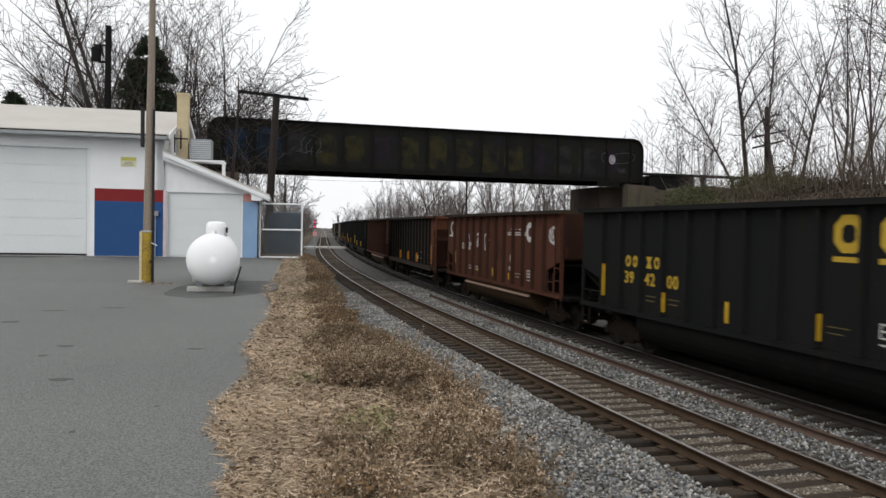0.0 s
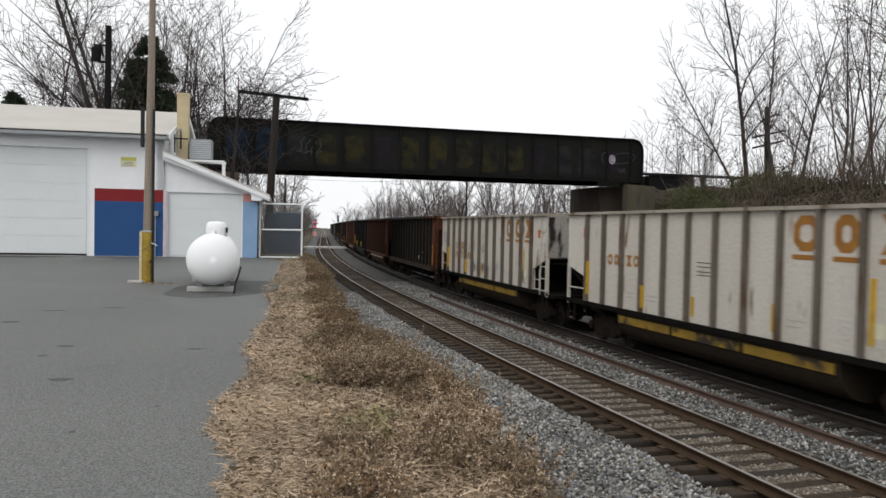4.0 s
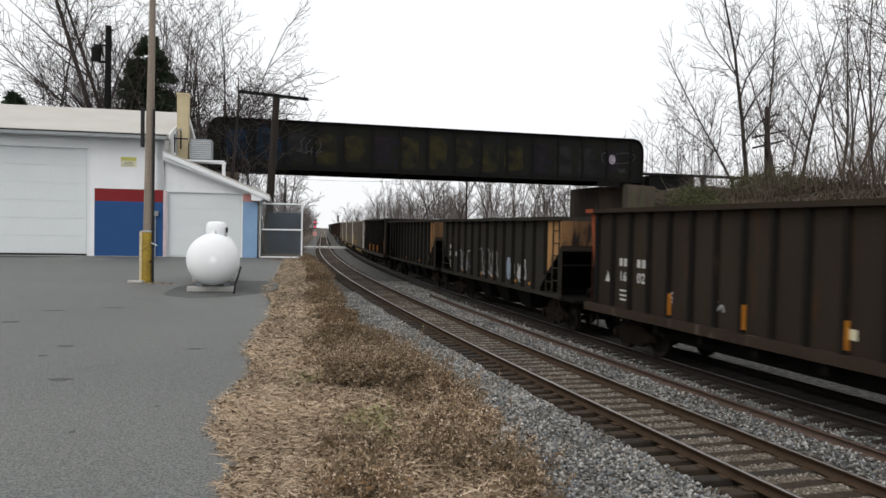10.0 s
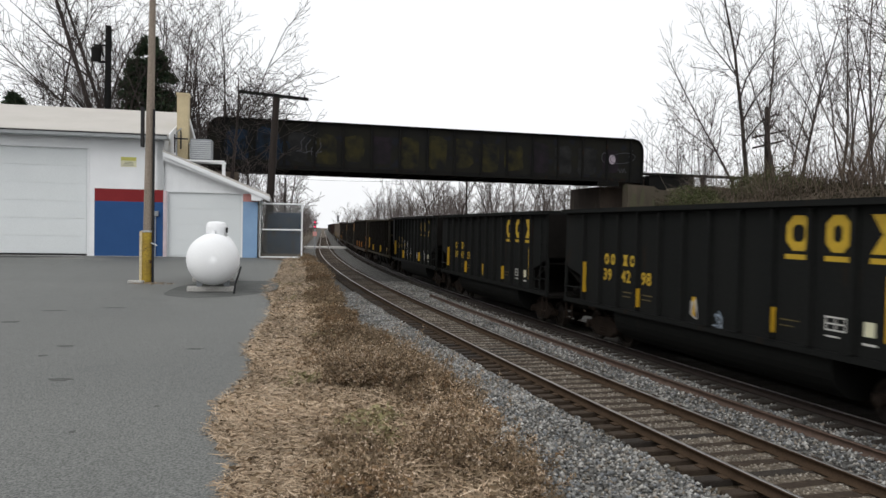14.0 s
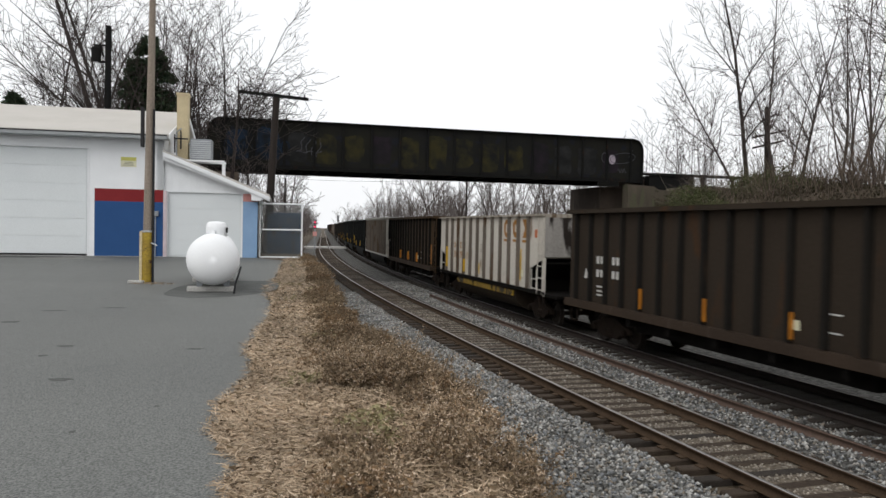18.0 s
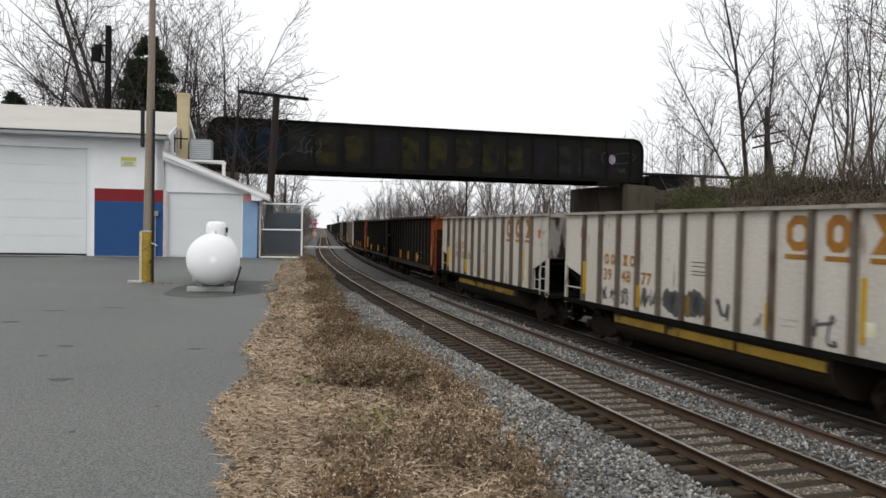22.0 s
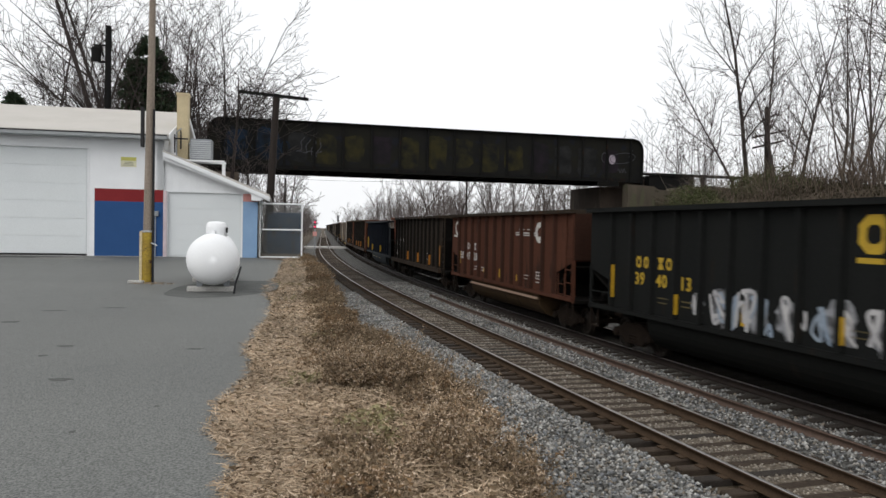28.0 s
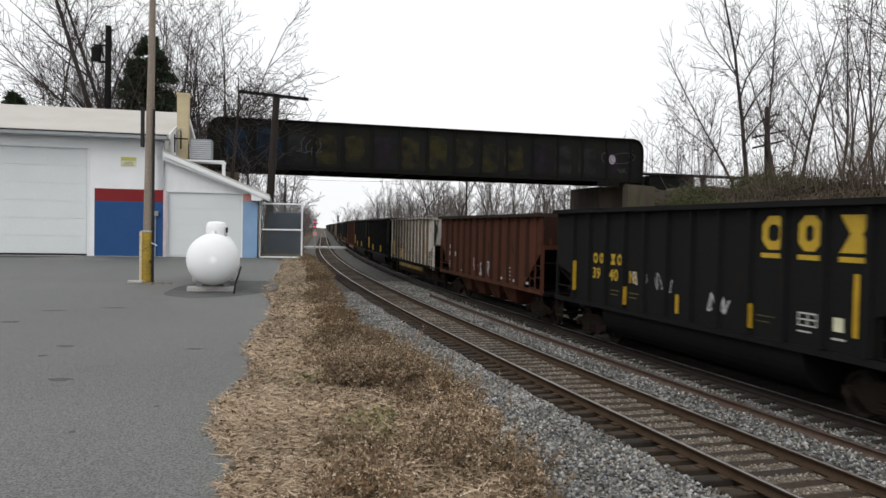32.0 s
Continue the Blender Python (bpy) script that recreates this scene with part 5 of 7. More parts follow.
        if end:
            part("end_panel", Shape().add([(-h + 0.17, -HW, top - 0.1), (-h + 0.17, HW, top - 0.1), (-h + 0.28, HW, 3.35), (-h + 0.28, -HW, 3.35), (-h + 0.18, -HW, top - 0.1), (-h + 0.18, HW, top - 0.1), (-h + 0.29, HW, 3.35), (-h + 0.29, -HW, 3.35)],
                                          [(0, 3, 2, 1), (4, 5, 6, 7), (0, 1, 5, 4), (1, 2, 6, 5), (2, 3, 7, 6), (3, 0, 4, 7)]), E, car, "rusty upper end panel")
        part("end_brace", Shape().box(-h - 0.02, -h + 0.1, -HW, HW, 2.75, 2.92), SCORCH if end else UNDER, car)
        for y in (-0.55, 0.55):
            part("end_post", Shape().add([(-h, y - 0.07, top - 0.1), (-h, y + 0.07, top - 0.1), (-h + 0.6, y + 0.07, 1.2), (-h + 0.6, y - 0.07, 1.2), (-h + 0.2, y - 0.07, top - 0.1), (-h + 0.2, y + 0.07, top - 0.1), (-h + 0.73, y + 0.07, 1.2), (-h + 0.73, y - 0.07, 1.2)],
                                         [(0, 3, 2, 1), (4, 5, 6, 7), (0, 1, 5, 4), (1, 2, 6, 5), (2, 3, 7, 6), (3, 0, 4, 7)]), SCORCH if end else UNDER, car)
        for y in (HW - 0.06, -HW):
            part("corner_post", Shape().box(-h - 0.02, -h + 0.06, y, y + 0.06, 0.95, top - 0.1), E, car)
        if end:
            for y0, y1 in ((HW + 0.001, HW + 0.016), (-HW - 0.016, -HW - 0.001)):
                part("corner_panel", Shape().prism([(h - ribs[-1] - 0.07, 1.3), (h - ribs[-1] - 0.07, top - 0.121), (-h + 0.23, top - 0.121), (-h + 0.76, 1.3)], y0, y1), E, car, "rusty corner panel")
            part("corner_chord", Shape().box(-h, h - ribs[-1] - 0.05, HW + cd + 0.001, HW + cd + 0.012, top - 0.09, top + 0.035), E, car)
        if first:
            F = PAINT[first]
            part("corner_panel", Shape().prism([(h - 0.02, top - 0.121), (h - ribs[0] + 0.07, top - 0.121), (h - ribs[0] + 0.07, 1.3), (h - slant - 0.02, 1.3)], HW + 0.001, HW + 0.016), F, car, "rusty corner panel")
            sloped("end_sheet", h, h - slant, 1, F)
            part("corner_chord", Shape().box(h - ribs[0] + 0.05, h, HW + cd + 0.001, HW + cd + 0.012, top - 0.09, top + 0.035), F, car)
            part("ladder", ladder(h - 0.28, 1.2, 2.9, HW - 0.04, 0.42), SCORCH, car)
        part("rung_ladder", ladder(-h + 0.2, 1.05, top - 0.12, HW - 0.03, 0.42, 0.42), E, car)
    else:
        if end:
            z0 = 2.48 if kind == "tub" else 2.92
            part("end_sheet", Shape().box(-h - 0.02, -h - 0.002, -HW, HW, 3.35 if colour == "slate" else z0, top - 0.1), SOOTT if end == "tan" else E, car, "rusty end sheet")
            if kind == "hop":
                part("corner_panel", Shape().prism([(-h, top - 0.121), (-h + 1.08, top - 0.121), (-h + 1.08, 2.02), (-h + 0.95, 2.1), (-h, 2.8)], HW + 0.001, HW + 0.016), E, car, "tan painted corner sheet")
            else:
                part("corner_panel", Shape().box(-h, -h + 1.0, HW + 0.001, HW + 0.016, 3.4, top - 0.121), E, car)
            if colour == "slate":
                part("lower_end_sheet", Shape().box(-h - 0.015, -h - 0.002, -HW, HW, 2.48, 3.34), UNDER, car, "sooty black end sheet")
        elif colour != "white":
            part("end_sheet", Shape().box(-h - 0.02, -h - 0.002, -HW, HW, 2.48 if kind == "tub" else 2.92, top - 0.1), SCORCH if colour == "red" else UNDER, car, "sooty end sheet")
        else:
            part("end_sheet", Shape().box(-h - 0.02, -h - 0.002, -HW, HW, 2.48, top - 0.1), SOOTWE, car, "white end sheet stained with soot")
        rail = PAINT["white"] if light else P
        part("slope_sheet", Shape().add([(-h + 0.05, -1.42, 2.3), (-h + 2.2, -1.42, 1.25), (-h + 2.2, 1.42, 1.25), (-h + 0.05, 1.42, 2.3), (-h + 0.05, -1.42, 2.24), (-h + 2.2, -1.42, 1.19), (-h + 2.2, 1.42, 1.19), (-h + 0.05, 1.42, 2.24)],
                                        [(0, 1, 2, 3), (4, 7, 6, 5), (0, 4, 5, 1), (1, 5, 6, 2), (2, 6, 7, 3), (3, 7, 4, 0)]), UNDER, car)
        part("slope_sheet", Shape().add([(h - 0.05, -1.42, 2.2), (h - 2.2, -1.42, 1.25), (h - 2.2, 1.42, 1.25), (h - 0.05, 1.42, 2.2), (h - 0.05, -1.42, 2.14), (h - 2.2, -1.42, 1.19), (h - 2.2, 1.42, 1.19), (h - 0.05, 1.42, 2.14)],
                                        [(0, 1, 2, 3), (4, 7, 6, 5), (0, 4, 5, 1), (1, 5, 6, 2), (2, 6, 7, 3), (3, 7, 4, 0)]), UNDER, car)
        # Near-black sheets put in for the shade under the cut-away rear end.
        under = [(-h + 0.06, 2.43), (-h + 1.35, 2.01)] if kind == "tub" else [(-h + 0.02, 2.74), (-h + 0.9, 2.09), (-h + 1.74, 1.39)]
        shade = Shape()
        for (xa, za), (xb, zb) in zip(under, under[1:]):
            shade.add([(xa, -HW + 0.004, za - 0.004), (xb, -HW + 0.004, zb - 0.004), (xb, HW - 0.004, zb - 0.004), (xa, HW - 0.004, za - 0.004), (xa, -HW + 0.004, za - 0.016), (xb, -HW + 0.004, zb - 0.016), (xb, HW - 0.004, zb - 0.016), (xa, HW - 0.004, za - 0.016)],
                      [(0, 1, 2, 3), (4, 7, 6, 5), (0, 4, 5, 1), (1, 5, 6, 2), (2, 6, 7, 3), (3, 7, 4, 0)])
        part("floor_sheet", shade, UNDER, car, "near-black sheet put in for shade under the sloping floor")
        # Near-black panel stands for shade at the back of the rear opening.
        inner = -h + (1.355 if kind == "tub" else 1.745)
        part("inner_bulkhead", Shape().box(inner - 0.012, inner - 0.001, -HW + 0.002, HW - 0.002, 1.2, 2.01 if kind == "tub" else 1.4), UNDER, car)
        for x in (h - 0.05, -h + 0.05):
            part("corner_post", Shape().box(x - 0.045, x + 0.045, HW - 0.06, HW + 0.02, 1.1, 2.9 if kind == "hop" else 2.45), rail, car)
            part("corner_post", Shape().box(x - 0.045, x + 0.045, -HW - 0.02, -HW + 0.06, 1.1, 2.9 if kind == "hop" else 2.3), rail, car)
        part("hand_rail", Shape().box(h - 1.4, h - 0.05, HW - 0.01, HW + 0.02, 1.62, 1.655), rail, car)
        part("ladder", ladder(-h + 0.3, 1.15, top - 0.1, HW + 0.03, 0.5, 0.42), rail, car)
        part("ladder", ladder(-h + 1.0, 1.15, 2.0 if kind == "tub" else 2.5, HW - 0.03, 0.5), rail, car)
        if kind == "hop":
            part("ladder", ladder(h - 0.28, 1.15, 2.8, HW + 0.02, 0.36), rail, car)
    part("stirrup", Shape().box(h - 0.5, h - 0.46, HW - 0.05, HW, 0.6, 1.1).box(h - 0.1, h - 0.06, HW - 0.05, HW, 0.6, 1.1).box(h - 0.5, h - 0.06, HW - 0.05, HW, 0.58, 0.62), TRUCK, car)
    part("stirrup", Shape().box(-h + 0.5, -h + 0.46, HW - 0.05, HW, 0.6, 1.1).box(-h + 0.1, -h + 0.06, HW - 0.05, HW, 0.6, 1.1).box(-h + 0.06, -h + 0.5, HW - 0.05, HW, 0.58, 0.62), TRUCK, car)
    part("brake_cylinder", Shape().tube((-h - 0.02, 0.4, 1.35), (-h - 0.3, 0.4, 1.35), 0.16, n=10), UNDER, car)

    # markings on the side that faces the lot; d is measured back from the leading end
    def plate(name, d0, d1, z0, z1, m, lab=""):
        part(name, side_box(h - d1, h - d0, z0, z1), m, car, lab)

    def rib_strip(k, z0, z1, m):
        x = h - ribs[k] - 0.076
        part("reflective_strip", Shape().box(x - 0.004, x + 0.001, HW + 0.004, HW + 0.115, z0, z1), m, car)

    def digits(text, d, z, size, m):
        me = number_mesh(text)
        part("number", me, m, car, "painted number " + text, turn=Matrix.Translation((h - d, HW + 0.007, z)) @ READ @ Matrix.Diagonal((size, size, size, 1)))

    let = {"white": LETO, "pale": LETK, "black": LETY, "umber": LETY, "slate": LETY}.get(colour, LETW)
    if kind == "tub" or colour == "umber":
        o = ribs[1] if kind == "tub" else ribs[0] - 0.06
        for k in range(2):
            for j in range(2 if (k == 0 or colour != "red") else 1):
                d = o + 0.2 + k * pitch + j * 0.38
                part("lettering", EMBLEM[(2 * k + j) % 3], let, car, turn=Matrix.Translation((h - d, HW + 0.003, 2.47)) @ FLIP @ Matrix.Diagonal((0.36, 1, 0.44, 1)))
        for k, t in enumerate(numbers[:3]):
            digits(t, o + 0.14 + (k - (colour == "red")) * pitch, 2.02, 0.33, let)
        faint = {"white": LETG, "pale": LETG, "red": LETW}.get(colour, LETF)
        for k in range(1, 3):
            plate("fine_print", o + 0.22 + k * pitch, o + 0.7 + k * pitch, 1.72, 1.75, faint)
            plate("fine_print", o + 0.22 + k * pitch, o + 0.62 + k * pitch, 1.6, 1.63, faint)
        if colour == "slate":
            for k in range(3):
                plate("dark_patch", o + 0.1 + k * pitch, o + 0.85 + k * pitch, 2.42, 2.86, UNDER)
                plate("dark_patch", o + 0.1 + k * pitch, o + 0.85 + k * pitch, 1.96, 2.4, UNDER)
        dp = ribs[9] + (0.36 if colour != "umber" else -0.1)
        for z in (1.66, 1.78, 1.9):
            plate("data_panel", dp, dp + 0.5, z, z + 0.03, LETW)
        for q in (dp, dp + 0.24, dp + 0.47):
            plate("data_panel", q, q + 0.03, 1.69, 1.9, LETW)
        plate("fine_print", dp, dp + 0.35, 1.54, 1.57, LETW)
        plate("fine_print", ribs[8] + 0.2, ribs[8] + 0.75, 1.72, 1.74, faint)
        plate("fine_print", ribs[8] + 0.2, ribs[8] + 0.6, 1.6, 1.62, faint)
        if colour != "red":
            plate("sticker", ribs[10] + 0.22, ribs[10] + 0.46, 1.66, 1.92, SIGNP)
            plate("fine_print", ribs[10] + 0.2, ribs[10] + 0.5, 1.5, 1.54, LETW)
        stripes = YEL
        if colour == "white":
            for d, z0, z1 in ((ribs[5] + 0.1, 1.42, 1.9), (ribs[8] - 0.25, 1.42, 2.0), (ribs[10] + 0.12, 1.5, 2.7)):
                plate("reflective_strip", d, d + 0.14, z0, z1, stripes)
            rib_strip(0, 1.5, 2.5, stripes)
            rib_strip(3, 1.4, 2.0, stripes)
            plate("placard", ribs[0] - 0.34, ribs[0] - 0.1, 3.22, 3.52, PATCH)
            plate("placard", L - 0.95, L - 0.72, 3.15, 3.45, PATCH)
            for z in (2.72, 2.62, 2.5, 2.42):
                plate("fine_print", ribs[5] + 0.3, ribs[5] + 0.85, z, z + 0.025, LETK)
        elif colour == "red":
            for d, z0, z1 in ((ribs[0] - 0.1, 1.75, 2.35), (ribs[3] + 0.4, 1.55, 1.7), (ribs[5] + 0.4, 1.45, 1.8), (ribs[7] + 0.3, 1.45, 1.7)):
                plate("reflective_strip", d + 0.12, d + 0.22, z0, z1, stripes)
        elif colour != "pale":
            for d, z0, z1 in ((ribs[5] + 0.36, 1.42, 1.9), (L - 1.85, 1.6, 2.75)):
                plate("reflective_strip", d, d + 0.12, z0, z1, stripes)
            rib_strip(0, 1.55, 2.48, stripes)
            rib_strip(3, 1.4, 1.9, stripes)
            rib_strip(8, 1.43, 1.95, stripes)
        else:
            for d in (ribs[0] + 0.15, ribs[3] - 0.1, ribs[6] + 0.2):
                plate("reflective_strip", d, d + 0.32, 1.55, 1.72, YEL)
    else:
        let = LETW
        dd = ribs[1] if kind == "gon" else ribs[0] + 0.1
        if kind == "gon":
            td, tz = (ribs[0] + 0.1, 1.55) if make == "long" else (ribs[0] + 0.45, 1.98)
            tri = Shape().prism([(h - td, tz), (h - td - 0.25, tz), (h - td - 0.125, tz + 0.32)], HW + 0.001, HW + 0.006)
            part("marker", tri, LETW, car, "small white triangle")
        if numbers:
            for k, t in enumerate(numbers):
                digits(t, ribs[0] + 0.3 if make == "long" else dd + 0.3 + k * pitch, 2.05, 0.4 if make == "long" else 0.27, let)
        else:
            for k in range(2):
                for j in range(2):
                    plate("lettering", dd + 0.3 + k * pitch + j * 0.24, dd + 0.45 + k * pitch + j * 0.24, 2.06, 2.28, let)
        if kind == "gon":
            for k in range(2):
                for j in range(2):
                    plate("lettering", dd + 0.3 + k * pitch + j * 0.24, dd + 0.45 + k * pitch + j * 0.24, 2.46, 2.68, let)
        else:
            for j in range(3):
                plate("lettering", dd + 0.32 + j * 0.17, dd + 0.46 + j * 0.17, 2.42, 2.62, let)
        for z in (1.75, 1.62, 1.5):
            plate("fine_print", dd + 0.35, dd + 0.7, z, z + 0.05, let)
        if kind == "gon":
            for k in () if bare else (4, 7, 10):
                rib_strip(k, 1.36, 1.9, AMB)
            part("reflective_strip", Shape().box(h - ribs[-1] - 0.36, h - ribs[-1] - 0.2, HW + 0.017, HW + 0.021, 1.4, 2.5), AMB, car)
            plate("data_panel", L - 4.2, L - 3.7, 1.95, 1.98, LETW)
            plate("data_panel", L - 4.2, L - 3.7, 1.6, 1.63, LETW)
            plate("sticker", L - 5.0, L - 4.75, 1.55, 1.75, SIGNP)
        else:
            for i in range(7):
                plate("reflective_strip", ribs[2] + 0.5 + i * 1.45, ribs[2] + 0.68 + i * 1.45, 1.4, 1.5, AMB if colour == "grey" else LETW)
            for z in (1.45, 1.6, 1.75, 1.9):
                plate("data_panel", L - 3.9, L - 3.3, z, z + 0.035, LETW)
    if emblem == "blocks":
        big = LETO if colour == "white" else LETY
        d0 = ribs[8] + 0.32 if colour != "umber" else ribs[9] + 0.04
        for k in range(3):
            part("emblem", EMBLEM[k], big, car, "plain painted emblem block", turn=Matrix.Translation((h - d0 - k * pitch, HW + 0.001, 3.12)) @ FLIP)
            part("underline", UNDERLINE, big, car, turn=Matrix.Translation((h - d0 - k * pitch + 0.02, HW + 0.001, 2.95)) @ FLIP)
    elif emblem == "disc":
        x = h - ribs[9] - 0.6
        pts = [(math.cos(i * 0.2618), math.sin(i * 0.2618)) for i in range(24)]
        disc = band([(x + p * 0.37, 3.34 + q * 0.37) for p, q in pts], [(x + p * 0.17, 3.34 + q * 0.17) for p, q in pts])
        disc.v = [(p, q + HW, r) for p, q, r in disc.v]
        part("emblem", disc, LETW, car, "plain white painted disc")
        part("emblem_bar", side_box(x + 0.3, x + 2.4, 3.29, 3.33), LETW, car)
        part("emblem_bar", side_box(x + 0.3, x + 2.4, 3.21, 3.25), LETW, car)
        part("lettering", side_box(x + 1.5, x + 2.05, 3.42, 3.455), LETW, car)
        part("lettering", side_box(x + 0.7, x + 1.2, 3.42, 3.455), LETW, car)
        x = h - 0.85
        small = band([(x + p * 0.34, 3.45 + q * 0.34) for p, q in pts], [(x + p * 0.2, 3.45 + q * 0.2) for p, q in pts])
        small.v = [(p, q + HW, r) for p, q, r in small.v]
        part("emblem", small, LETW, car, "plain white painted disc")
        part("emblem_bar", side_box(x - 0.1, x + 0.55, 3.02, 3.12), LETW, car)
    for d, z, size, fat, tone in graffiti:
        m = {"w": SPRAY, "k": SPRAYK, "b": SPRAYB}[tone] if fat != 3 or tone == "k" else SPRAYM
        part("graffiti", throw_up(rng, h - d, z, size) if fat == 2 else blot(rng, h - d, z, size) if fat == 3 else scrawl(rng, h - d, z, size, fat), m, car, {"w": "white", "k": "black", "b": "pale blue"}[tone] + " sprayed scrawl")
    CARS.append((car, u, L))
    return car


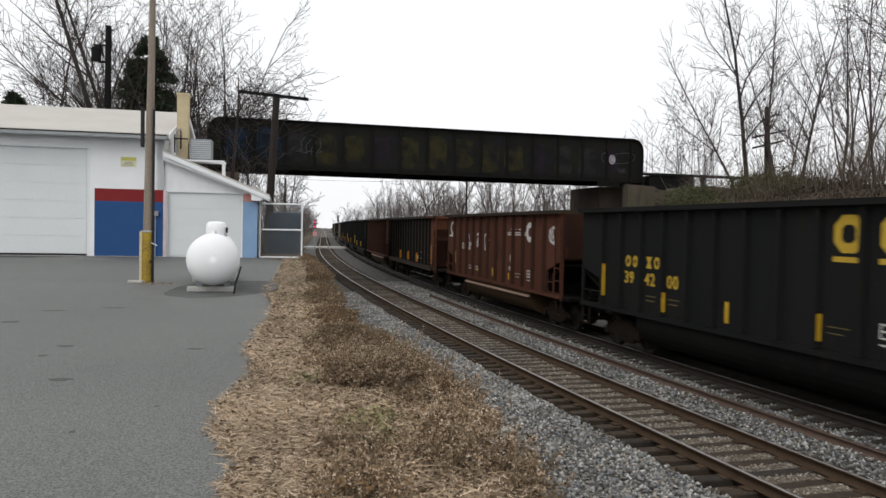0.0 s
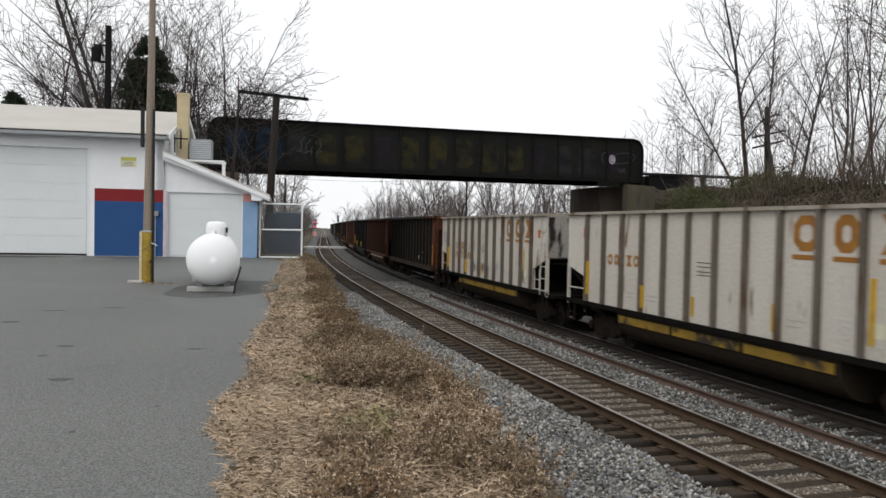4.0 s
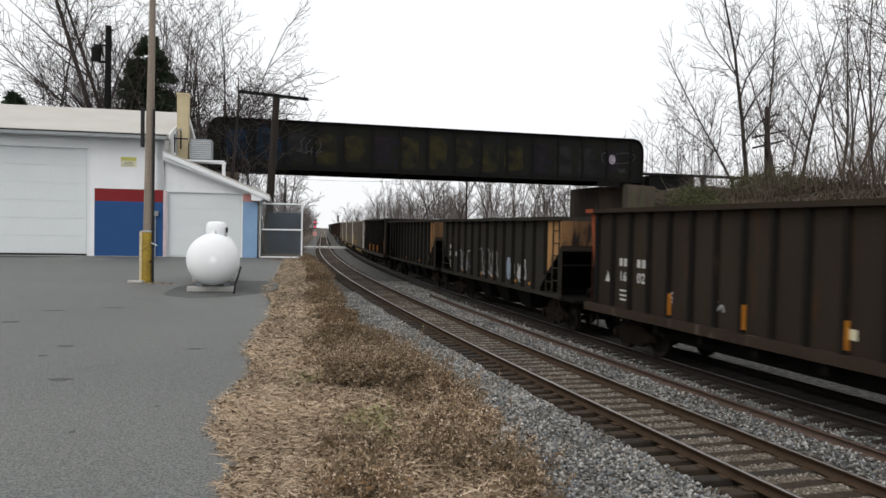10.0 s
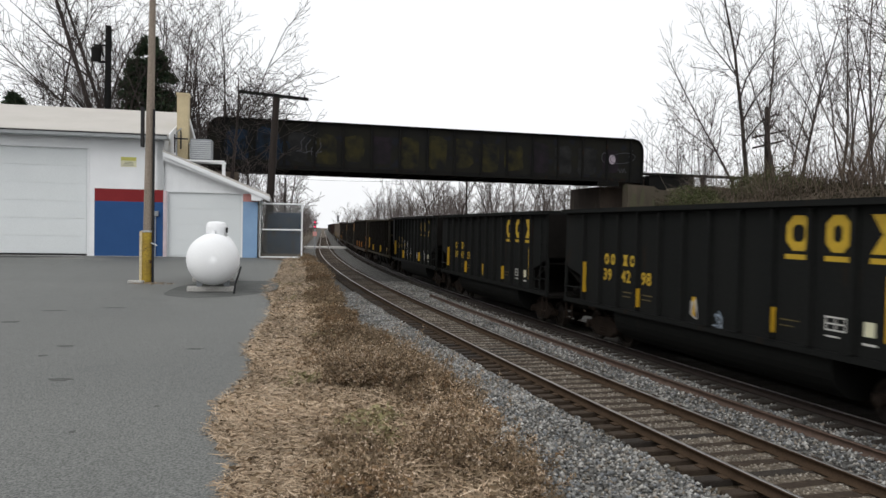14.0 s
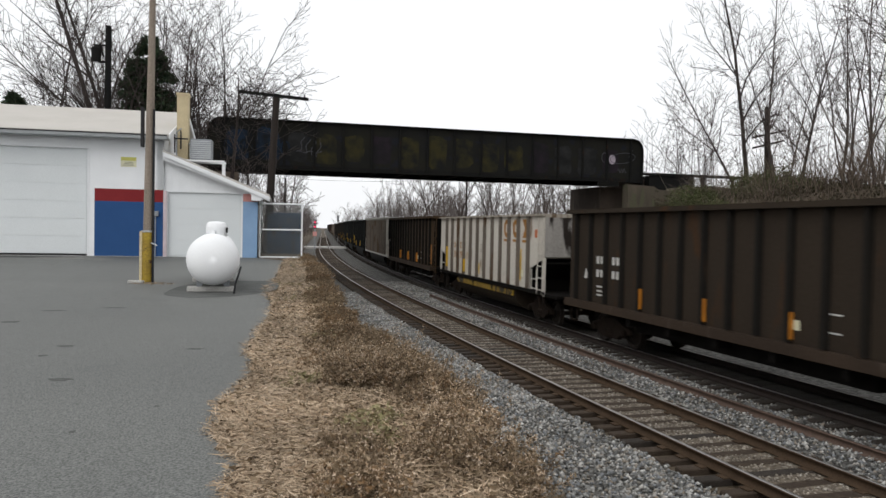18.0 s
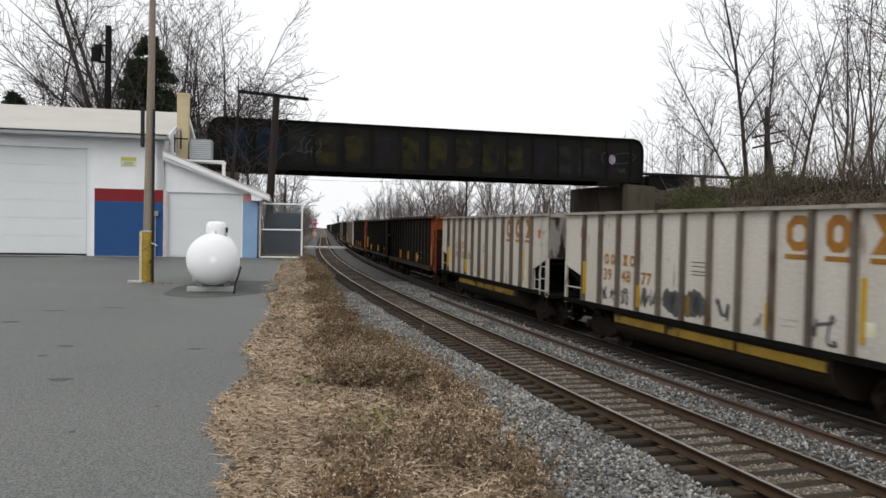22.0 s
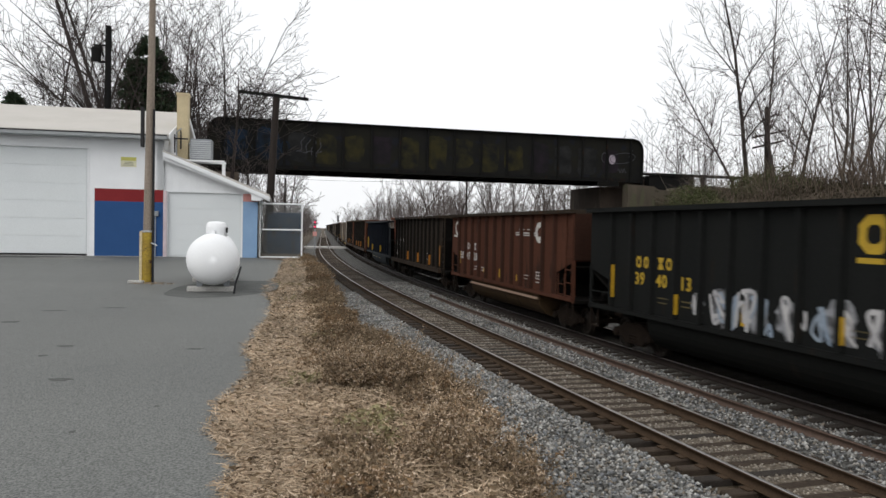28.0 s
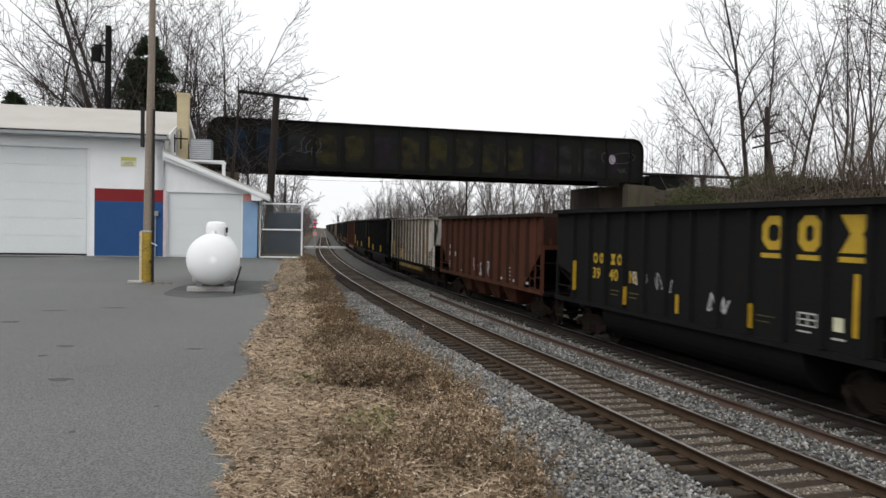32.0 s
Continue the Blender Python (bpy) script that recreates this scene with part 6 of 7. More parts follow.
TRAIN = [
    # leading end at the start, body shape, colour, numbers, extras
    (244.0, "tub", "black", (), {}), (227.8, "gon", "dusk", (), {}), (211.4, "tub", "olive", (), {}), (195.2, "tub", "black", (), {}), (179.0, "gon", "dusk", (), {}),
    (162.6, "tub", "black", (), {}), (146.2, "tub", "olive", (), {}), (129.8, "gon", "dusk", (), {}), (113.4, "tub", "black", (), {}), (97.4, "tub", "black", (), {}),
    (81.6, "tub", "black", (), {}), (65.2, "tub", "red", (), dict(emblem="disc")), (49.3, "gon", "dusk", (), dict(end="rust")),
    (31.6, "tub", "red", (), dict(graffiti=[(4.0, 3.0, 0.7, 1, "w"), (5.2, 3.0, 0.7, 1, "w"), (6.4, 2.9, 0.7, 1, "w"), (9.5, 2.1, 0.6, 1, "w"), (13.6, 3.3, 0.7, 1, "w")], emblem="disc")),
    (15.66, "tub", "black", ("39", "42", "00"), dict(emblem="blocks")),
    (0.0, "tub", "red", ("50", "49", "13"), dict(graffiti=[(5.7, 1.65, 0.5, 1, "w")], emblem="disc")),
    (-16.6, "gon", "dusk", (), dict(end="rust", bare=True)),
    (-32.8, "tub", "white", ("39", "37", "40"), dict(graffiti=[(0.6, 3.0, 0.6, 0, "k"), (5.7, 1.7, 0.5, 0, "k"), (6.35, 1.7, 0.5, 0, "k"), (7.0, 1.7, 0.5, 0, "k"), (7.7, 1.65, 0.5, 0, "k"), (8.8, 1.8, 0.5, 0, "b"), (9.6, 1.65, 0.5, 0, "k"), (11.9, 1.7, 0.6, 0, "k")], emblem="blocks")),
    (-48.9, "tub", "white", (), dict(emblem="blocks")),
    (-64.9, "tub", "white", (), dict(graffiti=[(5.0, 1.95, 0.4, 1, "b"), (8.2, 1.7, 0.4, 0, "k"), (9.2, 1.6, 0.4, 0, "k")], emblem="blocks")),
    (-80.4, "tub", "white", ("39", "20", "20"), dict(graffiti=[(2.9, 1.6, 0.45, 0, "b"), (3.6, 1.6, 0.45, 1, "b"), (4.5, 1.55, 0.4, 0, "b"), (6.3, 1.6, 0.5, 1, "b"), (8.7, 1.7, 0.55, 1, "k")], emblem="blocks")),
    (-96.35, "gon", "dusk", (), dict(first="rust")),
    (-114.1, "hop", "grey", (), dict(end="tan", top=3.86)),
    (-131.3, "hop", "grey", (), dict(graffiti=[(4.3, 1.95, 0.95, 2, "w"), (4.5, 1.85, 0.5, 0, "b"), (7.6, 1.98, 1.05, 2, "w"), (10.3, 1.9, 0.8, 1, "b"), (10.6, 1.95, 0.7, 1, "w"), (11.6, 1.85, 0.7, 1, "w"), (11.75, 1.8, 0.8, 1, "w"), (11.9, 1.85, 0.7, 1, "w")], end="tan", top=3.86)),
    (-148.9, "gon", "dusk", ("16", "02"), dict(graffiti=[(4.3, 1.8, 0.25, 1, "w"), (6.2, 1.7, 0.45, 1, "w")], first="orange")),
    (-165.2, "hop", "umber", ("82", "59", "71"), dict(graffiti=[(5.7, 1.85, 0.5, 1, "w"), (5.75, 1.55, 0.4, 1, "w"), (8.6, 1.45, 0.25, 1, "w"), (9.0, 1.45, 0.25, 1, "w")], emblem="blocks")),
    (-181.1, "tub", "black", ("39", "40", "91"), dict(graffiti=[(5.0, 2.1, 0.85, 0, "w"), (5.6, 2.05, 0.8, 0, "w"), (6.2, 2.05, 0.85, 0, "w"), (6.95, 2.1, 0.8, 0, "w"), (5.6, 1.65, 0.5, 0, "w"), (6.3, 1.55, 0.4, 0, "w"), (9.4, 1.75, 0.5, 1, "w"), (9.0, 1.75, 0.5, 1, "w"), (10.5, 1.95, 0.5, 0, "w"), (11.1, 1.9, 0.55, 0, "w"), (11.8, 1.85, 0.55, 0, "w"), (12.5, 1.85, 0.5, 0, "w")], emblem="blocks")),
    (-196.8, "tub", "black", ("39", "41", "51"), dict(emblem="blocks")),
    (-212.7, "tub", "black", ("39", "42", "98"), dict(graffiti=[(7.1, 1.6, 0.5, 0, "w"), (7.9, 1.45, 0.45, 0, "b")], emblem="blocks")),
    (-228.4, "tub", "pale", ("39", "88", "19"), dict(graffiti=[(0.75, 3.4, 0.6, 0, "k"), (0.8, 2.7, 0.5, 0, "k")], top=4.16)),
    (-245.9, "gon", "brown", (), {}),
    (-262.1, "tub", "white", ("39", "29", "11"), dict(emblem="blocks")),
    (-278.7, "gon", "dusk", (), dict(end="orange")),
    (-294.9, "hop", "umber", ("83", "31", "45"), dict(graffiti=[(4.9, 1.85, 0.6, 3, "w"), (5.6, 1.85, 0.6, 3, "b"), (6.4, 1.9, 0.8, 3, "w"), (7.3, 1.95, 1.0, 3, "w"), (8.1, 1.9, 0.9, 3, "w"), (4.8, 1.8, 0.7, 1, "w"), (5.4, 1.8, 0.8, 1, "w"), (6.0, 1.8, 0.8, 1, "b"), (6.5, 1.8, 0.9, 1, "w"), (7.0, 1.8, 0.9, 1, "w"), (7.4, 1.8, 0.9, 1, "w"), (7.8, 1.8, 0.9, 1, "b"), (8.2, 1.8, 0.9, 1, "w")], emblem="blocks")),
    (-311.5, "gon", "dusk", (), dict(end="orange")),
    (-328.0, "tub", "white", ("39", "35", "35"), dict(emblem="blocks")),
    (-343.9, "tub", "white", ("39", "48", "77"), dict(graffiti=[(2.65, 1.62, 0.35, 1, "k"), (3.15, 1.62, 0.35, 1, "k"), (3.8, 1.6, 0.4, 1, "k"), (4.9, 1.68, 0.5, 1, "k"), (5.35, 1.7, 0.45, 1, "k"), (5.95, 1.72, 0.5, 3, "k"), (6.3, 1.66, 0.55, 3, "k"), (6.95, 1.7, 0.62, 3, "k"), (7.25, 1.72, 0.5, 3, "k"), (8.1, 1.72, 0.5, 1, "k"), (9.3, 1.6, 0.3, 0, "k"), (11.2, 1.6, 0.6, 1, "k")], emblem="blocks")),
    (-360.3, "gon", "brown", (), dict(end="rust")),
    (-377.4, "gon", "brown", ("15", "54"), dict(end="rust")),
    (-394.2, "tub", "slate", ("37", "81", "25"), dict(graffiti=[(4.6, 1.75, 0.5, 1, "b"), (5.0, 1.75, 0.5, 1, "b")], end="white", top=3.88)),
    (-411.07, "gon", "dusk", ("950",), dict(first="orange", make="long")),
    (-428.5, "tub", "red", ("50", "47", "28"), dict(emblem="disc")),
    (-444.1, "tub", "black", ("39", "40", "13"), dict(graffiti=[(5.4, 1.7, 0.5, 3, "w"), (6.4, 1.75, 0.8, 3, "b"), (7.4, 1.8, 0.8, 3, "b"), (8.4, 1.75, 0.7, 3, "w"), (9.7, 1.8, 0.8, 3, "w"), (10.8, 1.75, 0.7, 3, "w"), (5.3, 1.75, 0.5, 1, "w"), (6.2, 1.75, 0.8, 1, "w"), (6.6, 1.75, 0.75, 1, "b"), (7.1, 1.75, 0.8, 1, "w"), (7.6, 1.75, 0.75, 1, "b"), (8.5, 1.75, 0.7, 1, "w"), (9.2, 1.7, 0.7, 1, "b"), (9.8, 1.75, 0.75, 1, "w"), (10.5, 1.75, 0.8, 1, "w"), (11.3, 1.75, 0.7, 1, "w")], emblem="blocks")),
    (-460.0, "tub", "black", ("39", "41", "58"), dict(graffiti=[(1.65, 1.45, 0.35, 0, "w")], emblem="blocks")),
    (-475.6, "tub", "white", ("39", "05", "26"), dict(emblem="blocks")),
    (-491.7, "hop", "red", (), dict(graffiti=[(6.2, 1.8, 0.5, 1, "w"), (6.5, 1.65, 0.4, 1, "w"), (7.25, 1.65, 0.5, 1, "w"), (8.2, 1.8, 0.5, 1, "w"), (8.3, 1.6, 0.4, 1, "w")])),
    (-507.2, "tub", "black", ("39", "40", "16"), dict(graffiti=[(5.0, 2.12, 0.4, 0, "w"), (5.5, 2.12, 0.4, 0, "w"), (6.2, 2.12, 0.4, 0, "w"), (6.7, 2.12, 0.4, 0, "w"), (8.4, 1.85, 0.4, 1, "w"), (8.9, 1.8, 0.4, 1, "w")], emblem="blocks")),
    (-523.0, "tub", "black", (), {}),
]
for _c in TRAIN:
    for _t in _c[3]:
        number_mesh(_t)
for _k, (_u, _kind, _col, _num, _ex) in enumerate(TRAIN[:-1]):
    build_car(_u, _u - TRAIN[_k + 1][0], _kind, _col, _num, seed=_k, **_ex)

# ---- poles, signals and the far crossing ----
def build_poles():
    p = thing("telegraph_pole", "old dark wooden pole with one long crossarm before the bridge", "utility pole", (-9.25, 40.0, 1.2))
    part("shaft", Shape().tube((-0.05, 0, -0.3), (0.42, 0, 9.05), 0.23, 0.17, 10), DARKW, p)
    part("crossarm", Shape().tube((-1.5, -0.15, 9.12), (2.1, -0.15, 8.78), 0.11, n=4), GIRDER, p)
    part("brace", Shape().tube((0.0, -0.14, 8.2), (-0.5, -0.14, 9.0), 0.03, n=4), DARKW, p)
    for x, z in ((-1.35, 9.14), (-0.9, 9.1), (1.1, 8.92), (1.9, 8.84)):
        part("insulator", Shape().lathe([(0.03, 0.0), (0.05, 0.05), (0.02, 0.12)], 8, at=(x, -0.15, z + 0.05)), BLACK, p)
    q = thing("transformer_pole", "dark wooden pole with a transformer among bare trees", "utility pole", (-18.57, 42.0, 1.8))
    part("shaft", Shape().tube((0, 0, -0.3), (0.06, 0, 12.3), 0.22, 0.16, 10), GIRDER, q)
    part("transformer", Shape().lathe([(0.0, 0.0), (0.24, 0.02), (0.27, 0.7), (0.22, 0.78), (0.1, 0.82), (0.08, 0.95), (0.0, 0.96)], 12, at=(-0.55, -0.1, 10.35)), GIRDER, q)
    part("bracket", Shape().box(-0.5, 0.1, -0.05, 0.05, 10.3, 10.4).box(-0.55, 0.1, -0.05, 0.05, 11.2, 11.28), GIRDER, q)
    part("cutout", Shape().tube((-0.35, -0.1, 11.3), (-0.15, -0.1, 10.6), 0.06, n=6), GIRDER, q)
    r = thing("telegraph_pole", "leaning telegraph pole with three crossarms among trees on the bank", "utility pole", (18.95, 45.0, 4.0))
    part("shaft", Shape().tube((0.1, 0, 0), (-0.12, 0, 6.9), 0.16, 0.11, 10), DARKW, r)
    for z, a, b in ((6.3, -0.5, 0.6), (5.35, -1.0, 1.15), (4.75, -0.95, 1.1)):
        part("crossarm", Shape().tube((a, -0.2, z - 0.28), (b, 0.3, z + 0.25), 0.08, n=4), DARKW, r)
    m = thing("radio_mast", "thin dark pole standing beyond the bridge", "pole", (2.06, 70.0, -0.6))
    part("shaft", Shape().tube((0, 0, -0.2), (0, 0, 11.0), 0.1, 0.07, 8), DARKW, m)
    part("cap", Shape().tube((0, 0, 11.0), (0, 0, 11.12), 0.11, 0.05, 8), DARKW, m)
    k = thing("wooden_pole", "plain dark pole beside the line beyond the bridge", "utility pole", (-15.4, 74.0, 0.4))
    part("shaft", Shape().tube((0, 0, -0.3), (0, 0, 7.6), 0.12, 0.09, 8), DARKW, k)
    w = thing("overhead_wire", "thin dark wire across the tracks beyond the bridge", "cable")
    s = Shape()
    for i in range(12):
        t0, t1 = i / 12, (i + 1) / 12
        s.tube((2.06 - 17.46 * t0, 70 + 4 * t0, 7.95 - 1.0 * t0 * (1 - t0)), (2.06 - 17.46 * t1, 70 + 4 * t1, 7.95 - 1.0 * t1 * (1 - t1)), 0.014, n=4, caps=False)
    part("strand", s, BLACK, w)
    for x, y, h, lab in ((-19.85, 118.0, 4.8, "railway signal with glowing red lamps beside the track"), (-24.6, 178.0, 6.4, "distant railway signal mast beside the track")):
        g = thing("crossing_signal", lab, "signal", (x, y, -0.4))
        part("mast", Shape().tube((0, 0, 0), (0, 0, h), 0.09, n=8), GREY, g)
        part("lamp_plate", Shape().box(-0.2, 0.2, -0.04, 0.04, h - 1.5, h - 0.1), GIRDER, g)
        for k in (h - 0.45, h - 1.15):
            lamp = part("lamp_hood", Shape().lathe([(0.22, -0.05), (0.22, -0.11), (0.14, -0.14)], 14, "y", (0, 0, k)), GIRDER, g)
            if y < 150:
                part("lamp", Shape().lathe([(0.0, -0.14), (0.14, -0.13), (0.15, -0.1)], 12, "y", (0, -0.02, k)), LAMPR, lamp, "glowing red lens")
        if y < 150:
            part("red_board", Shape().box(-0.3, 0.3, -0.1, -0.05, h - 2.6, h - 1.9), PINK, g, "faded red board")
    road = thing("crossing_road", "pale concrete road crossing the tracks far off", "road", kind="structure")
    x, y, a = line(120.0)
    M = Matrix.Translation((x, y, 0)) @ Matrix.Rotation(-a, 4, "Z")
    for x0, x1 in ((-7.0, -0.85), (-0.62, 0.62), (0.85, 3.55)):
        part("slab", Shape().box(x0, x1, -3.2, 3.2, -0.3, 0.02), PALEC, road, turn=M)
    stub = thing("gate_arm", "dark raised crossing arm beside the far road", "barrier", (-25.4, 112.0, -0.2))
    part("base", Shape().box(-0.25, 0.25, -0.25, 0.25, 0, 1.1), GIRDER, stub)
    part("arm", Shape().tube((0, 0, 1.0), (2.4, 0, 0.3), 0.09, n=6), GIRDER, stub)


build_poles()


# ---- bare trees ----
def tubes(segs, sides):
    """Many tapered sticks in one pair of arrays."""
    a = np.array([[*p, *q, r, t] for p, q, r, t in segs])
    p, q, r, t = a[:, :3], a[:, 3:6], a[:, 6], a[:, 7]
    d = q - p
    d /= np.linalg.norm(d, axis=1)[:, None] + 1e-9
    ref = np.where(abs(d[:, 2:3]) > 0.9, np.array([[1.0, 0, 0]]), np.array([[0, 0, 1.0]]))
    u = np.cross(d, ref)
    u /= np.linalg.norm(u, axis=1)[:, None] + 1e-9
    w = np.cross(d, u)
    ang = np.arange(sides) / sides * 2 * np.pi
    ringv = u[:, None] * np.cos(ang)[None, :, None] + w[:, None] * np.sin(ang)[None, :, None]
    v = np.concatenate([p[:, None] + ringv * r[:, None, None], q[:, None] + ringv * t[:, None, None]], 1)
    i = np.arange(sides)
    f = np.stack([i, (i + 1) % sides, (i + 1) % sides + sides, i + sides], -1)
    faces = (f[None] + (2 * sides * np.arange(len(a)))[:, None, None]).reshape(-1, 4)
    return v.reshape(-1, 3), faces


def grow(seed, height, lean=(0, 0), stems=1, bushy=1.0, levels=4, fork=0.3, up=0.55, reach=0.3, rise=0.04, least=0.009, thick_at=0.0068):
    """Sticks of one bare tree: (thick ones, thin ones)."""
    rng = random.Random(seed)
    thick, thin = [], []

    def limb(p, d, length, r, level):
        n = max(2, min(11, int(length / (0.9, 0.55, 0.42, 0.34, 0.3)[level])))
        step = length / n
        r0 = r
        bend = Vector() if level == 0 and lean != (0, 0) else Vector((rng.gauss(0, 1), rng.gauss(0, 1), rng.gauss(0, 0.4))) * (0.02, 0.05, 0.07, 0.08, 0.08)[level]
        for i in range(n):
            t = (i + 1) / n
            wob = (0.035 if lean == (0, 0) else 0.012, 0.1, 0.15, 0.17, 0.18)[level]
            d = (d + bend + Vector((rng.gauss(0, 1), rng.gauss(0, 1), rng.gauss(0, 0.7))) * wob + Vector((0, 0, rise if level or lean == (0, 0) else 0.012))).normalized()
            q = p + d * step
            r2 = max(r0 * (1 - 0.82 * t), least)
            (thick if level < 2 else thin).append((tuple(p), tuple(q), r, r2))
            p, r = q, r2
            if level < levels and (level or t > fork):
                want = (1.8, 1.5, 1.3, 0.9)[level] * bushy
                for _ in range(int(want) + (rng.random() < want % 1)):
                    side = Vector((rng.gauss(0, 1), rng.gauss(0, 1), rng.gauss(0, 0.3)))
                    side = (side - d * side.dot(d)).normalized()
                    nd = (d * up + side * (1 - up) * rng.uniform(0.8, 1.8) + Vector((0, 0, 0.06))).normalized()
                    ll = length * rng.uniform(0.35, 0.65) * (1.1 - 0.55 * t) if level else height * reach * rng.uniform(0.55, 1.25) * (1.2 - 0.75 * t)
                    if ll > 0.3:
                        limb(p, nd, ll, max(r * rng.uniform(0.4, 0.65), least), level + 1)

    for k in range(stems):
        d = Vector((lean[0] + rng.gauss(0, 0.13) * (stems > 1), lean[1] + rng.gauss(0, 0.13) * (stems > 1), 1)).normalized()
        limb(Vector((rng.gauss(0, 0.35) * (stems > 1), rng.gauss(0, 0.35) * (stems > 1), -0.5)), d, height * rng.uniform(0.8, 1.0), height * thick_at / (1 + 0.2 * (stems - 1)), 0)
    return thick, thin


TREES = {}


def tree_kind(name, *args, **kw):
    thick, thin = grow(*args, **kw)
    me = []
    for what, segs, sides in (("trunk", thick, 6), ("twigs", thin, 3)):
        v, f = tubes(segs, sides)
        ob = bulk(what, v, f, None)
        m = ob.data
        bpy.data.objects.remove(ob)
        m.materials.clear()
        me.append(m)
    TREES[name] = me


tree_kind("tall", 1, 15.5, bushy=1.05, fork=0.2, up=0.60, reach=0.3, thick_at=0.0092)
tree_kind("wide", 2, 12.5, bushy=0.95, fork=0.2, up=0.58, reach=0.42)
tree_kind("slim", 3, 15.5, bushy=1.15, fork=0.25, up=0.66, reach=0.24)
tree_kind("leaner", 4, 11.5, lean=(-0.5, 0.0), bushy=1.05, fork=0.2, up=0.60, reach=0.36)
tree_kind("multi", 5, 14.0, stems=4, bushy=0.72, fork=0.28, up=0.65, reach=0.22)
tree_kind("twin", 6, 15.0, stems=2, bushy=1.05, fork=0.22, up=0.62, reach=0.28)
tree_kind("slant", 17, 16.5, lean=(-0.3, 0.0), bushy=0.8, fork=0.25, up=0.60, reach=0.28, thick_at=0.0085)
tree_kind("spread", 12, 10.0, bushy=0.95, fork=0.3, up=0.36, reach=0.62, rise=0.035, thick_at=0.012)
tree_kind("small", 7, 6.0, stems=3, bushy=0.8, levels=3, fork=0.15, up=0.55, reach=0.4)
tree_kind("far_a", 8, 12.0, bushy=0.74, levels=3, fork=0.15, up=0.60, least=0.022, thick_at=0.011)
tree_kind("far_b", 9, 13.0, stems=2, bushy=0.59, levels=3, fork=0.2, up=0.65, least=0.022, thick_at=0.011)
tree_kind("far_c", 10, 11.0, bushy=0.74, levels=3, fork=0.12, up=0.58, reach=0.38, least=0.022, thick_at=0.011)


def ground_at(x, y):
    """Land height at a plan place, by the nearest point of the near track."""
    k = int(np.argmin((_x - x) ** 2 + (_y - y) ** 2))
    o = (x - _x[k]) * math.cos(_a[k]) - (y - _y[k]) * math.sin(_a[k])
    return float(ground_z(np.array([x]), np.array([y]), np.array([_s[k]]), np.array([o]))[0])


def plant(kind, x, y, scale, turn, label, bark=None, far=False, z=None):
    z = ground_at(x, y) if z is None else z
    t = thing("bare_tree", label, "tree", Matrix.Translation((x, y, z - 0.1)) @ Matrix.Rotation(radians(turn), 4, "Z") @ Matrix.Diagonal((scale, scale, scale, 1)), group="far trees" if far else "")
    b = bark or BARK
    part("trunk", TREES[kind][0], b, t)
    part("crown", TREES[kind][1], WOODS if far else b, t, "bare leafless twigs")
    return t


# behind the garage: bearing (x over y), distance, kind, size, turn
for bear, y, kind, sc, turn, lab in (
        (-0.565, 55, "multi", 1.1, 10, "bare tree of several thin stems behind the garage"), 
        (-0.404, 44, "slant", 1.45, 0, "bare tree with a dark slanting trunk behind the garage"), (-0.388, 45, "slant", 1.3, 12, "bare slanting tree beside the dark pole"),
        (-0.49, 52, "twin", 1.1, 30, "bare forked tree behind the garage"), (-0.43, 48, "multi", 1.1, 150, "bare tree of several thin stems"),
        (-0.415, 52, "twin", 1.15, 250, "bare forked tree behind the conifer"), (-0.39, 55, "multi", 1.25, 20, "bare tree of several thin stems"), (-0.372, 50, "wide", 1.2, 130, "wide bare tree behind the conifer"),
        (-0.36, 56, "slim", 1.25, 80, "tall slender bare tree behind the chimney"), (-0.342, 51, "wide", 1.2, 40, "wide bare tree behind the chimney"), (-0.345, 46, "twin", 0.95, 200, "bare forked tree behind the chimney"),
        (-0.318, 54, "wide", 1.25, 300, "wide bare tree above the bridge's end"), (-0.287, 44.8, "spread", 1.38, 160, "wide spreading bare tree before the black girder's end"),
        (-0.355, 58, "wide", 1.55, 70, "wide bare tree behind the chimney"), (-0.325, 50, "wide", 1.3, 190, "wide bare tree behind the chimney"), (-0.305, 52, "twin", 1.2, 10, "bare forked tree above the bridge's end"), (-0.292, 56, "wide", 1.5, 330, "wide bare tree above the bridge's end"), (-0.385, 60, "wide", 1.6, 30, "wide bare tree behind the conifer"),
        (-0.275, 54, "wide", 1.3, 250, "wide bare tree behind the girder"), (-0.26, 58, "wide", 0.95, 90, "wide bare tree behind the girder"),
        (-0.53, 62, "tall", 1.4, 200, "bare tree far behind the garage"), (-0.46, 62, "wide", 1.5, 20, "wide bare tree far behind the garage"),
        (-0.4, 64, "wide", 1.5, 100, "wide bare tree far behind the garage"), (-0.33, 64, "tall", 1.3, 330, "bare tree far behind the garage"),
        (-0.255, 41.5, "small", 1.0, 90, "small bare bush before the bridge"), (-0.268, 43.0, "small", 1.15, 10, "small bare bush before the bridge")):
    plant(kind, bear * y, y, sc, turn, lab, BARKD if kind in ("wide", "tall", "slant", "spread") else BARK)
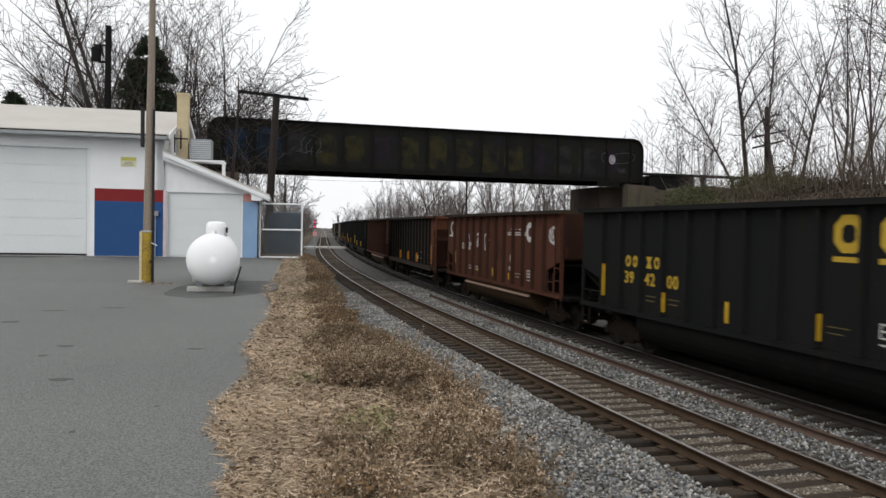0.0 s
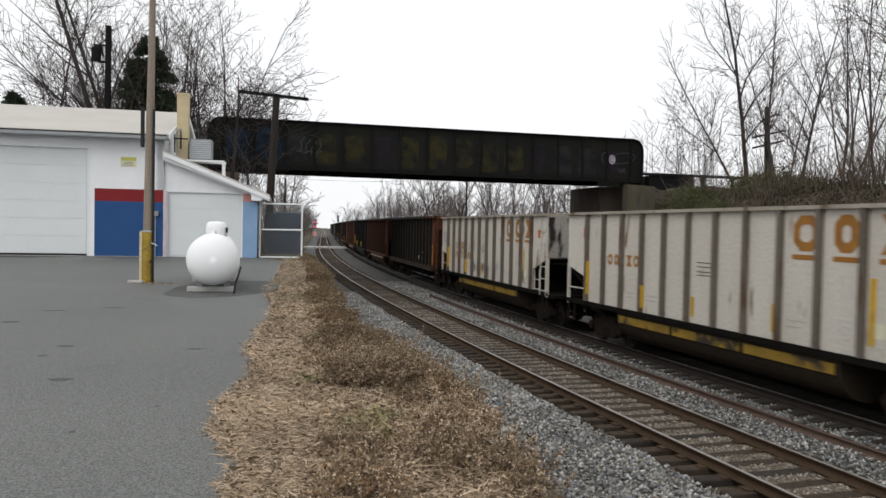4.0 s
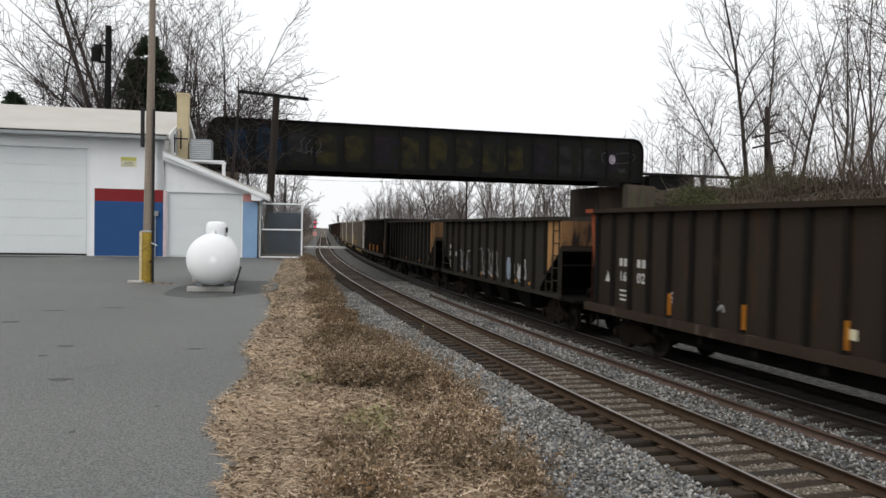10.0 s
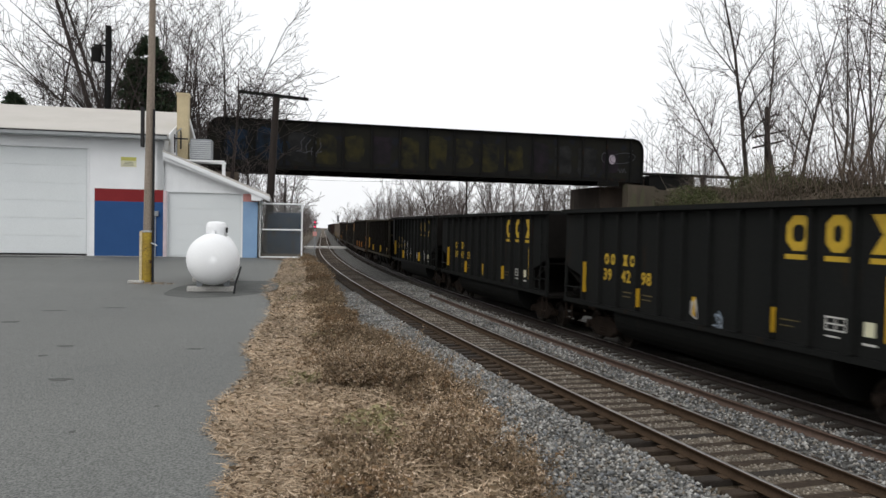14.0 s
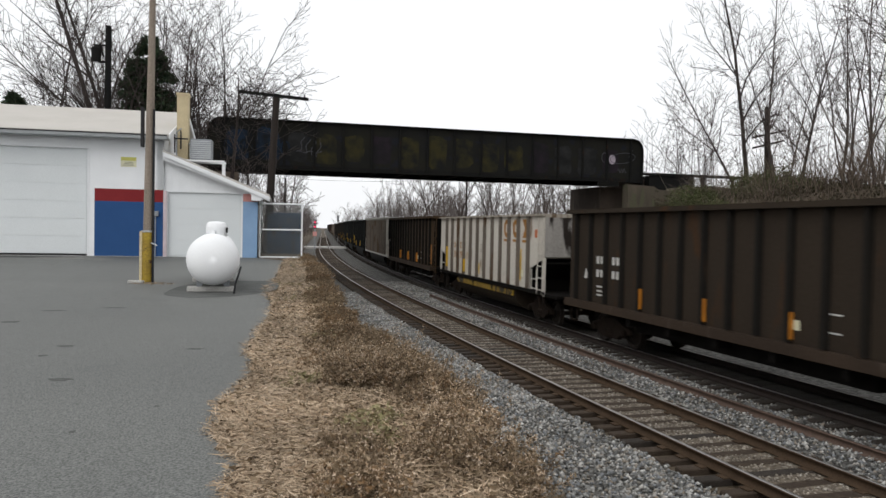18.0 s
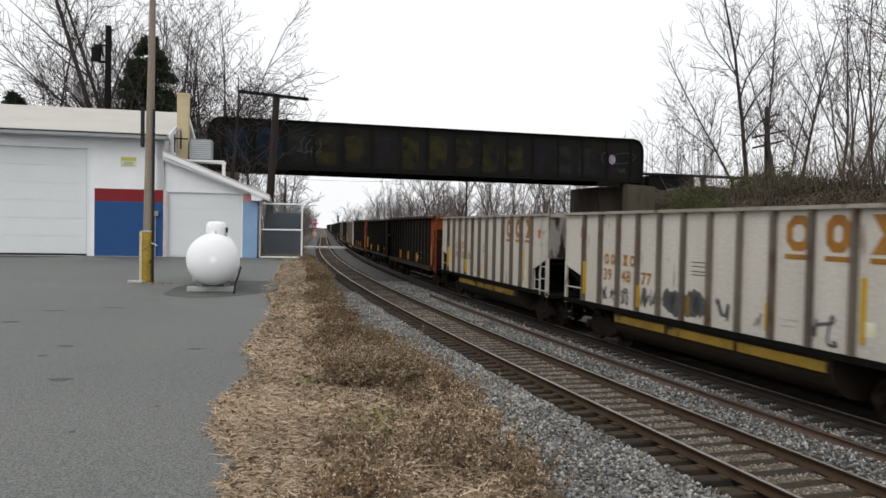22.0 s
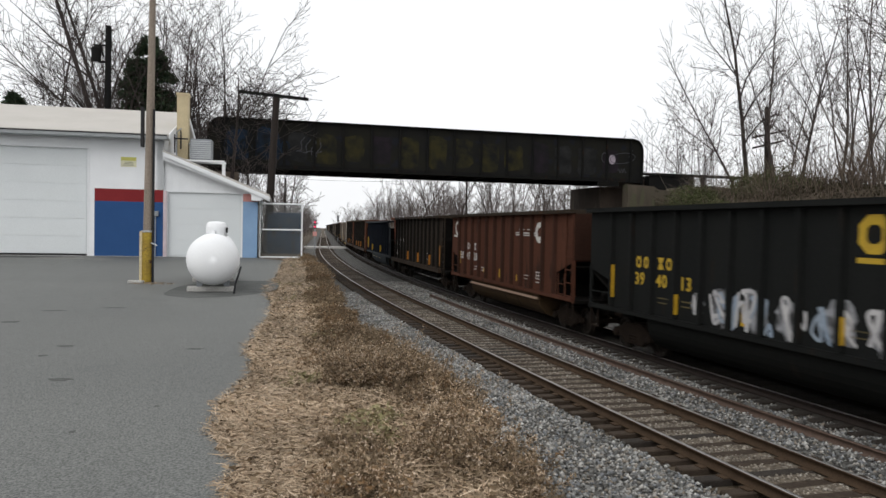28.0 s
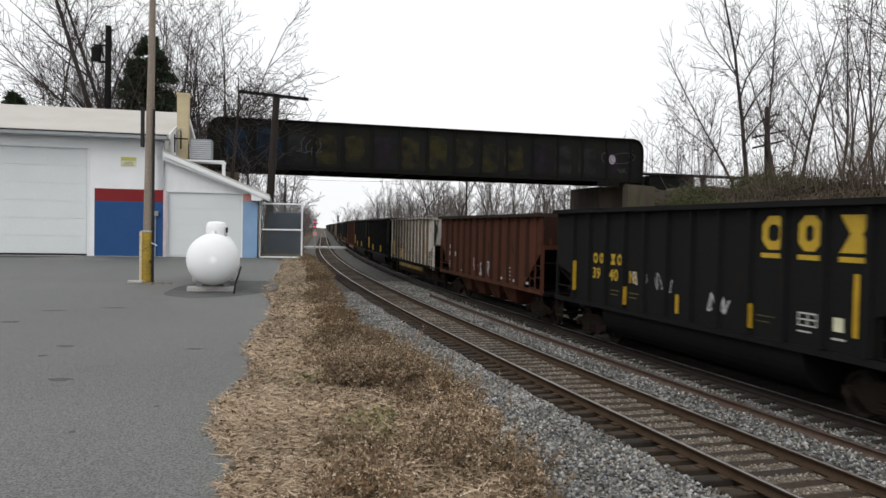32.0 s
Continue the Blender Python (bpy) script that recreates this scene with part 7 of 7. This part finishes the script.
# on the bank beyond the train
for kind, x, y, sc, turn, lab in (
        ("leaner", 16.5, 41.5, 1.0, 0, "bare tree leaning out over the bank"), ("tall", 16.4, 41.0, 0.96, 60, "tall bare tree with a dark trunk on the bank"),
        ("twin", 18.8, 42.5, 0.8, 130, "bare forked tree on the bank"), ("tall", 20.1, 43.5, 0.82, 220, "bare tree close to the telegraph pole"),
        ("multi", 17.9, 31.0, 0.86, 20, "bare tree of several thin stems on the bank"), ("multi", 19.8, 34.0, 0.95, 160, "bare tree of several thin stems on the bank"),
        ("twin", 18.4, 28.5, 0.9, 300, "bare forked tree on the bank"), ("slim", 22.6, 37.5, 1.0, 80, "slender bare tree on the bank"),
        ("slim", 20.3, 30.0, 0.95, 45, "slender bare tree on the bank"), ("slim", 23.3, 45.0, 0.9, 190, "slender bare tree on the bank"),
        ("slim", 17.0, 39.6, 0.8, 10, "slender bare tree on the bank"),
        ("multi", 19.2, 36.5, 0.85, 110, "bare tree of several thin stems on the bank"), ("multi", 21.4, 39.0, 0.9, 250, "bare tree of several thin stems on the bank"),
        ("small", 17.0, 62.0, 1.3, 20, "small bare bush beside the approach"), ("small", 18.0, 60.0, 1.2, 110, "small bare bush beside the approach"), ("small", 19.3, 60.0, 1.4, 210, "small bare bush beside the approach"), ("small", 20.8, 59.0, 1.3, 320, "small bare bush beside the approach"),
        ("small", 15.4, 46.0, 0.9, 130, "small bare bush on the bank"), ("small", 18.0, 45.0, 1.0, 300, "small bare bush on the bank"),
        ("small", 17.0, 37.0, 0.8, 40, "small bare bush on the bank"), ("small", 19.5, 33.0, 0.9, 240, "small bare bush on the bank"),
        ("small", 16.0, 48.5, 0.9, 10, "small bare bush beside the approach"), ("slim", 25.5, 36.0, 1.0, 260, "slender bare tree on the bank")):
    plant(kind, x, y, sc, turn, lab, BARKD if kind == "tall" else BARK)
# the woods along the line beyond the bridge
rng = random.Random(77)
for k in range(142):
    s = rng.uniform(84, 130) if k < 34 else rng.uniform(110, 330)
    o = rng.uniform(10.5, 46)
    if k > 102:
        s = 74 + 6.0 * (k - 102) + 0.06 * (k - 102) ** 2 + rng.uniform(-3, 3)
        o = -rng.uniform(4.6, 8.5) - 4.0 * (k % 3 == 0)
    x, y, _ = line(s, o)
    plant(rng.choice(["far_a", "far_b", "far_c"]), float(x), float(y), rng.uniform(0.85, 1.3) * (0.85 if o < 0 else 1.0), rng.uniform(0, 360), "bare grey tree in the woods beyond the bridge" if o > 0 else "bare grey tree beside the line beyond the crossing", BARK, True)


for k in range(26):
    s, o = 300 + 11 * k, (-1 if k % 2 else 1) * rng.uniform(7, 26) + 2.2
    x, y, _ = line(s, o)
    plant(rng.choice(["far_a", "far_b", "far_c"]), float(x), float(y), rng.uniform(1.0, 1.5), rng.uniform(0, 360), "bare grey tree where the line runs out of sight", BARK, True)


def build_thicket():
    """Brush, saplings and undergrowth, each one object."""
    rng = random.Random(5)
    segs = []
    for k in range(8000):
        s, o = (rng.uniform(-2, 62), 10.5 + 12.0 * rng.random() ** 0.8) if k < 6600 else (rng.uniform(48, 125), -3.2 - 7.0 * rng.random())
        x, y, _ = line(s, o)
        z = float(ground_z(np.array([x]), np.array([y]), np.array([s]), np.array([o]))[0])
        if x / y < (0.315 if rng.random() < 0.93 else 0.29) and y < 62 and o > 0:
            continue
        h = rng.uniform(0.7, 2.3) * (1.6 if rng.random() < 0.16 else 0.7) * (1.0 + 0.45 * (s < 24))
        if x / y > 0.45 and rng.random() < 0.4:
            h *= 1.4
        p = Vector((float(x), float(y), z - 0.1))
        d = Vector((rng.gauss(0, 0.35), rng.gauss(0, 0.35), 1)).normalized()
        q = p + d * h * 0.55
        e = q + (d + Vector((rng.gauss(0, 0.35), rng.gauss(0, 0.35), 0))).normalized() * h * 0.5
        r = rng.uniform(0.006, 0.017)
        segs += [(tuple(p), tuple(q), r, r * 0.8), (tuple(q), tuple(e), r * 0.8, 0.004)]
        for _ in range(2):
            m = p.lerp(q, rng.uniform(0.4, 1))
            n = m + (d + Vector((rng.gauss(0, 0.8), rng.gauss(0, 0.8), 0.2))).normalized() * h * rng.uniform(0.25, 0.5)
            segs.append((tuple(m), tuple(n), r * 0.6, 0.004))
    tagged(bulk("brush", *tubes(segs, 3), BRUSH), "tangle of thin bare brush stems on the bank", "brush", kind="stuff")
    g = np.random.default_rng(8)
    n = 110000
    s, o = g.uniform(-2, 62, n), 9.2 + 11.3 * g.random(n) ** 0.9
    x, y, _ = line(s, o)
    clump = np.array([noise.noise(Vector((a * 0.35, b * 0.35, 0.0))) for a, b in zip(x, y)])
    z = ground_z(x, y, s, o) + np.abs(g.normal(0, 0.3, n)) * np.clip(0.6 + clump * 2.2, 0.1, 2.0)
    ok = (x / y > 0.276) | (y > 62)
    x, y, z = x[ok], y[ok], z[ok]
    # loose evergreen shrubs among the stems: bearing, distance, radius, height
    lump = []
    for k in range(34):
        bear, dist = g.uniform(0.322, 0.53), g.uniform(35, 49)
        r, h = g.uniform(0.8, 1.5), g.uniform(0.6, 1.2) * (1.15 if 0.37 < bear < 0.45 else 0.85)
        m = int(4200 * r)
        u = g.normal(size=(m, 3))
        u /= np.linalg.norm(u, axis=1)[:, None]
        u = u * (g.random(m) ** 0.45)[:, None] * (1 + 0.25 * np.sin(u[:, :1] * 7 + dist) * np.cos(u[:, 1:2] * 6))
        lump.append(np.array([bear * dist, dist, ground_at(bear * dist, dist) + 0.3 * h]) + u * np.array([r, r, h]))
    shrub = np.concatenate(lump)
    leaves("evergreen_shrubs", shrub, 0.09, g, SHRUB, "loose olive green shrubs among the bare stems on the bank", "shrub")
    leaves("undergrowth", np.stack([x, y, z], -1), 0.1, g, VINE, "olive green vines and dead leaves over the bank")


def leaves(name, at, size, g, material, label, category="undergrowth", stand=0.6):
    """Small three-cornered leaves or blades, loosely turned."""
    n = len(at)
    d = g.normal(size=(n, 3))
    d[:, 2] = np.abs(d[:, 2]) * stand
    d /= np.linalg.norm(d, axis=1)[:, None]
    w = np.cross(d, g.normal(size=(n, 3)))
    w /= np.linalg.norm(w, axis=1)[:, None]
    L = size * g.uniform(0.5, 1.5, n)[:, None]
    v = np.stack([at - w * L * 0.28, at + w * L * 0.28, at + d * L], 1)
    f = np.arange(3 * n).reshape(n, 3)
    return tagged(bulk(name, v.reshape(-1, 3), f, material), label, category, kind="stuff")


build_thicket()


def build_conifer(x, y, height, width, seed, label):
    g = np.random.default_rng(seed)
    t = thing("conifer", label, "tree", (x, y, ground_at(x, y)))
    part("trunk", Shape().tube((0, 0, -0.2), (0, 0, height * 0.95), 0.2, 0.03, 8), BARKD, t)
    n = 40000 if width > 3 else 9000
    k = g.random(n) ** 0.6
    boughs = 210
    b = g.integers(0, boughs, n)
    bh = 0.06 + 0.94 * (np.arange(boughs) + g.random(boughs)) / boughs
    ba = g.uniform(0, 6.283, boughs)
    bl = (1 - bh) ** 0.6 * width * g.uniform(0.7, 1.1, boughs) + 0.12
    r = k * bl[b]
    z = bh[b] * height - 0.25 * r + g.normal(0, 0.1, n)
    a = ba[b] + g.normal(0, 0.16, n)
    at = np.stack([r * np.cos(a), r * np.sin(a), z], -1)
    d = np.stack([np.cos(a), np.sin(a), -0.2 + 0.5 * g.normal(size=n)], -1) + 0.5 * g.normal(size=(n, 3))
    d /= np.linalg.norm(d, axis=1)[:, None]
    w = np.cross(d, g.normal(size=(n, 3)))
    w /= np.linalg.norm(w, axis=1)[:, None]
    L = 0.26 * g.uniform(0.5, 1.4, n)[:, None]
    v = np.stack([at - w * L * 0.22, at + w * L * 0.22, at + d * L], 1)
    bulk("crown", v.reshape(-1, 3), np.arange(3 * n).reshape(n, 3), NEEDLE, t)


build_conifer(-18.3, 47.2, 13.2, 4.0, 4, "dark green conifer behind the garage")
build_conifer(-29.3, 52.0, 8.0, 2.6, 5, "dark green conifer at the edge of the trees")


# ---- dry grass and weeds beside the lot ----
def lot_edge_x(y):
    return np.interp(y, [-14, 0, 2.0, 3.5, 3.79, 4.04, 4.31, 4.66, 5.4, 6.09, 7.11, 8.31, 9.91, 11.76, 14.76, 19.95, 27.3, 30], [1, -1, -0.9, -0.93, -1.04, -1.01, -1.26, -1.41, -1.54, -1.57, -1.77, -2.1, -2.31, -2.62, -3.44, -4.34, -5.73, -6.2])


def lip_of(s):
    return np.interp(s, [-40, -4, -2, 0.7, 2, 4, 7, 10, 14, 18, 24, 60, 200], [-7.8, -7.05, -6.8, -6.4, -6.27, -6.3, -6.05, -5.7, -5.25, -4.85, -4.6, -4.4, -4.7])


def build_grass():
    g = np.random.default_rng(12)
    n = 330000
    y = 2.7 / (1 - 0.912 * g.random(n))
    edge = lot_edge_x(y) + 0.03 * np.sin(y * 3.1) + 0.02 * np.sin(y * 9.0)
    x = edge + 0.015 - 0.1 * g.random(n) ** 3 + 3.4 * g.random(n) ** 1.05
    s0 = (y - 8.0) / 0.955
    lx, ly, a = line(s0)
    s = s0 + (x - lx) * np.sin(a) + (y - ly) * np.cos(a)
    o = (x - lx) * np.cos(a) - (y - ly) * np.sin(a)
    ok = (o < lip_of(s) + 0.1) & (g.random(n) > 0.75 * np.clip((o - lip_of(s) + 0.5) / 0.4, 0, 1) * np.clip((s - 1) / 3, 0, 1))
    x, y, s, o = x[ok], y[ok], s[ok], o[ok]
    n = len(x)
    z = ground_z(x, y, s, o) - 0.01 + np.abs(g.normal(0, 0.022, n))
    on_lot = x < lot_edge_x(y) + 0.04
    z = np.where(on_lot, 2.152 + 0.012 * g.random(n), z)
    # blades lie in swirls
    lay = np.array([noise.noise(Vector((p * 0.9, q * 0.9, 2.0))) + 0.5 * noise.noise(Vector((p * 3.1, q * 3.1, 5.0))) for p, q in zip(x, y)])
    ang = 3.3 + 4.2 * lay + g.normal(0, 1.25, n)
    rise = np.abs(g.normal(0, 0.13, n)) + 0.25 * (g.random(n) > 0.93)
    d = np.stack([np.cos(ang), np.sin(ang), rise], -1)
    d /= np.linalg.norm(d, axis=1)[:, None]
    w = np.cross(d, np.array([0, 0, 1.0]) + 0.3 * g.normal(size=(n, 3)))
    w /= np.linalg.norm(w, axis=1)[:, None]
    L = (0.02 + 0.095 * g.random(n) ** 2)[:, None]
    at = np.stack([x, y, z], -1)
    wd = (0.001 + 0.0015 * g.random(n))[:, None] * (1 + 0.14 * y[:, None])
    mid = at + d * L * 0.55
    tip = mid + (d + np.stack([g.normal(0, 0.35, n), g.normal(0, 0.35, n), g.normal(-0.12, 0.12, n)], -1)) * L * 0.45
    tip[:, 2] = np.maximum(tip[:, 2], at[:, 2] - 0.012)
    v = np.stack([at - w * wd, at + w * wd, mid + w * wd * 0.7, tip, mid - w * wd * 0.7], 1)
    f = np.array([(0, 1, 2), (0, 2, 4), (4, 2, 3)])
    f = (f[None] + 5 * np.arange(n)[:, None, None]).reshape(-1, 3)
    tagged(bulk("dry_grass", v.reshape(-1, 3), f, STRAW), "matted straw-coloured dead grass beside the asphalt", "grass", kind="stuff")
    fx = g.choice(n, 12000, p=(0.15 + np.clip((o - lip_of(s) + 1.5) / 1.5, 0, 1) ** 2) / np.sum(0.15 + np.clip((o - lip_of(s) + 1.5) / 1.5, 0, 1) ** 2))
    litter = np.stack([x[fx], y[fx], z[fx] + 0.012], -1)
    leaves("fallen_leaves", litter, 0.035, g, WEED, "brown fallen leaves on the dead grass", "leaf litter", 0.15)
    green = np.array([noise.noise(Vector((p * 1.3, q * 1.3, 14.0))) for p, q in zip(x[fx], y[fx])])
    leaves("green_sprouts", np.repeat(litter[green > 0.4], 4, 0) + g.normal(0, 0.03, (4 * int((green > 0.4).sum()), 3)) * np.array([1, 1, 0.2]), 0.04, g, SPROUT, "sparse dull green sprouts in the dead grass", "grass", 0.5)
    # dead weeds along the lip of the slope, bush by bush
    rng = random.Random(31)
    stems, tips, low, ruddy = [], [], [], []
    for k in range(720):
        s = -5.0 + 33 * rng.random() ** 1.9
        lip = float(lip_of(s))
        far = min(max((s - 1.5) / 3.0, 0), 1)
        o = lip + rng.uniform(-0.8, 0.25) * (1 - far) + rng.uniform(-0.4, -0.1) * far - 0.12 * (0.5 < s < 4)
        patch = noise.noise(Vector((s * 0.55, o * 0.9, 3.0)))
        if patch < -0.22:
            continue
        bx, by, _ = line(s, o)
        bx, by = float(bx), float(by)
        if bx < float(lot_edge_x(by)) + 0.3 + 0.5 * rng.random():
            continue
        wide, high = rng.uniform(0.1, 0.26), rng.uniform(0.1, 0.26) * (1.0 + 0.5 * patch) * (0.8 if 0.5 < s < 5 else 1.75 if s < 0.5 else 1.0)
        fluffy = rng.random() < (0.85 if s < 2 else 0.35 if s < 4 else 0.08)
        red = rng.random() < (0.28 if s > 2 else 0.16)
        for i in range(rng.randint(16, 34)):
            a, q = rng.uniform(0, 6.283), wide * math.sqrt(rng.random())
            x, y = bx + q * math.cos(a), by + q * math.sin(a)
            z = float(ground_z(np.array([x]), np.array([y]), np.array([s]), np.array([o]))[0])
            p = Vector((x, y, z - 0.04))
            d = Vector((rng.gauss(0, 0.3) + 0.9 * q * math.cos(a) / wide * 0.6, rng.gauss(0, 0.3) + 0.55 * q * math.sin(a) / wide, 1)).normalized()
            h = high * rng.uniform(0.55, 1.1) * (1.1 - 0.45 * q / wide)
            e = p + d * h
            r = 0.0017 * (1 + 0.06 * by)
            stems.append((tuple(p), tuple(e), r, r * 0.6))
            for _ in range(3):
                m = p.lerp(e, rng.uniform(0.35, 0.95))
                t = m + (d * 0.6 + Vector((rng.gauss(0, 0.6), rng.gauss(0, 0.6), 0.2))).normalized() * h * rng.uniform(0.15, 0.35)
                stems.append((tuple(m), tuple(t), r * 0.6, r * 0.35))
                (ruddy if red else low).append(tuple(m.lerp(t, rng.random())))
                low.append(tuple(p.lerp(e, rng.uniform(0.1, 0.8))))
                if fluffy:
                    for j in range(6):
                        tips.append(tuple(m.lerp(t, 0.3 + 0.15 * j)))
    tagged(bulk("dead_weeds", *tubes(stems, 3), WEED), "brown dead weeds standing along the slope's edge", "weeds", kind="stuff")
    hp = np.repeat(np.array(tips), 2, 0)
    hp = hp + g.normal(0, 0.012, hp.shape)
    leaves("seed_heads", hp, 0.0145, g, FLUFF, "pale fluffy seed heads on the dead weeds", "weeds", 1.0)
    for name, where, m, lab in (("curled_leaves", low, WEED, "curled brown leaves on the dead weeds"), ("ruddy_leaves", ruddy, RUDDY, "ruddy brown leaves on some of the weeds")):
        lp = np.repeat(np.array(where), 4, 0)
        leaves(name, lp + g.normal(0, 0.025, lp.shape), 0.026, g, m, lab, "weeds", 0.5)


build_grass()

# ---- movement of the train: steady, away from the camera along the far track ----
SPEED = 16.4


def motions():
    for car, u, L in CARS:
        rows = []
        for k in range(0, 65):
            t = k * 0.5
            s = u + SPEED * t - L / 2
            fx, fy, _ = line(s + L / 2 - 1.75, GAP)
            rx, ry, _ = line(s - L / 2 + 1.75, GAP)
            rows.append((t, Matrix.Translation(((fx + rx) / 2, (fy + ry) / 2, 0)) @ Matrix.Rotation(math.atan2(fy - ry, fx - rx), 4, "Z")))
        walk(car, rows)
    # the wheels roll, row by row, while their car passes the lot
    for (wheel, rest), (u, L) in zip(WHEELS, [(u, L) for car, u, L in CARS for _ in range(8)]):
        first = max(0, round((-4 - (u - L / 2)) / SPEED * FPS))
        last = min(32 * FPS, round((30 - (u - L / 2)) / SPEED * FPS))
        if last <= 0 or first >= 32 * FPS:
            continue
        sense = 1 if rest[1][1] > 0 else -1
        turned = [(k / FPS, rest @ Matrix.Rotation(sense * (k - first) / FPS * SPEED / 0.46, 4, "Y")) for k in range(first, last + 1)]
        start = [(0.0, turned[0][1])] if first > 0 else []
        walk(wheel, start + turned + ([(32.0, turned[-1][1])] if last < 32 * FPS else []))


motions()
